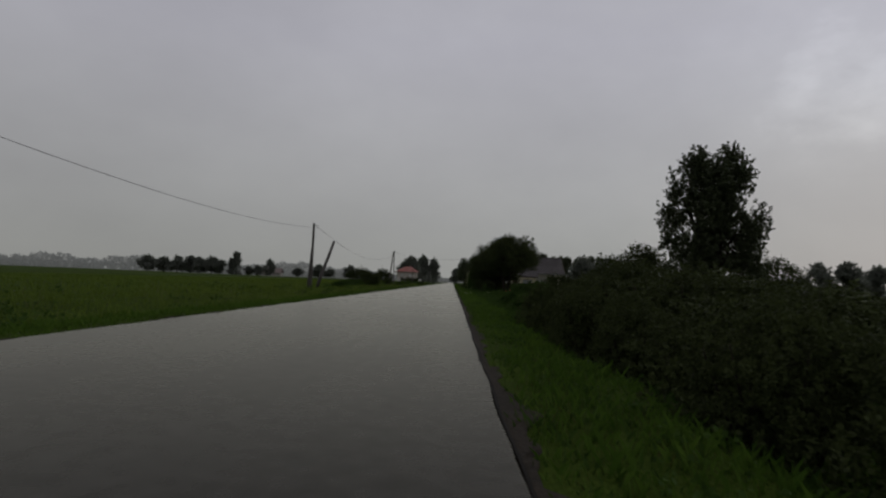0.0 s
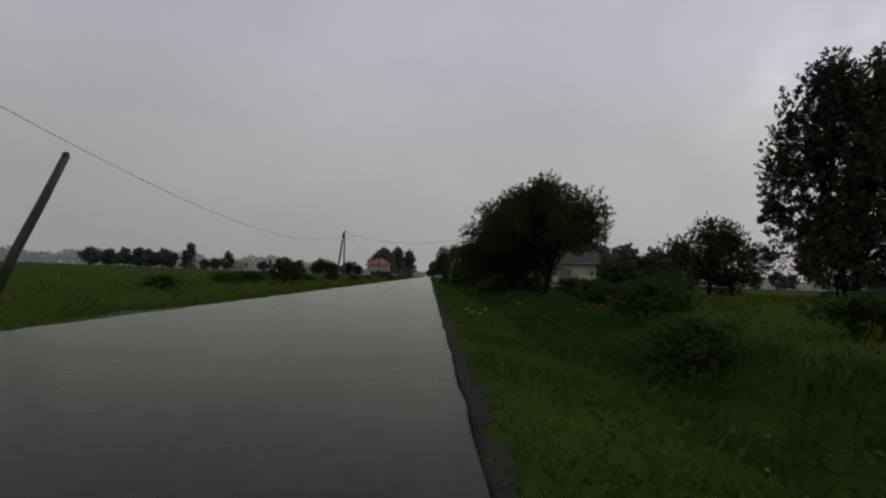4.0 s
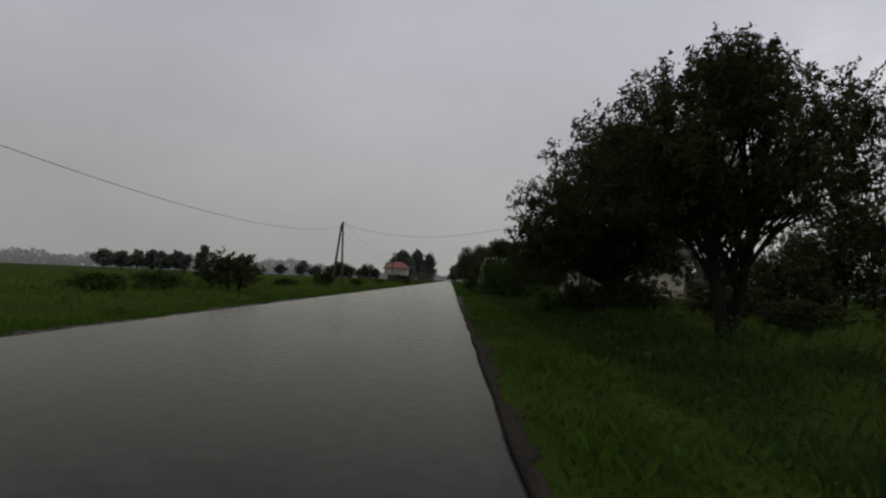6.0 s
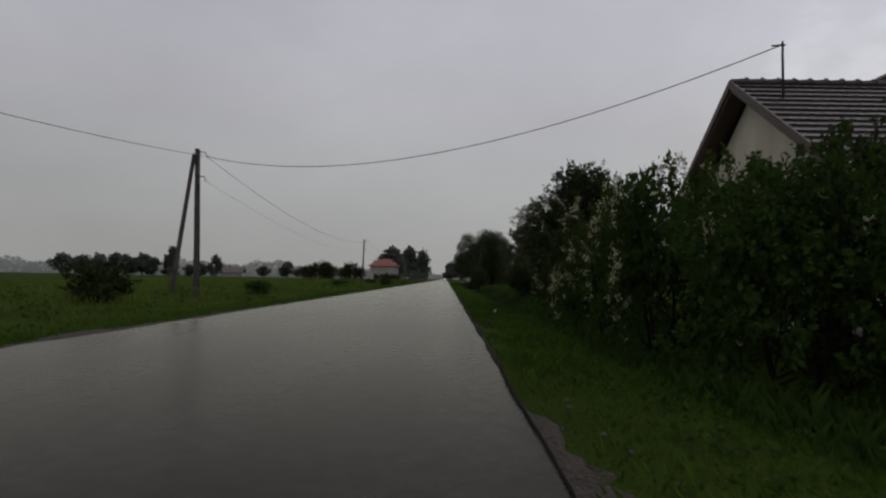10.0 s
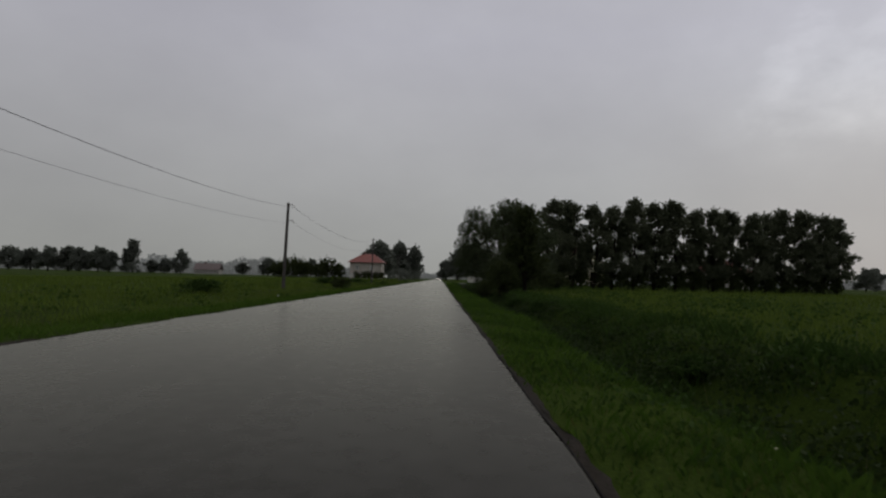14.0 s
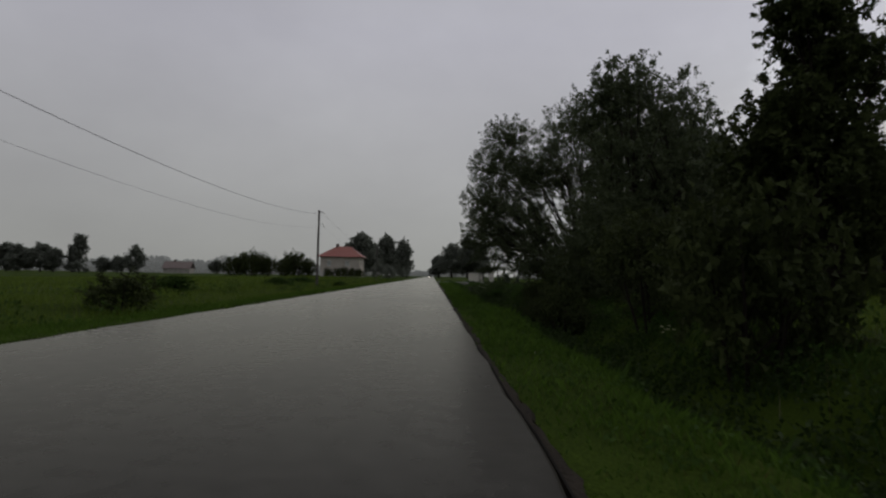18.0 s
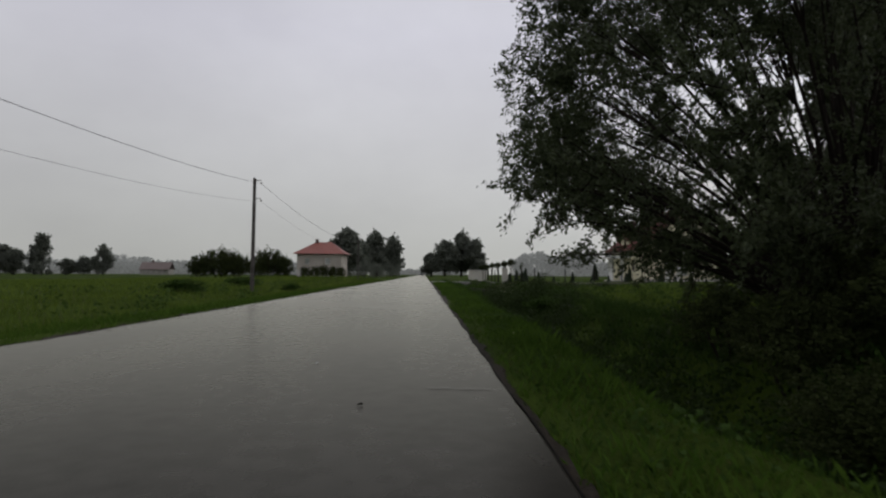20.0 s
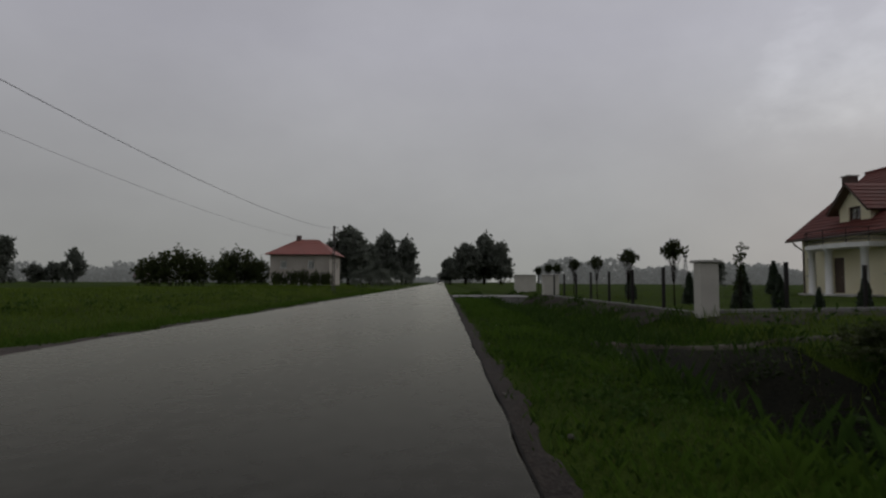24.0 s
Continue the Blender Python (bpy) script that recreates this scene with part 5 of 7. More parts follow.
for i in range(len(pts) - 1):
    for z in (3.35, 3.55, 3.75, 3.98):
        s.tube([(*pts[i], z), (*pts[i + 1], z)], [0.018, 0.018], 5)
    s.tube([(*pts[i], 3.2), (*pts[i], 4.0)], [0.02, 0.02], 5)
part("railing", s, DARK_STEEL, po, "dark horizontal bar railing")

# low garage beside the villa, its doors towards the road
h2 = thing("garage", "low pale garage with dark doors and a hipped red roof", "building")
gx0, gx1, gy0, gy1, gz = 61.4, 69.4, 255.0, 270.0, 0.3
WESTG = Matrix(((0, 1, 0, gx0), (-1, 0, 0, 0), (0, 0, 1, 0), (0, 0, 0, 1)))
s = Shape()
facade(s, -gy1, -gy0, gz, 4.0, 0.0, 0.3, [(-265.1, -262.1, gz, 2.9), (-260.8, -257.8, gz, 2.9)], WESTG)
s.box(gx0 + 0.3, gx1, gy0, gy0 + 0.3, gz, 4.0).box(gx1 - 0.3, gx1, gy0 + 0.3, gy1, gz, 4.0).box(gx0 + 0.3, gx1 - 0.3, gy1 - 0.3, gy1, gz, 4.0)
s.box(gx0, gx1, gy0, gy1, gz - 0.6, gz)
part("wall", s.weld(), WALLING, h2)
for a, b in ((-265.1, -262.1), (-260.8, -257.8)):
    s = Shape()
    for i in range(5):
        s.box(a, b, 0.12, 0.17, gz + i * 0.52, gz + i * 0.52 + 0.51, 0.008, WESTG)
    part("garage_door", s, BROWN, h2, "dark panelled garage door")
r = Shape()
ex0, ex1, ey0, ey1, ez = gx0 - 0.7, gx1 + 0.7, gy0 - 0.7, gy1 + 0.7, 4.15
ra, rb = (65.4, 259.4, 7.2), (65.4, 265.6, 7.2)
r.add([(ex0, ey0, ez), (ex1, ey0, ez), (ex1, ey1, ez), (ex0, ey1, ez), ra, rb], [(0, 1, 4), (1, 2, 5, 4), (2, 3, 5), (3, 0, 4, 5), (3, 2, 1, 0)])
gr = part("roof", r, BROWN, h2, "hipped brown-red tiled roof")
courses(gr, (ex0 - 0.04, ey1, ez), (ex0 - 0.04, ey0, ez), ra, rb, 12, WINE_TILE)
courses(gr, (ex0, ey0 - 0.04, ez), (ex1, ey0 - 0.04, ez), ra, ra, 12, WINE_TILE)
part("gutter", Shape().tube([(ex0 - 0.08, ey0, ez - 0.06), (ex0 - 0.08, ey1, ez - 0.06)], [0.07, 0.07], 8), BROWN, h2)

# house with a hipped orange-red roof beyond the meadow
h3 = thing("hip_roof_house", "square grey-beige house with a hipped orange-red roof", "house")
ax0, ax1, ay0, ay1, az = -29.0, -19.0, 310.0, 320.0, 0.2
s = Shape()
facade(s, ax0, ax1, az, 5.35, ay0, ay0 + 0.3, [(-27.2, -26.2, 3.2, 4.5), (-22.6, -21.6, 3.2, 4.5)])
EASTM = Matrix(((0, -1, 0, ax1), (1, 0, 0, 0), (0, 0, 1, 0), (0, 0, 0, 1)))
facade(s, ay0 + 0.3, ay1, az, 5.35, 0.0, 0.3, [(312.5, 313.6, 3.2, 4.5), (316.4, 317.5, 3.2, 4.5)], EASTM)
s.box(ax0, ax0 + 0.3, ay0 + 0.3, ay1, az, 5.35).box(ax0 + 0.3, ax1 - 0.3, ay1 - 0.3, ay1, az, 5.35)
part("wall", s.weld(), BEIGE, h3)
part("plinth", Shape().box(ax0 - 0.05, ax1 + 0.05, ay0 - 0.06, ay0 - 0.004, az - 0.4, 1.9, 0.02), CONCRETE, h3, "grey basement plinth")
part("floor_slab", Shape().box(ax0 + 0.3, ax1 - 0.3, ay0 + 0.3, ay1 - 0.3, 2.3, 2.5), CONCRETE, h3)
for a in (-27.2, -22.6):
    window(h3, a, a + 1.0, 3.2, 4.5, ay0 + 0.1, None, WHITE, (0.5,), (), True)
for a in (312.5, 316.4):
    window(h3, a, a + 1.1, 3.2, 4.5, 0.1, EASTM, WHITE, (0.5,))
r = Shape()
ex0, ex1, ey0, ey1, ez = ax0 - 0.8, ax1 + 0.8, ay0 - 0.8, ay1 + 0.8, 5.5
ra, rb = (-25.6, 315, 8.4), (-22.0, 315, 8.4)
r.add([(ex0, ey0, ez), (ex1, ey0, ez), (ex1, ey1, ez), (ex0, ey1, ez), ra, rb], [(0, 1, 5, 4), (1, 2, 5), (2, 3, 4, 5), (3, 0, 4), (3, 2, 1, 0)])
rf = part("roof", r, BROWN, h3, "hipped orange-red tiled roof")
courses(rf, (ex0, ey0 - 0.04, ez), (ex1, ey0 - 0.04, ez), rb, ra, 14, ORANGE_TILE)
courses(rf, (ex1 + 0.04, ey0, ez), (ex1 + 0.04, ey1, ez), rb, rb, 14, ORANGE_TILE)
c = part("chimney", Shape().box(-25.7, -25.0, 314.4, 315.2, 7.9, 9.0, 0.02), BRICK, h3)
part("chimney_cap", Shape().box(-25.8, -24.9, 314.3, 315.3, 9.002, 9.08, 0.02), CONCRETE, c)

# ---- trees ----
def ground_at(x, y):
    return float(ground_z(x, y))


def stand(x, y, turn=0.0, scale=1.0):
    return pose(x, y, ground_at(x, y), 0, 0, turn) @ Matrix.Scale(scale, 4)


apple_1 = tree_meshes(21, 6.4, 3.4, 2.0, 98000, 0.087, LEAF, 44, 0.22, stems=2, spread=1.1, droop=0.4, lean=(0.2, 0), lump=0.22, extra=(((2.1, -0.3, 4.9), 0.95), ((2.5, 0.2, 4.3), 0.95), ((2.6, 0.0, 3.5), 0.85), ((-2.6, 2.2, 4.3), 0.9), ((-1.5, 2.6, 4.9), 1.0), ((0.2, 2.5, 5.0), 1.1), ((1.7, 2.2, 4.4), 1.1), ((-2.3, 0.8, 4.4), 0.9), ((2.4, 2.0, 3.8), 1.0), ((-2.3, 4.1, 3.9), 1.0), ((-1.0, 3.9, 4.0), 1.1), ((0.5, 3.9, 3.9), 1.1), ((1.9, 3.5, 3.6), 1.1), ((2.5, 3.3, 4.2), 1.0), ((3.0, 3.7, 3.4), 0.9), ((-1.4, -0.6, 2.9), 0.8), ((-2.2, 0.4, 3.1), 0.8), ((-0.6, 1.2, 2.7), 0.8)), spray=0.16, tuft=30)
apple_2 = tree_meshes(22, 6.7, 3.6, 1.5, 126000, 0.095, LEAF, 54, 0.2, spray=0.16, tuft=30, droop=0.4, lean=(0.55, -0.2), lump=0.24, extra=(((2.2, 1.5, 5.7), 1.2), ((3.5, 1.5, 5.3), 1.2), ((4.2, 0.8, 4.2), 1.1), ((1.0, 2.0, 6.2), 1.1), ((3.1, 2.6, 6.4), 1.1), ((-2.9, 0.2, 3.1), 0.9), ((-2.7, -0.2, 2.2), 0.8), ((-2.9, 0.5, 3.9), 0.8), ((-2.2, 3.0, 3.1), 0.75), ((-1.3, 3.4, 2.8), 0.7), ((-1.7, 4.0, 3.9), 0.8), ((-2.9, 0.0, 2.0), 0.75), ((-2.4, 0.6, 1.7), 0.75), ((-1.7, 0.3, 1.65), 0.6), ((-1.0, 0.7, 1.75), 0.6), ((-2.3, -0.2, 1.55), 0.55), ((1.6, 0.6, 1.9), 0.65), ((2.3, 0.2, 1.8), 0.65), ((2.2, 1.2, 2.0), 0.65), ((-1.8, -0.4, 1.9), 0.7), ((-1.2, 0.5, 2.1), 0.7), ((-2.2, 0.2, 2.7), 0.8), ((-0.5, 0.0, 2.4), 0.8), ((-1.9, 0.6, 2.4), 0.8), ((-0.8, 1.4, 2.3), 0.7), ((-1.4, 2.6, 2.3), 0.8), ((0.2, -0.8, 2.7), 0.8), ((0.8, 1.8, 2.4), 0.8), ((1.0, 0.0, 5.2), 1.1), ((2.0, -0.5, 5.4), 1.1), ((2.8, 0.0, 4.6), 1.0), ((1.6, -0.6, 4.2), 1.0), ((3.0, -0.4, 5.6), 1.0)))
plant_tree("fruit_tree", "old broad dark-green fruit tree over the verge", "tree", apple_1, stand(5.9, 64.5))
plant_tree("fruit_tree", "old leaning dark-green fruit tree over the verge", "tree", apple_2, stand(5.45, 72.4) @ Matrix.Diagonal((1.0, 0.72, 1.0, 1.0)))

poplar = tree_meshes(31, 22.4, 8.6, 0.8, 92000, 0.275, POPLAR_LEAF, 130, 0.5, profile=lambda h: 1.0 - 0.1 * h - 0.36 * h ** 3, droop=-0.3, slim=0.7, stems=3, spread=3.5, fill=0.3, lump=0.155, squash=1.75, tuft=20)
plant_tree("poplar", "tall broad dark poplar with several leading stems", "tree", poplar, stand(36.8, 85.0))
orchard = tree_meshes(33, 8.8, 5.8, 0.2, 30000, 0.17, LEAF, 28, 0.16)
plant_tree("small_tree", "round dark tree behind the meadow", "tree", orchard, stand(30.6, 98.0))
copy_thing(plant_tree("small_tree", "round dark tree behind the meadow", "tree", orchard, stand(44, 97, 80, 0.9), ""), stand(50, 92, 140, 0.9))
for x, yy, s in ((27.6, 99.5, 0.68), (24.6, 101.0, 0.5), (33.5, 99.0, 0.85)):
    plant_tree("small_tree", "round dark tree behind the meadow", "tree", orchard, stand(x, yy, x * 40, s))

roadside = tree_meshes(41, 5.4, 3.0, 1.2, 36000, 0.082, CHERRY_LEAF, 40, 0.16, droop=0.3, lean=(0.1, 0), lump=0.22, fill=0.3, spray=0.14, tuft=20, extra=(((2.2, 0.0, 4.2), 0.9), ((2.6, 0.0, 3.2), 0.9), ((1.4, 0.3, 4.8), 0.8), ((-2.1, 0.0, 3.0), 0.6), ((-1.9, 0.3, 2.4), 0.5), ((-1.3, 0.0, 2.6), 0.75)))
plant_tree("small_tree", "open-branched roadside tree with small leaves", "tree", roadside, stand(5.2, 111.2))

near_tree = tree_meshes(42, 5.4, 2.5, 0.3, 52000, 0.08, LEAF, 44, 0.13, droop=0.3, lump=0.28, spray=0.13, tuft=40)
plant_tree("small_tree", "dense dark roadside tree leafy to the ground", "tree", near_tree, stand(4.6, 106.9))
front = tree_meshes(51, 6.7, 2.6, 0.1, 42000, 0.11, LEAF, 44, 0.15, profile=lambda h: 1.0 - 0.8 * h ** 1.3, lump=0.26, tuft=24)
plant_tree("small_tree", "dense dark tree leafy down to the ditch", "tree", front, stand(6.3, 168.0))
willow_1 = tree_meshes(52, 8.6, 4.2, 0.15, 82000, 0.122, WILLOW_LEAF, 64, 0.2, profile=lambda h: 0.9 + 0.25 * h - 0.62 * h ** 3, droop=0.3, stems=5, spread=2.0, slim=0.45, lump=0.25, spray=0.17, tuft=22)
plant_tree("willow", "bushy grey-green willow beside the road", "tree", willow_1, stand(7.3, 178.5) @ Matrix.Diagonal((0.95, 0.55, 1.0, 1.0)))
willow_2 = fan_meshes(53, 84, 5.3, 9.4, 105000, 0.09, WILLOW_LEAF, tilt=71.0, bare=0.5, foot=0.7, thick=0.06, twigs=19, twig=1.0, sag=0.12, slim=0.45, droop=0.4, uneven=0.08, clumps=tuple(((x - 7.3, (yy - 186.0) / 0.62, z + 0.3), r, 6500 if x < 4.9 else 3200) for x, yy, z, r in ((2.3, 187, 2.8, 0.95), (2.4, 187, 4.4, 1.1), (2.8, 187.2, 6.0, 1.2), (3.6, 187.3, 7.5, 1.3), (4.8, 189.0, 6.0, 1.4), (2.7, 190.0, 3.9, 0.8), (3.4, 190.3, 3.4, 0.75), (4.3, 190.3, 3.0, 0.8), (3.6, 190.2, 2.7, 0.55), (4.0, 190.2, 2.3, 0.5), (5.5, 190.1, 2.7, 0.9), (3.8, 190.5, 4.5, 0.9), (5.4, 190.4, 4.0, 1.0), (6.5, 186.0, 8.0, 1.5), (8.5, 186.5, 7.8, 1.5), (5.5, 185.5, 6.8, 1.2), (7.5, 185.0, 6.3, 1.3), (9.8, 186.0, 6.4, 1.4), (4.7, 186.5, 5.7, 0.95), (6.0, 187.0, 6.0, 1.1), (7.4, 187.0, 5.8, 1.1), (5.7, 186.2, 5.2, 0.75), (8.3, 187.5, 5.2, 0.9))))
plant_tree("willow", "wide many-stemmed willow with fanning limbs", "tree", willow_2, stand(7.3, 186.0) @ Matrix.Diagonal((1.0, 0.62, 1.0, 1.0)))
willow_3 = tree_meshes(54, 3.0, 3.4, 0.1, 18000, 0.13, WILLOW_LEAF, 34, 0.16, droop=0.5, slim=0.36, stems=5, spread=1.4)
plant_tree("willow", "low young willow growing among the tall ones", "tree", willow_3, stand(8.4, 189.0))

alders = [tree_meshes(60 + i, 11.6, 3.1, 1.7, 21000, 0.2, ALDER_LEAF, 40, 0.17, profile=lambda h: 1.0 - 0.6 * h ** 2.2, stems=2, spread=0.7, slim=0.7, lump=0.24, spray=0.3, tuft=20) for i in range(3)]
rr = np.random.default_rng(8)
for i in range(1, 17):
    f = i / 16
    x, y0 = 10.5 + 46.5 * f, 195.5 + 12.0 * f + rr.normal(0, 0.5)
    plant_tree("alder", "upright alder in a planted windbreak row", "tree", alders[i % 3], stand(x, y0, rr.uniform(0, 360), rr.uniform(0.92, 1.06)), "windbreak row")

# ---- shrubs ----
shrub_a = tree_meshes(71, 2.2, 1.7, 0.02, 4200, 0.13, WEED, 16, 0.05, stems=5, spread=0.7, squash=0.9, profile=lambda h: 1.0 - 0.45 * h ** 2)
shrub_b = tree_meshes(72, 2.2, 1.7, 0.02, 5000, 0.128, LEAF, 18, 0.05, stems=5, spread=0.7, squash=0.9, profile=lambda h: 1.0 - 0.45 * h ** 2)
shrub_c = tree_meshes(73, 2.2, 1.7, 0.02, 11000, 0.08, LEAF, 24, 0.05, stems=5, spread=0.8, squash=0.9, profile=lambda h: 1.0 - 0.45 * h ** 2, spray=0.11)
shrub_d = tree_meshes(74, 2.2, 1.7, 0.02, 2600, 0.15, HAZE_LEAF, 16, 0.05, stems=3, spread=0.7, squash=0.9, profile=lambda h: 1.0 - 0.4 * h ** 2)

shrub_e = tree_meshes(75, 2.2, 1.7, 0.02, 11000, 0.085, WEED, 24, 0.05, stems=5, spread=0.8, squash=0.9, profile=lambda h: 1.0 - 0.4 * h ** 2, spray=0.11, tuft=20)
shrub_f = tree_meshes(76, 2.2, 1.8, 0.02, 26000, 0.066, LEAF, 34, 0.05, stems=7, spread=1.0, squash=0.85, profile=lambda h: 1.0 - 0.35 * h ** 2.5, spray=0.10, tuft=22, lump=0.32)


def shrub(kind, x, y, h, r, label, group="", turn=None):
    base = {"a": (shrub_a, 2.2, 1.7), "b": (shrub_b, 2.2, 1.7), "c": (shrub_c, 2.2, 1.7), "d": (shrub_d, 2.2, 1.7), "e": (shrub_e, 2.2, 1.7), "f": (shrub_f, 2.2, 1.8)}[kind]
    t = thing("shrub", label, "shrub", pose(x, y, ground_at(x, y), 0, 0, (x * 77 + y * 31) % 360 if turn is None else turn) @ Matrix.Diagonal((r / base[2], r / base[2], h / base[1], 1)), group)
    part("branchwork", base[0][0], None, t)
    part("crown", base[0][1], None, t)
    return t


BANK_SHRUB = fan_meshes(73, 120, 1.40, 3.3, 72000, 0.07, LEAF, tilt=56.0, bare=0.06, foot=0.45, thick=0.02, twigs=10, twig=0.44, sag=-0.05, uneven=0.1, droop=-0.4)
BRAMBLE = "dense dark bramble thicket along the ditch"
for x, yy, h, r in ((4.6, 0.0, 1.5, 2.0), (4.3, 4.0, 1.5, 2.0), (4.5, 8.0, 1.6, 2.1), (4.7, 12.0, 1.8, 2.1), (5.0, 16.2, 2.0, 2.0), (5.6, 20.6, 1.6, 2.0), (7.2, 14.0, 1.35, 2.0), (8.4, 2.5, 1.2, 2.6), (8.8, 8.5, 1.2, 2.8), (9.0, 15, 1.3, 2.9), (9.4, 20.5, 1.6, 2.4), (13, 11.5, 1.1, 3.2), (13.2, 18.5, 1.2, 3.0), (12.5, 4.5, 1.0, 3.0), (4.55, 23.4, 1.35, 1.5), (6.6, 23.6, 1.3, 1.8), (5.3, 26.0, 1.15, 1.4), (7.6, 27, 1.0, 1.7)):
    shrub("f" if x < 8 else "b", x, yy, h, r, BRAMBLE, "bramble thicket")
for i in range(9):
    shrub("f", 3.05 + 0.2 * math.sin(i * 2.3), 1.2 + 2.15 * i, 1.55 + 0.15 * math.sin(i * 1.7), 1.1, "bramble shoots hanging over the edge of the verge", "bramble thicket")
for x, yy, h, r in ((6.0, 50, 1.3, 1.5), (4.4, 44, 0.9, 1.1), (7.8, 54, 1.5, 1.5), (6.6, 57.5, 1.2, 1.3), (4.4, 36, 0.8, 1.0), (9.5, 47, 1.1, 1.6), (8.4, 60, 1.0, 1.3), (4.6, 74.5, 0.9, 1.2), (6.0, 77.5, 0.8, 1.3), (5.2, 81, 0.9, 1.2), (7.5, 84.5, 0.9, 1.5), (9.5, 89, 1.0, 1.4), (5.4, 87, 1.1, 1.2)):
    shrub("a", x, yy, h, r, "low wet green weedy bush in the meadow", "weedy bushes")
for x, yy, h, r in ((6.0, 72.8, 1.7, 1.4), (5.0, 74.3, 1.35, 1.0), (4.15, 74.9, 0.8, 0.85), (7.4, 75.5, 1.5, 1.8), (9.8, 73, 1.3, 1.8), (9.2, 67.5, 0.9, 1.5), (14.5, 70, 2.2, 2.2), (13.5, 76, 2.6, 2.4)):
    shrub("b", x, yy, h, r, "dark sapling thicket under the fruit trees", "orchard thicket")
for i in range(17):
    shrub("b", 11.5 + i * 2.8, 196.0 + i * 0.72, 2.6 + 0.4 * (i * 7 % 3), 2.4, "low bush between the windbreak trunks", "windbreak bushes")
HEDGE = "thick green hedge shrub before the farmhouse"
for x, yy, h, r, kd in ((3.9, 93.2, 3.0, 1.8, "e"), (4.5, 89.7, 3.0, 1.5, "c"), (5.8, 90.2, 3.4, 1.7, "c"), (6.9, 91.4, 3.1, 1.4, "c"), (5.6, 94.2, 3.3, 1.9, "c"), (7.3, 94.6, 3.0, 1.4, "c"), (5.6, 97.5, 3.4, 1.6, "c"), (4.2, 104.5, 3.5, 1.8, "c"), (6.8, 108, 3.4, 1.9, "b")):
    shrub(kd, x, yy, h, r, HEDGE, "farmhouse hedge")


def flowering(x, yy, h, r, full=1.0):
    """A shrub whose outer shoots hang over and carry flat white flower clusters."""
    t = shrub("e", x, yy, h, r, "tall shrub hung with white blossom", "flowering shrubs")
    rg = np.random.default_rng(int(yy * 10))
    heads = []
    for k in range(int(96 * full)):
        a, u = rg.uniform(0, 2 * np.pi), rg.uniform(0.25, 1.0)
        reach = 1.32 * math.sqrt(max(0.1, 1 - (u - 0.4) ** 2 * 1.5))
        hang = rg.uniform(0.3, 0.8)
        for q in range(9):
            f = q / 8
            heads.append((math.cos(a + 0.06 * f) * (reach + 0.2 * math.sin(2.2 * f)), math.sin(a + 0.06 * f) * (reach + 0.2 * math.sin(2.2 * f)), 0.15 + u * 1.95 + 0.1 * f - hang * f * f))
    ctr = np.array(heads) + rg.normal(0, 0.035, (len(heads), 3))
    ctr = ctr[(ctr[:, 0] < 0.9) & (ctr[:, 2] > 0.1) & (rg.random(len(ctr)) < 0.8)]
    p = np.repeat(ctr, 15, 0) + rg.normal(0, 0.036, (len(ctr) * 15, 3)) * np.array([1, 1, 0.6])
    turn = pose(0, 0, 0, 0, 0, -((x * 77 + yy * 31) % 360))
    shoots = np.array(heads)[rg.random(len(heads)) < 0.9]
    g = np.repeat(shoots * np.array([0.97, 0.97, 1.0]), 9, 0) + rg.normal(0, 0.055, (len(shoots) * 9, 3))
    part("hanging_shoots", leaf_mesh("hanging_shoots", g, rg.uniform(0.03, 0.06, len(g)), SHOOT_LEAF, rg, 0.5, 0.5), None, t, "pale olive leaves on arching shoots").matrix_basis = turn
    part("blossom", leaf_mesh("blossom", p, rg.uniform(0.018, 0.036, len(p)), BLOSSOM, rg, 0.3, 0.9), None, t, "clusters of white blossom").matrix_basis = turn
    return t


flowering(3.7, 96.6, 3.5, 1.6, 0.3)
flowering(3.9, 100.6, 3.5, 1.6, 0.4)
flowering(4.95, 110.4, 2.7, 1.7, 0.6)
flowering(5.4, 112.9, 3.0, 1.6, 0.6)
plant_tree("shrub", "dark upright shrub with spiky shoots on the ditch bank", "shrub", BANK_SHRUB, stand(5.45, 124.5))
shrub("b", 4.6, 167.0, 2.9, 1.7, "dense dark shrub at the foot of the trees", "ditch shrubs")
for x, yy, h, r in ((4.0, 176.4, 1.7, 1.3), (3.9, 181.5, 1.0, 1.0), (4.1, 179.4, 1.1, 1.1), (4.6, 183.5, 1.2, 1.2), (4.8, 185.6, 1.1, 1.1), (5.9, 182.5, 1.4, 1.4), (5.2, 172.5, 2.8, 2.0), (5.4, 181.0, 2.0, 1.8), (6.4, 184.2, 1.9, 1.9), (8.6, 183, 1.8, 2.3), (7.4, 179, 2.4, 2.0), (11.5, 184.5, 1.8, 2.6), (9.2, 187, 1.6, 1.7)):
    shrub("c", x, yy, h, r, "dark undergrowth shrub beneath the willows", "ditch shrubs")
for x, yy, h, r in ((3.9, 140, 0.5, 0.8), (4.6, 150, 0.6, 0.9), (4.2, 133, 0.5, 0.7), (4.4, 158, 0.7, 1.0), (4.6, 199, 0.75, 1.1), (4.8, 204, 0.8, 1.2), (5.0, 208.5, 0.75, 1.2), (5.2, 213, 0.7, 1.2), (6.8, 206, 0.4, 1.3), (7.0, 212, 0.45, 1.4), (5.0, 217, 0.7, 1.2)):
    shrub("a", x, yy, h, r, "clump of dark wet weeds in the ditch", "ditch weeds")
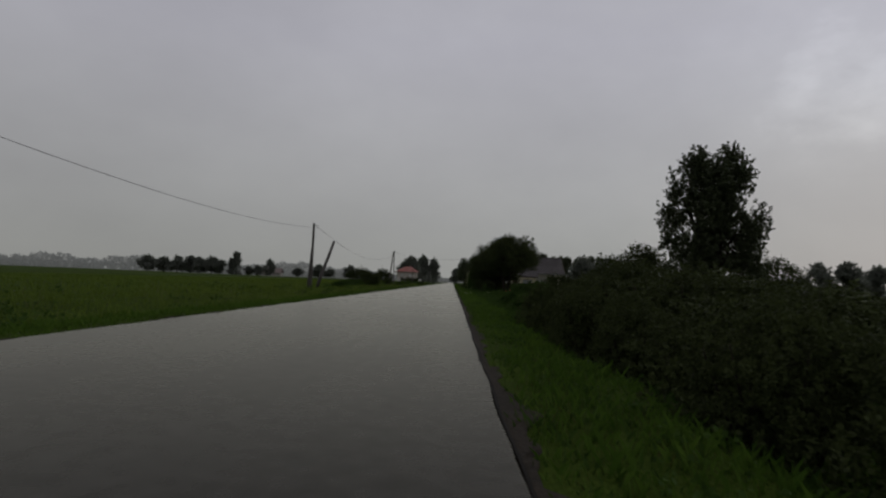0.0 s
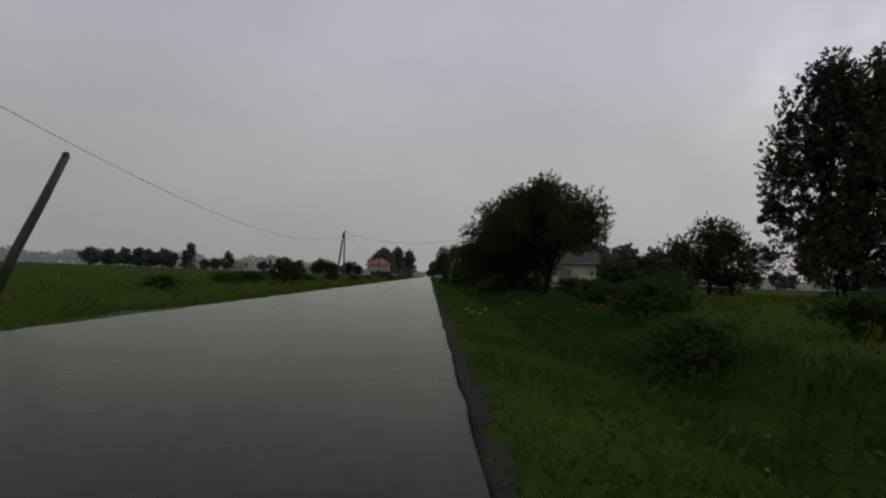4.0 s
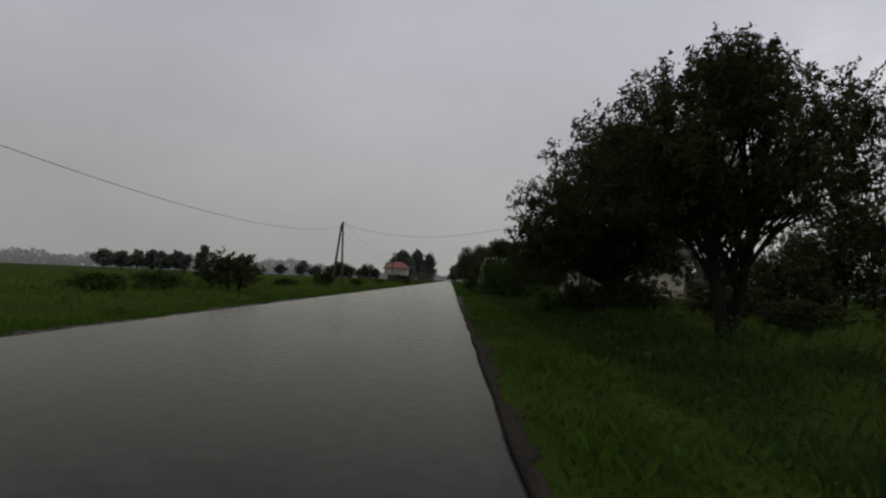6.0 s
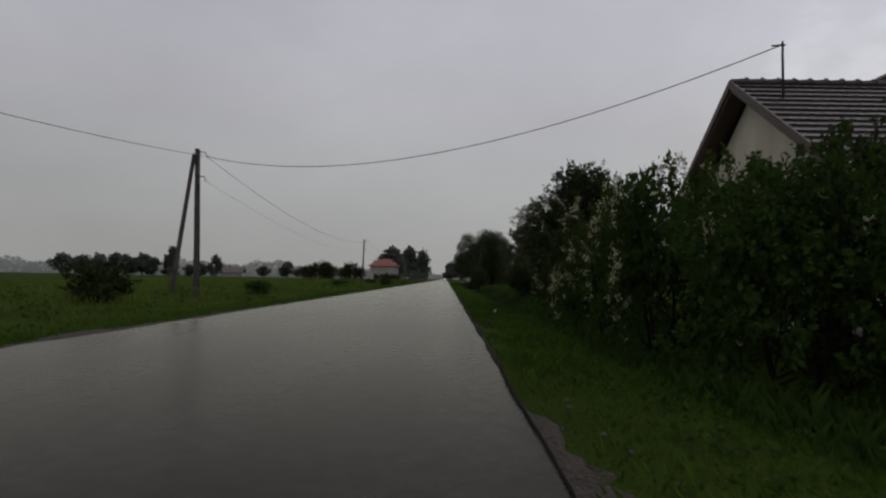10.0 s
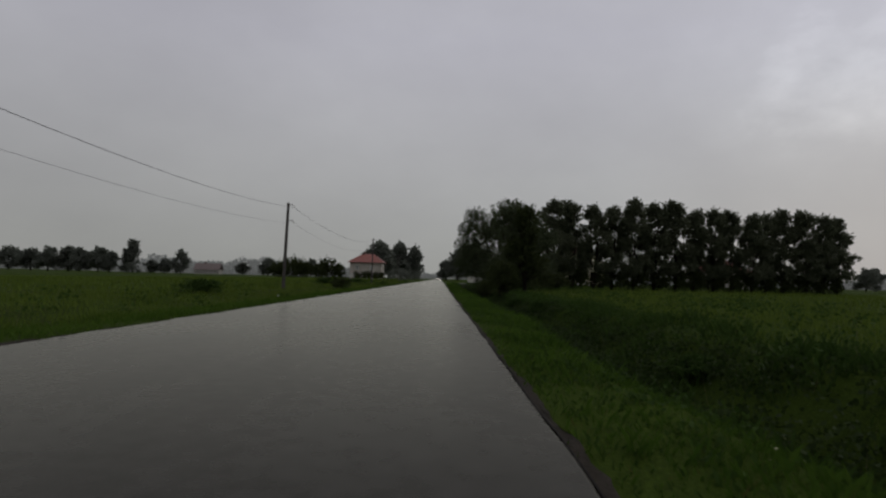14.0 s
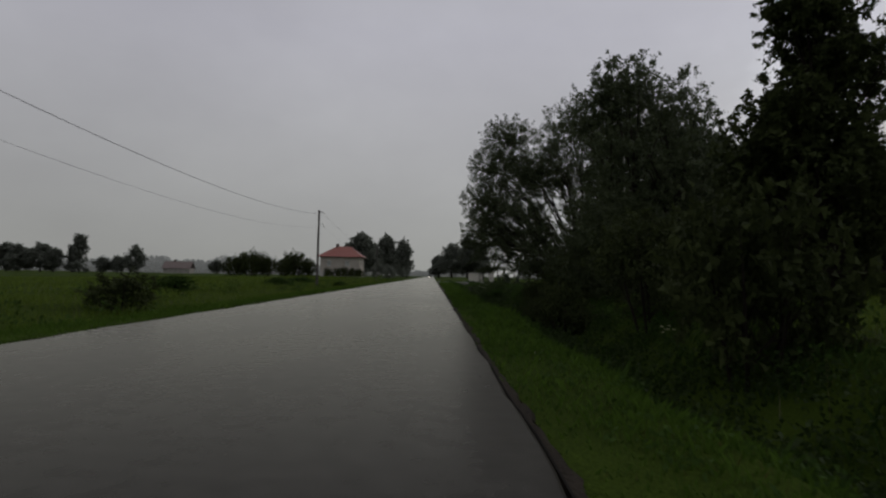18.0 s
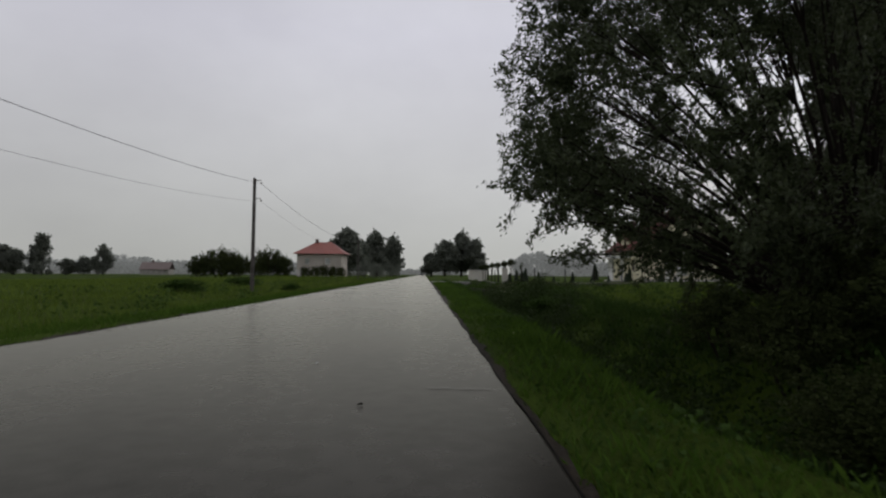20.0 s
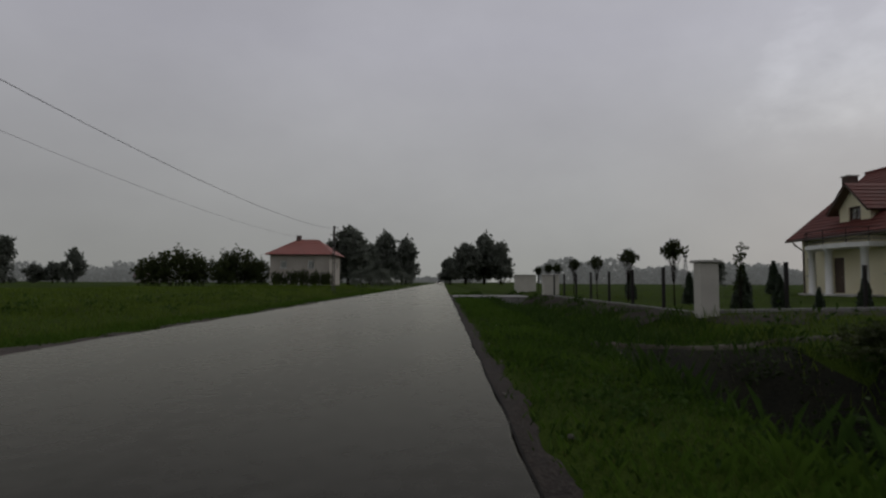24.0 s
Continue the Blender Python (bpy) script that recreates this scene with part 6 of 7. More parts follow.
for x, yy, h, r in ((5.2, 215.5, 0.7, 1.2), (6.0, 217.6, 0.6, 1.3), (7.7, 217.2, 0.5, 1.4), (6.4, 219.2, 0.55, 1.2), (8.6, 219.2, 0.5, 1.4), (9.6, 216.5, 0.4, 1.5), (10.6, 220.0, 0.45, 1.5), (12.6, 218.5, 0.45, 1.7)):
    shrub("c", x, yy, h, r, "dark sodden weed thicket on the ditch slope", "ditch weeds")
for x, yy, h, r in ((-11.0, 82, 2.0, 2.3), (-12.8, 78.5, 1.0, 1.9), (-13.4, 74.5, 0.85, 1.7), (-11.4, 106, 1.4, 1.4), (-9.2, 176, 1.2, 1.3), (-11.5, 61, 0.7, 1.2), (-12.8, 98, 0.8, 1.4), (-10.6, 120, 0.9, 1.2), (-13, 188, 0.9, 1.6), (-12, 152, 0.8, 1.6), (-14, 222, 0.75, 2.0), (-12.5, 207, 0.8, 1.6), (-9.2, 216.5, 0.6, 0.9)):
    shrub("b" if h > 1.1 else "a", x, yy, h, r, "dark bush in the tall roadside grass", "meadow bushes")
for x, yy, h, r in ((-50.7, 323, 7.4, 6.3), (-55.0, 322, 5.8, 4.4), (-46.6, 324, 6.0, 4.2), (-37.7, 320, 7.2, 5.2), (-41.0, 322, 5.4, 3.4), (-34.4, 321, 5.4, 3.2)):
    shrub("b", x, yy, h, r, "large rounded bush beyond the meadow", "far bushes")
for x, yy, h, r in ((-25.6, 303, 2.6, 1.6), (-23.6, 303.2, 2.8, 1.6), (-21.7, 303.2, 3.0, 1.6), (-19.8, 303.4, 2.8, 1.6), (-18.2, 303.5, 2.6, 1.5), (-16, 330, 4.5, 3), (-14, 345, 4, 3), (-15, 365, 5, 3.4), (-13, 390, 4.5, 3.4), (-12, 415, 4.5, 3.4)):
    shrub("b" if yy < 310 else "d", x, yy, h, r, "clipped dark hedge shrub by the far house", "far hedge")

for i in range(8):
    shrub("a", 57.6 + 0.4 * (i % 3), 251 + 2.4 * i, 0.95 + 0.15 * (i % 2), 1.5, "low green garden bush before the garage", "garage bushes")

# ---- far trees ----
far_round = [tree_meshes(80 + i, 10.0, 4.6, 0.3, 4000, 0.62, HAZE_LEAF, 22, 0.25, slim=0.8) for i in range(3)]
far_column = tree_meshes(85, 10.0, 2.8, 0.2, 3500, 0.55, HAZE_LEAF, 20, 0.25, profile=lambda h: 1.0 - 0.75 * h ** 1.3)
far_broad = [tree_meshes(90 + i, 10.0, 4.3, 0.9, 8500, 0.5, HAZE_LEAF, 26, 0.3, slim=0.8, lump=0.36) for i in range(2)]


def far_tree(mesh, x, y, h, wide=1.0, label="grey-green tree at the meadow's far edge, haze in its colour", group="far trees"):
    s = h / 10.0
    t = thing("tree", label, "tree", pose(x, y, ground_at(x, y), 0, 0, (x * 13 + y * 7) % 360) @ Matrix.Diagonal((s * wide, s * wide, s, 1)), group)
    part("trunk", mesh[0], None, t)
    part("crown", mesh[1], None, t)
    return t


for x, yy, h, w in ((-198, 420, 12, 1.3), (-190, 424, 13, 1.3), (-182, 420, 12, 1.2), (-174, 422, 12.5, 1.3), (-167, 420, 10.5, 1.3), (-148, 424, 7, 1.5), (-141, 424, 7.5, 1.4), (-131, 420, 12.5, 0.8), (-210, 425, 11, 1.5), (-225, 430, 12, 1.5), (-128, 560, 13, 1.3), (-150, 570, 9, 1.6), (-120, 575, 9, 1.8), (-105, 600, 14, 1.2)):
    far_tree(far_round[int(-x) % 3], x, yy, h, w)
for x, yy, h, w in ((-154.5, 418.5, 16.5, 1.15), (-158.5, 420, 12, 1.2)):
    far_tree(far_column, x, yy, h, w, "pointed tree at the meadow's far edge, haze in its colour")
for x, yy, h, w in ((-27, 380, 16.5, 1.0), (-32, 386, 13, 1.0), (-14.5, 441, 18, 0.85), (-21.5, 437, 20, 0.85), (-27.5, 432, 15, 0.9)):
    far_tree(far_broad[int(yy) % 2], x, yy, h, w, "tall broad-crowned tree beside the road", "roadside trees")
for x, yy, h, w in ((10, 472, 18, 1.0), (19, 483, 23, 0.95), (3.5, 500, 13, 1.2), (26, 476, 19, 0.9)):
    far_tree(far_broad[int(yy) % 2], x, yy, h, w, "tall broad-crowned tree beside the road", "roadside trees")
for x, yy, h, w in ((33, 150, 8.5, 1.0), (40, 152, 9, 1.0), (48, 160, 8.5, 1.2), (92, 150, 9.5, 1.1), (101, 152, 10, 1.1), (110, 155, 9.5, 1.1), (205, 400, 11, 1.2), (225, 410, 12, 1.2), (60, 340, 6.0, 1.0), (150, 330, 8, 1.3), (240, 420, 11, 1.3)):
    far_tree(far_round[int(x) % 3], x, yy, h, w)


def far_woods(name, x0, x1, y0, h, seed, n):
    rg = np.random.default_rng(seed)
    x = rg.uniform(x0, x1, n)
    top = h * (0.72 + 0.16 * np.sin(x * 0.05 + seed) + 0.10 * np.sin(x * 0.17 + 2 * seed) + 0.06 * np.sin(x * 0.43))
    p = np.stack([x, y0 + rg.uniform(0, 25, n), top * rg.random(n)], 1)
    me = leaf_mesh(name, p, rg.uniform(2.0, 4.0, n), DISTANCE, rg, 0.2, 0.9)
    return tagged(new(name, me), "line of distant woods, rain haze put into its colour and glow", "woods", kind="stuff")


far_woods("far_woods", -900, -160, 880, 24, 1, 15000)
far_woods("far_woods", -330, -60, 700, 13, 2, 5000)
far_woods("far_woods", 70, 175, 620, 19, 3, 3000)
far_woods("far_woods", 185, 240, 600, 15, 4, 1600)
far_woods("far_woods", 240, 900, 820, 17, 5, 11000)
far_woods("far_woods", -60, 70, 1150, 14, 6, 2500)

# ---- garden of the villa ----
def post_line(a, b, step):
    a, b = Vector(a), Vector(b)
    n = int((b - a).length / step)
    return [a.lerp(b, i / n) for i in range(n + 1)]


PILLAR = "square cream-rendered gate pillar with a flat cap"
for x, yy, w, d, z1 in ((6.68, 226.0, 0.22, 0.22, 1.5), (7.1, 249.6, 0.5, 0.3, 1.45), (7.2, 262.2, 0.9, 0.3, 1.6)):
    g = ground_at(x, yy)
    t = thing("gate_pillar", PILLAR if w < 0.6 else "broad cream-rendered gate wall with a flat cap", "pillar", group="gate pillars")
    part("shaft", Shape().box(x - w, x + w, yy - d, yy + d, g - 0.2, z1, 0.012), WALLING, t)
    part("cap", Shape().box(x - w - 0.07, x + w + 0.07, yy - d - 0.07, yy + d + 0.07, z1 + 0.002, z1 + 0.07, 0.015), CONCRETE, t, "grey concrete cap")

fence = thing("garden_fence", "unfinished garden fence of dark steel posts on a concrete kerb", "fence")
post_shape = Shape().box(-0.045, 0.045, -0.045, 0.045, -0.2, 1.3, 0.006).mesh("post", DARK_STEEL)
for p in post_line((7.0, 229.7, 0), (7.0, 247.8, 0), 2.6) + post_line((9.5, 227.4, 0), (33.0, 236.2, 0), 2.9):
    ob = part("post", post_shape, None, fence)
    ob.matrix_basis = pose(p.x, p.y, ground_at(p.x, p.y))
    part("post_cap", Shape().box(p.x - 0.05, p.x + 0.05, p.y - 0.05, p.y + 0.05, ground_at(p.x, p.y) + 1.3, ground_at(p.x, p.y) + 1.325, 0.005), DARK_STEEL, ob).matrix_basis = ob.matrix_basis.inverted()
for a, b in zip(*(lambda q: (q, q[1:]))([(7.0, 226.4), (7.0, 249.2)])):
    part("kerb", Shape().box(6.95, 7.05, a[1], b[1], ground_at(7, 238) - 0.2, ground_at(7, 238) + 0.07, 0.01), WET_CONCRETE, fence, "pale concrete kerb board")
turn = math.degrees(math.atan2(8.8, 23.5))
part("kerb", Shape().box(0, 25.5, -0.05, 0.05, -0.3, 0.07, 0.01, pose(7.2, 226.5, ground_at(9, 227) + 0.02, 0, 0, turn)), WET_CONCRETE, fence, "pale concrete kerb board")

ball = tree_meshes(101, 2.2, 0.52, 1.5, 3600, 0.07, LEAF, 20, 0.03, fill=0.4, squash=0.75, droop=0.0, lump=0.42, spray=0.04)
for yy in (231.4, 236.4, 241.5, 246.8, 252.0, 255.5, 260.0):
    plant_tree("standard_tree", "small ball-headed standard tree staked in the garden", "tree", ball, stand(8.0, yy, yy * 40, 0.95 + 0.1 * ((yy * 7) % 1)), "ball-headed trees")

rg = np.random.default_rng(12)
n = 2600
hh = rg.random(n)
aa = rg.uniform(0, 2 * np.pi, n)
bulge = 0.42 * (1 - hh) ** 0.65 * (0.8 + 0.2 * np.sin(3 * aa + 9 * hh)) * rg.uniform(0.6, 1, n)
cone = np.stack([np.cos(aa) * bulge, np.sin(aa) * bulge, 0.03 + hh * 1.45], 1)
thuja_crown = leaf_mesh("crown", cone, rg.uniform(0.07, 0.14, n), THUJA_LEAF, rg, -0.9, 0.5)
thuja_trunk = Shape().tube([(0, 0, -0.1), (0, 0, 0.7), (0, 0, 1.35)], [0.035, 0.025, 0.008], 6).mesh("trunk", BARK)
for i, p in enumerate(post_line((11.6, 229.3, 0), (32.5, 237.0, 0), 1.9)):
    s = (0.45, 0.7, 0.36, 0.5, 0.62, 0.33, 0.42)[i % 7]
    plant_tree("thuja", "small cone-shaped dark thuja in a garden row", "thuja", (thuja_trunk, thuja_crown), stand(p.x, p.y, i * 50, 0.01 + s), "thuja row")
for x, yy, s in ((24.6, 236.9, 1.05), (22.3, 240.0, 1.0), (21.0, 248.5, 1.4), (32.6, 236.8, 0.95), (8.9, 228.6, 0.9), (10.1, 228.8, 0.7), (9.4, 233.5, 0.8), (9.0, 239, 0.7), (10.5, 244, 0.9)):
    plant_tree("thuja", "dark cone-shaped thuja planted beside the villa", "thuja", (thuja_trunk, thuja_crown), stand(x, yy, x * 30, s), "garden thujas")

sapling = tree_meshes(103, 1.9, 0.3, 0.35, 900, 0.06, LEAF, 14, 0.018, profile=lambda h: 1.0 - 0.7 * h, droop=0.2, lump=0.4, spray=0.05, tuft=10)
plant_tree("sapling", "thin young sapling planted inside the garden fence", "tree", sapling, stand(8.35, 227.6))

# bare bank between ditch and fence
by = np.arange(226.6, 249.4, 0.3)
rg = np.random.default_rng(44)
lo = 5.2 + 0.35 * np.sin(by * 0.8) + 0.2 * np.sin(by * 2.3) + rg.normal(0, 0.06, len(by))
hi = 6.94 + 0 * by
Q = np.stack([np.stack([lo + (hi - lo) * f, by, ground_z(lo + (hi - lo) * f, by) + (0.025 if 0 < f < 1 else -0.03) + rg.normal(0, 0.008, len(by))], 1) for f in np.linspace(0, 1, 9)], 1)
n, c = Q.shape[:2]
k = (np.arange(n - 1)[:, None] * c + np.arange(c - 1)[None]).ravel()
me = quick_mesh("earth_bank", Q.reshape(-1, 3), np.stack([k, k + 1, k + c + 1, k + c], 1), BARE)
me.shade_smooth()
tagged(new("earth_bank", me), "bare dark earth bank between ditch and fence", "bank", kind="structure")

by = np.linspace(0, 1, 90)
ax, ay = 6.2 + 25 * by, 226.0 + 9.4 * by
Q = np.stack([np.stack([ax + 0.35 * f, ay - f * (2.0 + 0.4 * np.sin(by * 31)), ground_z(ax + 0.35 * f, ay - f * 2.0) + (0.025 if 0 < f < 1 else -0.03) + rg.normal(0, 0.008, len(by))], 1) for f in np.linspace(1, 0, 6)], 1)
n, c = Q.shape[:2]
k = (np.arange(n - 1)[:, None] * c + np.arange(c - 1)[None]).ravel()
me = quick_mesh("earth_bank", Q.reshape(-1, 3), np.stack([k + c, k + c + 1, k + 1, k], 1), BARE)
me.shade_smooth()
tagged(new("earth_bank", me), "bare dark earth strip before the front fence", "bank", kind="structure")

by = np.linspace(0, 1, 50)
ax, ay = 2.6 + 5.0 * by, 221.2 + 0.5 * by + 0.08 * np.sin(by * 23)
wd = 0.15 * np.sin(np.pi * np.clip(by, 0.04, 0.96)) ** 0.4 * np.clip(0.8 + 0.4 * np.sin(by * 37) + 0.4 * np.sin(by * 15 + 1), 0.08, 1.4)
Q = np.stack([np.stack([ax, ay + wd * f, ground_z(ax, ay + wd * f) + (0.07 if abs(f) < 1 else -0.03) + rg.normal(0, 0.012, len(by))], 1) for f in (-1, -0.5, 0, 0.5, 1)], 1)
n, c = Q.shape[:2]
k = (np.arange(n - 1)[:, None] * c + np.arange(c - 1)[None]).ravel()
me = quick_mesh("earth_bank", Q.reshape(-1, 3), np.stack([k + c, k + c + 1, k + 1, k], 1), CLAY)
me.shade_smooth()
tagged(new("earth_bank", me), "pale washed-out earth edge across the ditch", "bank", kind="structure")

# driveway slab with a culvert
t = thing("culvert_bridge", "concrete driveway slab over a ditch culvert", "culvert")
part("slab", Shape().box(0.8, 7.0, 250.3, 255.2, -0.12, 0.05, 0.02), WET_CONCRETE, t)
s = Shape()
for a in range(24):
    t0, t1 = 2 * math.pi * a / 24, 2 * math.pi * (a + 1) / 24
    v = [(4.3 + r * math.cos(q), yy, -0.55 + r * math.sin(q)) for q in (t0, t1) for r in (0.26, 0.34) for yy in (250.0, 255.5)]
    s.add(v, [(0, 1, 5, 4), (2, 6, 7, 3), (0, 4, 6, 2), (1, 3, 7, 5)])
part("pipe", s, WET_CONCRETE, t, "dark concrete culvert pipe")
s = Shape()
for z in range(5):
    for xx in range(7):
        x0 = 2.6 + xx * 0.5 + (0.25 if z % 2 else 0)
        if not (abs(x0 + 0.24 - 4.3) < 0.5 and z < 3):
            s.box(x0, x0 + 0.48, 250.05, 250.28, -0.9 + z * 0.155, -0.9 + z * 0.155 + 0.148, 0.012)
part("headwall", s, WET_CONCRETE, t, "rough block headwall")

# steel lattice mast beyond the garden
t = thing("lattice_mast", "small steel lattice mast beyond the garden", "mast", pose(49, 330, 0.0))
for a in range(4):
    s = Shape()
    q = math.pi / 4 + a * math.pi / 2
    s.tube([(0.75 * math.cos(q), 0.75 * math.sin(q), 0), (0.18 * math.cos(q), 0.18 * math.sin(q), 6.2)], [0.06, 0.05], 5)
    part("leg", s, STEEL, t)
s = Shape()
for i in range(6):
    z, z2 = i * 1.0, i * 1.0 + 1.0
    for a in range(4):
        q, q2 = math.pi / 4 + a * math.pi / 2, math.pi / 4 + (a + 1) * math.pi / 2
        r0, r1 = 0.75 - 0.57 * z / 6.2, 0.75 - 0.57 * z2 / 6.2
        s.tube([(r0 * math.cos(q), r0 * math.sin(q), z), (r1 * math.cos(q2), r1 * math.sin(q2), z2)], [0.03, 0.03], 4)
part("bracing", s, STEEL, t)
part("head", Shape().box(-0.35, 0.35, -0.35, 0.35, 6.2, 6.6, 0.05), DARK_STEEL, t)

# far farm behind the meadow
t = thing("far_farm", "far farmhouse with a red roof, both greyed to imitate haze", "house", pose(-172, 560, 0.0))
part("wall", Shape().box(-9, 9, -4, 4, 0, 3.4), FAR_WALL, t)
s = Shape()
s.slab((-9.6, -4.7, 3.2), (9.6, -4.7, 3.2), (9.6, 0, 8.0), (-9.6, 0, 8.0), 0.2).slab((9.6, 4.7, 3.2), (-9.6, 4.7, 3.2), (-9.6, 0, 8.0), (9.6, 0, 8.0), 0.2)
part("roof", s, FAR_TILE, t)
part("chimney", Shape().box(-3, -2, -0.5, 0.5, 7.5, 9.2), BRICK, t)
for i in range(5):
    part("window", Shape().box(-7.6 + i * 3.4, -6.4 + i * 3.4, -4.06, -4.01, 1.2, 2.6), PANE, t)

# oncoming car far down the road
t = thing("car", "dark oncoming car far down the road with lit headlamps", "car", pose(-1.6, 480, 0.0))
s = Shape()
prof = [(-0.9, 0.3), (-0.9, 0.75), (-0.82, 0.9), (-0.68, 1.35), (-0.55, 1.45), (0.55, 1.45), (0.68, 1.35), (0.82, 0.9), (0.9, 0.75), (0.9, 0.3)]
for d0, d1 in ((0, 0.9), (0.9, 3.4), (3.4, 4.3)):
    v = [(x * (0.95 if d == 0 else 1), d, z if z < 0.8 or 0.9 <= d <= 3.4 else min(z, 0.85)) for d in (d0, d1) for x, z in prof]
    s.add(v, [(i, i + 1, i + 11, i + 10) for i in range(9)] + [(9, 0, 10, 19), tuple(range(9, -1, -1)), tuple(range(10, 20))])
part("body", s, CAR_PAINT, t)
part("windscreen", Shape().add([(-0.66, 0.85, 0.92), (0.66, 0.85, 0.92), (0.55, 1.0, 1.38), (-0.55, 1.0, 1.38)], [(0, 1, 2, 3)]), PANE, t)
for xx in (-0.62, 0.62):
    part("headlamp", Shape().tube([(xx, -0.06, 0.68), (xx, -0.02, 0.68)], [0.11, 0.12], 12), HEADLAMP, t, "lit headlamp")
for xx in (-0.8, 0.8):
    for d in (0.8, 3.4):
        wheel = part("wheel", Shape().tube([(xx - 0.1, d, 0.31), (xx + 0.1, d, 0.31)], [0.31, 0.31], 16), RUBBER, t)
        part("rim", Shape().tube([(xx - 0.11, d, 0.31), (xx + 0.11, d, 0.31)], [0.19, 0.19], 12), STEEL, wheel)

# ---- grass and weeds ----
def strip(name, label, x0, x1, y0, y1, density, h0, h1, w0, w1, mat, seed, clump=0.0, lean=0.35, skip=None):
    rg = np.random.default_rng(seed)
    n = int(abs(x1 - x0) * (y1 - y0) * density)
    x, yy = rg.uniform(x0, x1, n), rg.uniform(y0, y1, n)
    if clump:
        keep = (np.sin(x * 1.3 + seed) * np.sin(yy * 0.7 + 0.4 * x) + 0.5 * np.sin(yy * 2.3 - x) + rg.normal(0, 0.35, n)) > clump - 0.6
        x, yy = x[keep], yy[keep]
    if skip is not None:
        keep = ~skip(x, yy)
        x, yy = x[keep], yy[keep]
    tall = 0.75 + 0.35 * np.sin(x * 2.1 + yy * 0.6) * np.sin(yy * 1.1 - 0.8 * x)
    h = rg.uniform(h0, h1, len(x)) * tall
    w = rg.uniform(w0, w1, len(x))
    me = blades(name, x, yy, ground_z(x, yy) - 0.02, h, w, mat, rg, lean, mat not in (MEADOW, DRY, SEED))
    return tagged(new(name, me), label, "grass", kind="stuff")


def on_shoulder(x, yy):
    width = np.where((yy > 69) & (yy < 92), 0.45, np.where(yy > 196, 0.24, np.where(yy > 92, 0.1, 0.2))) + 0.05 * np.sin(yy * 0.9)
    width = width * (0.1 + 1.1 * np.abs(np.sin(x * 917.3 + yy * 311.7)))
    culvert_mouth = (yy > 246.5) & (yy < 250) & (x > 2.9) & (x < 5.6)
    slab_there = (yy > 249.8) & (yy < 255.5) & (x < 7.1)
    bank = (yy > 226.6) & (yy < 249.4) & (x > 5.3) & (x < 6.9) & (np.sin(x * 5 + yy * 3) < 0.75)
    front_line = 226.0 + (x - 6.2) * 0.376
    bank = bank | ((x > 6) & (yy < front_line) & (yy > front_line - 1.9) & (np.sin(x * 5 + yy * 3) < 0.75))
    clay = (yy > 221.0) & (yy < 221.7) & (x > 2.6) & (x < 7.2) & (np.sin(x * 5.1 + yy) < 0.5)
    bank = bank | clay
    return (x < right_edge(yy) + width) | slab_there | bank | culvert_mouth


strip("verge_grass", "short bright wet grass on the road verge", 0.5, 2.5, -4, 262, 330, 0.06, 0.19, 0.013, 0.024, VERGE, 1, 0.0, 0.5, lambda x, yy: on_shoulder(x, yy) | (0.5 + 0.5 * np.sin(x * 733.7 + yy * 211.3) > (x - 0.75) / 0.9 + 0.15))
strip("verge_grass", "shorter darker grass beside the asphalt", 0.5, 1.6, -4, 262, 170, 0.05, 0.14, 0.012, 0.022, WEED, 23, 0.0, 0.55, on_shoulder)
strip("dry_grass", "withered blades among the verge grass", 0.7, 2.2, -4, 262, 14, 0.06, 0.2, 0.008, 0.014, SEED, 24, 0.2, 0.6, on_shoulder)
strip("verge_grass", "longer wet grass tufts on the road verge", 1.0, 3.0, -4, 262, 90, 0.13, 0.32, 0.008, 0.016, VERGE, 2, 0.5, 0.5, lambda x, yy: on_shoulder(x, yy) | ((yy > 200) & (x > crest(yy) - 0.5)))
strip("verge_grass", "wet grass on the widening verge by the garden", 2.4, 6.2, 200, 250, 200, 0.08, 0.24, 0.013, 0.024, VERGE, 15, 0.0, 0.5, lambda x, yy: on_shoulder(x, yy) | ((x > crest(yy) + 0.1) & (yy < 222.8)))
strip("ditch_grass", "tall rank grass in the roadside ditch", 2.4, 6.2, -4, 262, 130, 0.2, 0.5, 0.010, 0.022, WEED, 3, 0.2, 0.4, lambda x, yy: on_shoulder(x, yy) | ((x > crest(yy) - 0.1) & (x < 5.9) & (yy > 205) & (yy < 220.8)) | ((yy > 118) & (x > crest(yy) + 0.4) & (x < crest(yy) + 2.3) & (np.sin(x * 531.1 + yy * 97.3) < 0.3)))
strip("meadow_grass", "green meadow grass beyond the ditch", 5.5, 18, -4, 226, 45, 0.2, 0.45, 0.02, 0.04, MEADOW, 4, 0.0, 0.4)
strip("meadow_grass", "green meadow grass beyond the ditch", 18, 60, 20, 226, 4.5, 0.3, 0.55, 0.05, 0.10, MEADOW, 5, 0.0, 0.4)
strip("verge_grass", "wet grass on the far road verge", -8.8, -5.95, -4, 300, 120, 0.08, 0.26, 0.010, 0.02, VERGE, 6, 0.0, 0.5, lambda x, yy: x > ROAD_L - np.where((yy > 45) & (yy < 130), 0.42, np.where(yy > 205, 0.5, 0.2)) * (0.3 + np.abs(np.sin(x * 917.3 + yy * 311.7))))
strip("meadow_grass", "tall meadow grass across the road", -16, -8, -4, 300, 60, 0.14, 0.36, 0.02, 0.04, MEADOW, 7, 0.0, 0.4)
strip("meadow_grass", "tall meadow grass across the road", -50, -16, 0, 310, 7, 0.22, 0.42, 0.05, 0.10, MEADOW, 9, 0.0, 0.4)
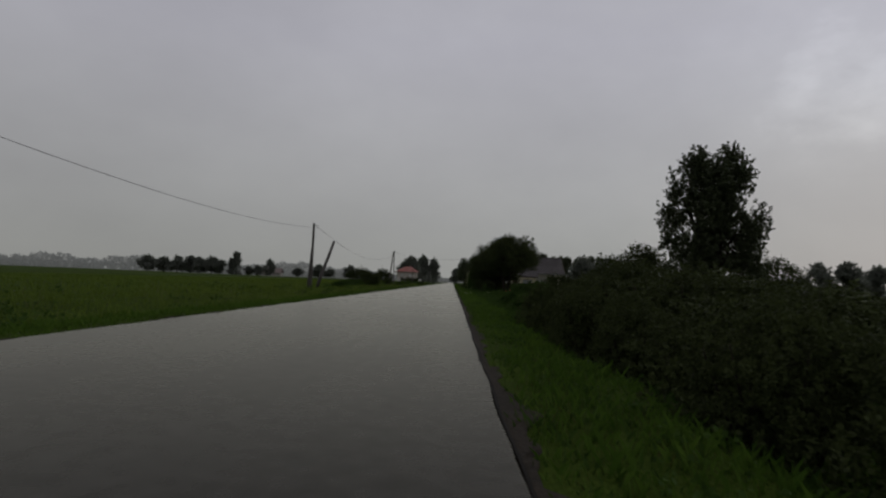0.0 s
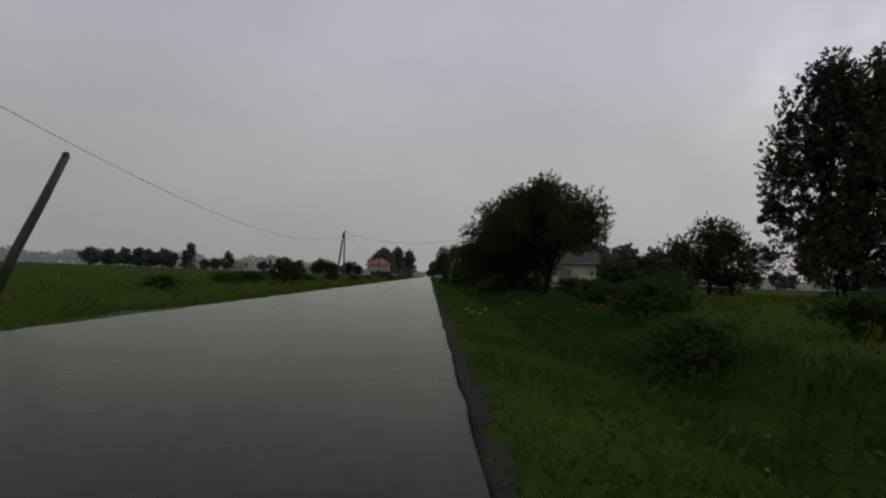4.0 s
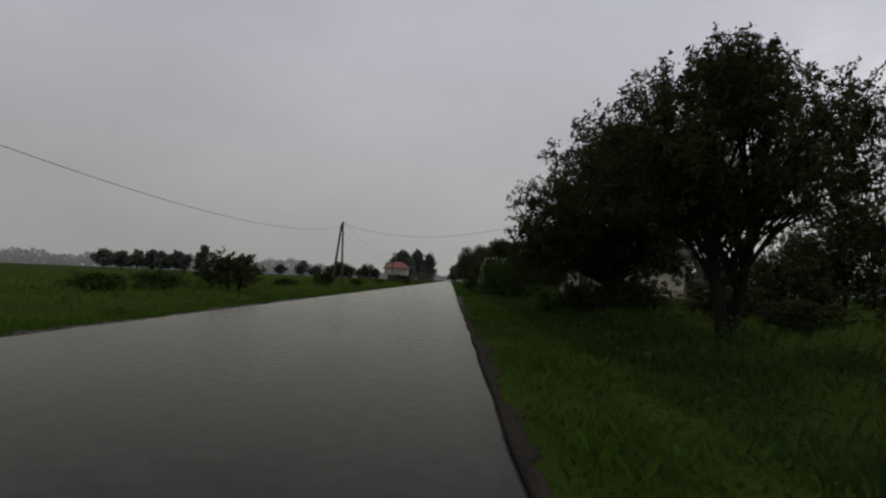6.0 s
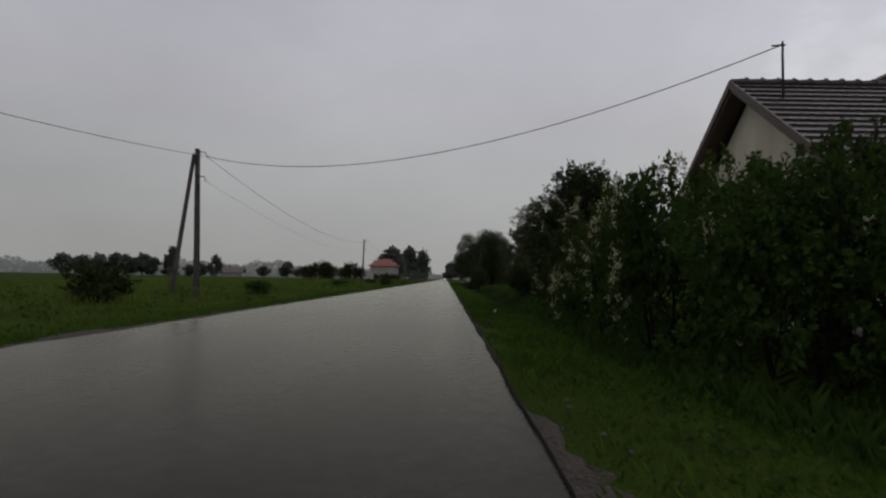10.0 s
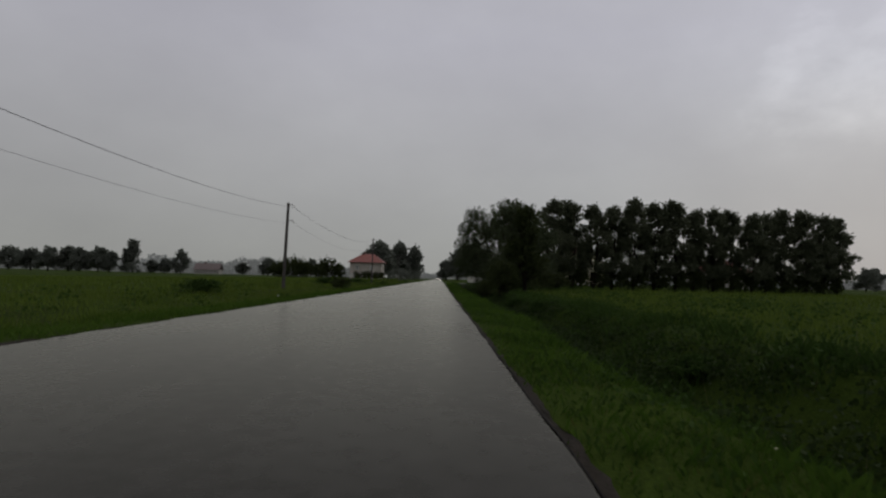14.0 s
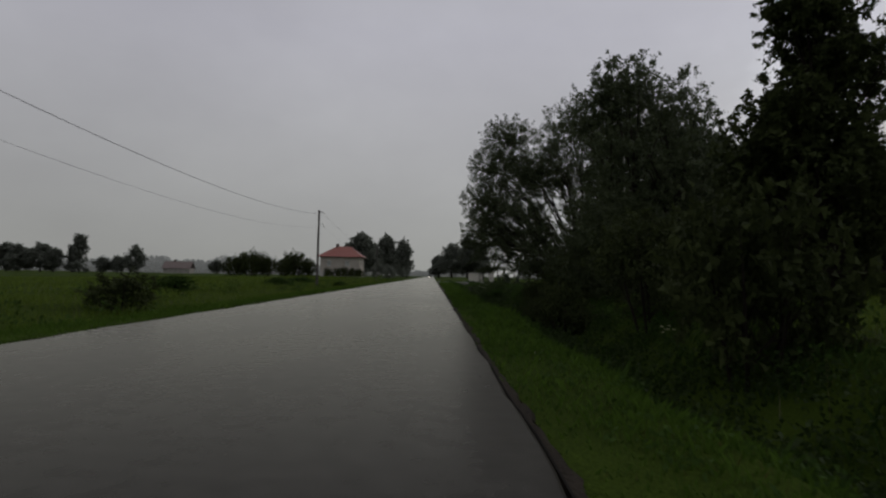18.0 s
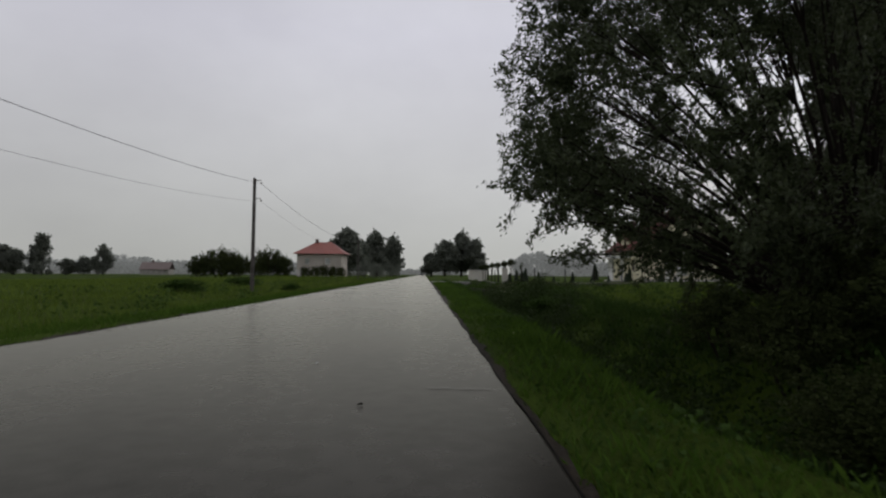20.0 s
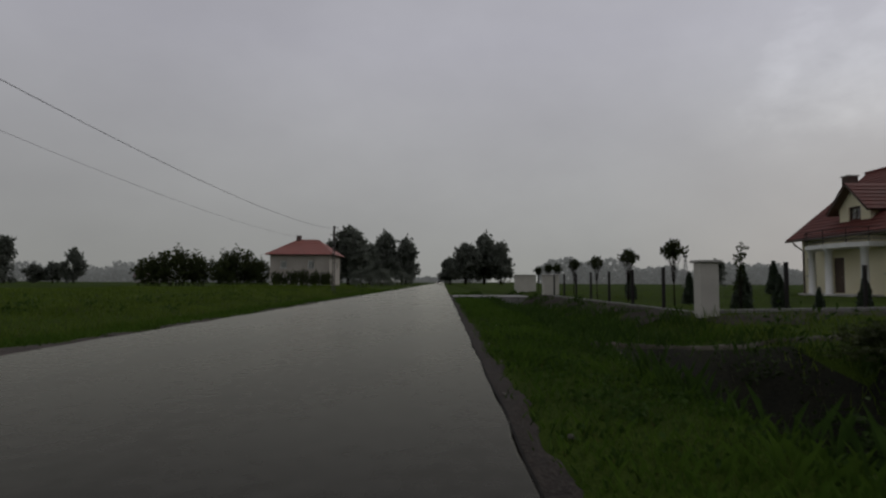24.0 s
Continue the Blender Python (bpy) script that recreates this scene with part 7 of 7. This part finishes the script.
strip("garden_grass", "patchy young lawn in the garden", 5.5, 30, 222, 262, 14, 0.06, 0.16, 0.02, 0.04, MEADOW, 10, 0.5, 0.5, on_shoulder)
strip("meadow_grass", "tall unmown grass before the far house", -34, -13, 294, 302, 40, 0.6, 1.0, 0.03, 0.06, MEADOW, 16, 0.0, 0.3)
strip("edge_grass", "wet grass tufts creeping over the asphalt edge", 0.56, 1.0, -4, 262, 110, 0.04, 0.13, 0.009, 0.016, VERGE, 17, 0.3, 0.6, lambda x, yy: x < right_edge(yy) + np.where((yy > 70) & (yy < 92), 0.22, np.where((yy > 96) & (yy < 196), -0.02, 0.09)))
strip("tall_weeds", "tall brownish weeds before the farmhouse", 5.0, 20, 84, 96, 70, 0.5, 1.1, 0.012, 0.03, MEADOW, 21, 0.3, 0.3)
strip("tall_weeds", "seeding brown grass before the farmhouse", 4.8, 20, 79, 96, 44, 0.45, 1.0, 0.012, 0.026, SEED, 22, 0.25, 0.35)
strip("dry_stalks", "thin dry grass stalks standing in the meadow", 3.0, 12, -2, 226, 2.5, 0.4, 0.8, 0.006, 0.010, DRY, 11, 0.3, 0.25)
strip("dry_stalks", "thin dry grass stalks standing in the meadow", -14, -8.4, -2, 280, 3, 0.4, 0.8, 0.007, 0.012, DRY, 12, 0.3, 0.25)


def weeds(name, label, x0, x1, y0, y1, plants, leaves, reach, tall, size, mat, seed):
    rg = np.random.default_rng(seed)
    px, py = rg.uniform(x0, x1, plants), rg.uniform(y0, y1, plants)
    pt = tall * rg.uniform(0.4, 1.1, plants)
    c = np.stack([px, py, ground_z(px, py)], 1)
    c = np.repeat(c, leaves, 0)
    t = np.repeat(pt, leaves)
    off = rg.normal(0, 1, (len(c), 3)) * reach
    off[:, 2] = rg.random(len(c)) * t
    me = leaf_mesh(name, c + off, rg.uniform(0.6, 1.2, len(c)) * size, mat, rg, 0.2, 0.6)
    return tagged(new(name, me), label, "weeds", kind="stuff")


weeds("ditch_weeds", "broad-leaved wet weeds filling the ditch", 2.6, 5.8, 0, 118, 800, 26, 0.14, 0.5, 0.09, WEED, 31)
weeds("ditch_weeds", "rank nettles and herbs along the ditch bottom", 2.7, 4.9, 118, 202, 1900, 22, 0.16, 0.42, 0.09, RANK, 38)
weeds("ditch_weeds", "rank green herbs on the far ditch bank", 4.6, 5.8, 118, 202, 450, 22, 0.15, 0.45, 0.085, WEED, 43)
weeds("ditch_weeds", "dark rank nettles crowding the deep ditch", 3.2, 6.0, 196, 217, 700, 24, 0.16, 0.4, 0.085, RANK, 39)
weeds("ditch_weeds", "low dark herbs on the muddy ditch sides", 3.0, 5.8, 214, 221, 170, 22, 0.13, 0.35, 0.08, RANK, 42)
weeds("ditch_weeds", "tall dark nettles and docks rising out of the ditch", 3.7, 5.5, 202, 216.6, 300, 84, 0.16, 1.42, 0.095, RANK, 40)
weeds("ditch_weeds", "tall wet herbs on the meadow side of the ditch", 5.2, 6.6, 200, 218, 240, 50, 0.17, 0.5, 0.085, WEED, 41)
weeds("verge_weeds", "low clover and plantain among the verge grass", 0.95, 2.5, 0, 226, 900, 14, 0.09, 0.12, 0.06, WEED, 32)
weeds("verge_weeds", "broad-leaved weeds in the widening verge", 1.2, 2.8, 190, 226, 320, 14, 0.10, 0.13, 0.07, WEED, 36)
weeds("verge_weeds", "dark broad-leaved weeds in the verge", 1.3, 2.4, 0, 190, 700, 14, 0.10, 0.15, 0.07, WEED, 37)
weeds("meadow_weeds", "darker weeds scattered in the meadow", 6, 16, 0, 224, 700, 26, 0.22, 0.6, 0.12, WEED, 33)
weeds("meadow_weeds", "darker weeds scattered in the meadow across the road", -14, -7.6, 0, 290, 320, 26, 0.2, 0.55, 0.12, WEED, 34)
weeds("small_flowers", "tiny white flower heads in the verge", 1.0, 3.6, 0, 226, 55, 6, 0.05, 0.22, 0.022, BLOSSOM, 35)

def cow_parsley(x, yy, tall, seed):
    rg = np.random.default_rng(seed)
    g = ground_at(x, yy)
    t = thing("cow_parsley", "white-flowering cow parsley in the wet roadside weeds", "flower", group="cow parsley")
    s = Shape().tube([(x, yy, g - 0.03), (x + 0.02, yy, g + tall * 0.5), (x + 0.03, yy, g + tall * 0.8)], [0.007, 0.006, 0.004], 5)
    heads = []
    for k in range(6):
        a = rg.uniform(0, 2 * math.pi)
        r = min(tall, 0.9) * rg.uniform(0.1, 0.3)
        e = (x + r * math.cos(a), yy + r * math.sin(a), g + tall * rg.uniform(0.8, 1.05))
        s.tube([(x + 0.02, yy, g + tall * rg.uniform(0.4, 0.7)), (x + 0.6 * r * math.cos(a), yy + 0.6 * r * math.sin(a), e[2] - 0.08), e], [0.004, 0.003, 0.002], 4)
        heads.append(e)
    part("stem", s, WEED, t)
    for e in heads:
        m = 60
        a, r = rg.uniform(0, 2 * np.pi, m), (0.010 + 0.035 * min(tall, 0.9)) * np.sqrt(rg.random(m))
        p = np.stack([e[0] + r * np.cos(a), e[1] + r * np.sin(a), e[2] + 0.015 - 3.0 * r * r + rg.normal(0, 0.003, m)], 1)
        part("flower_head", leaf_mesh("flower_head", p, rg.uniform(0.010, 0.018, m), BLOSSOM, rg, -1.0, 0.9), None, t, "flat white umbel")


for i, (x, yy, h) in enumerate(((4.5, 212.0, 1.6), (4.9, 212.5, 1.6), (4.3, 211.3, 1.5), (5.2, 212.2, 1.4), (3.9, 205.6, 1.3), (4.2, 205.1, 1.35), (1.3, 49.4, 0.24), (1.5, 48.9, 0.22), (1.25, 50.4, 0.24), (1.7, 50.0, 0.26), (3.6, 56.2, 0.6), (4.3, 169.5, 0.7))):
    cow_parsley(x, yy, h, 300 + i)

# poppies and litter at the roadside
for x, yy in ((4.6, 49.6), (4.2, 50.3), (5.2, 51.0), (4.9, 48.8)):
    g = ground_at(x, yy)
    t = thing("poppy", "single red poppy in the wet weeds", "flower", group="poppies")
    part("stem", Shape().tube([(x, yy, g), (x + 0.03, yy, g + 0.3), (x, yy, g + 0.62)], [0.004, 0.004, 0.003], 5), WEED, t)
    s = Shape()
    for a in range(4):
        q = a * math.pi / 2
        s.add([(x, yy, g + 0.62), (x + 0.04 * math.cos(q - 0.6), yy + 0.04 * math.sin(q - 0.6), g + 0.65), (x + 0.055 * math.cos(q), yy + 0.055 * math.sin(q), g + 0.67), (x + 0.04 * math.cos(q + 0.6), yy + 0.04 * math.sin(q + 0.6), g + 0.65)], [(0, 1, 2, 3)])
    part("bloom", s, RED_BLOOM, t)
for x, yy, r in ((1.5, 105.3, 20), (-8.9, 154.6, 70)):
    g = ground_at(x, yy)
    s = Shape()
    rg = np.random.default_rng(int(yy))
    v = [(x + 0.022 * i * math.cos(r) + rg.normal(0, 0.01), yy + 0.03 * j + rg.normal(0, 0.01), g + 0.1 + rg.normal(0, 0.025)) for i in range(6) for j in range(5)]
    s.add(v, [(i * 5 + j, i * 5 + j + 1, i * 5 + j + 6, i * 5 + j + 5) for i in range(5) for j in range(4)])
    s.add([(a, b, c - 0.006) for a, b, c in v], [(i * 5 + j + 5, i * 5 + j + 6, i * 5 + j + 1, i * 5 + j) for i in range(5) for j in range(4)])
    tagged(part("plastic_bag", s, LITTER), "crumpled pale plastic bag caught in the grass", "litter")


# ---- fallen leaves on the asphalt ----
for x, y, size, turn, mat in ((-0.62, 180.72, 0.028, 20, BARK), (-1.32, 182.81, 0.024, 70, LITTER)):
    s = Shape()
    s.add([(-size, 0, 0.004), (-0.3 * size, 0.5 * size, 0.014), (0.5 * size, 0.4 * size, 0.018), (size, 0.05 * size, 0.006), (0.4 * size, -0.45 * size, 0.015), (-0.4 * size, -0.4 * size, 0.012), (0, 0, 0.002)],
          [(6, 1, 0), (6, 2, 1), (6, 3, 2), (6, 4, 3), (6, 5, 4), (6, 0, 5)])
    leaf = tagged(part("fallen_leaf", s, mat), "curled wet leaf lying on the asphalt", "leaf", "fallen leaves")
    leaf.matrix_world = pose(x, y, 0.004, 0, 0, turn)
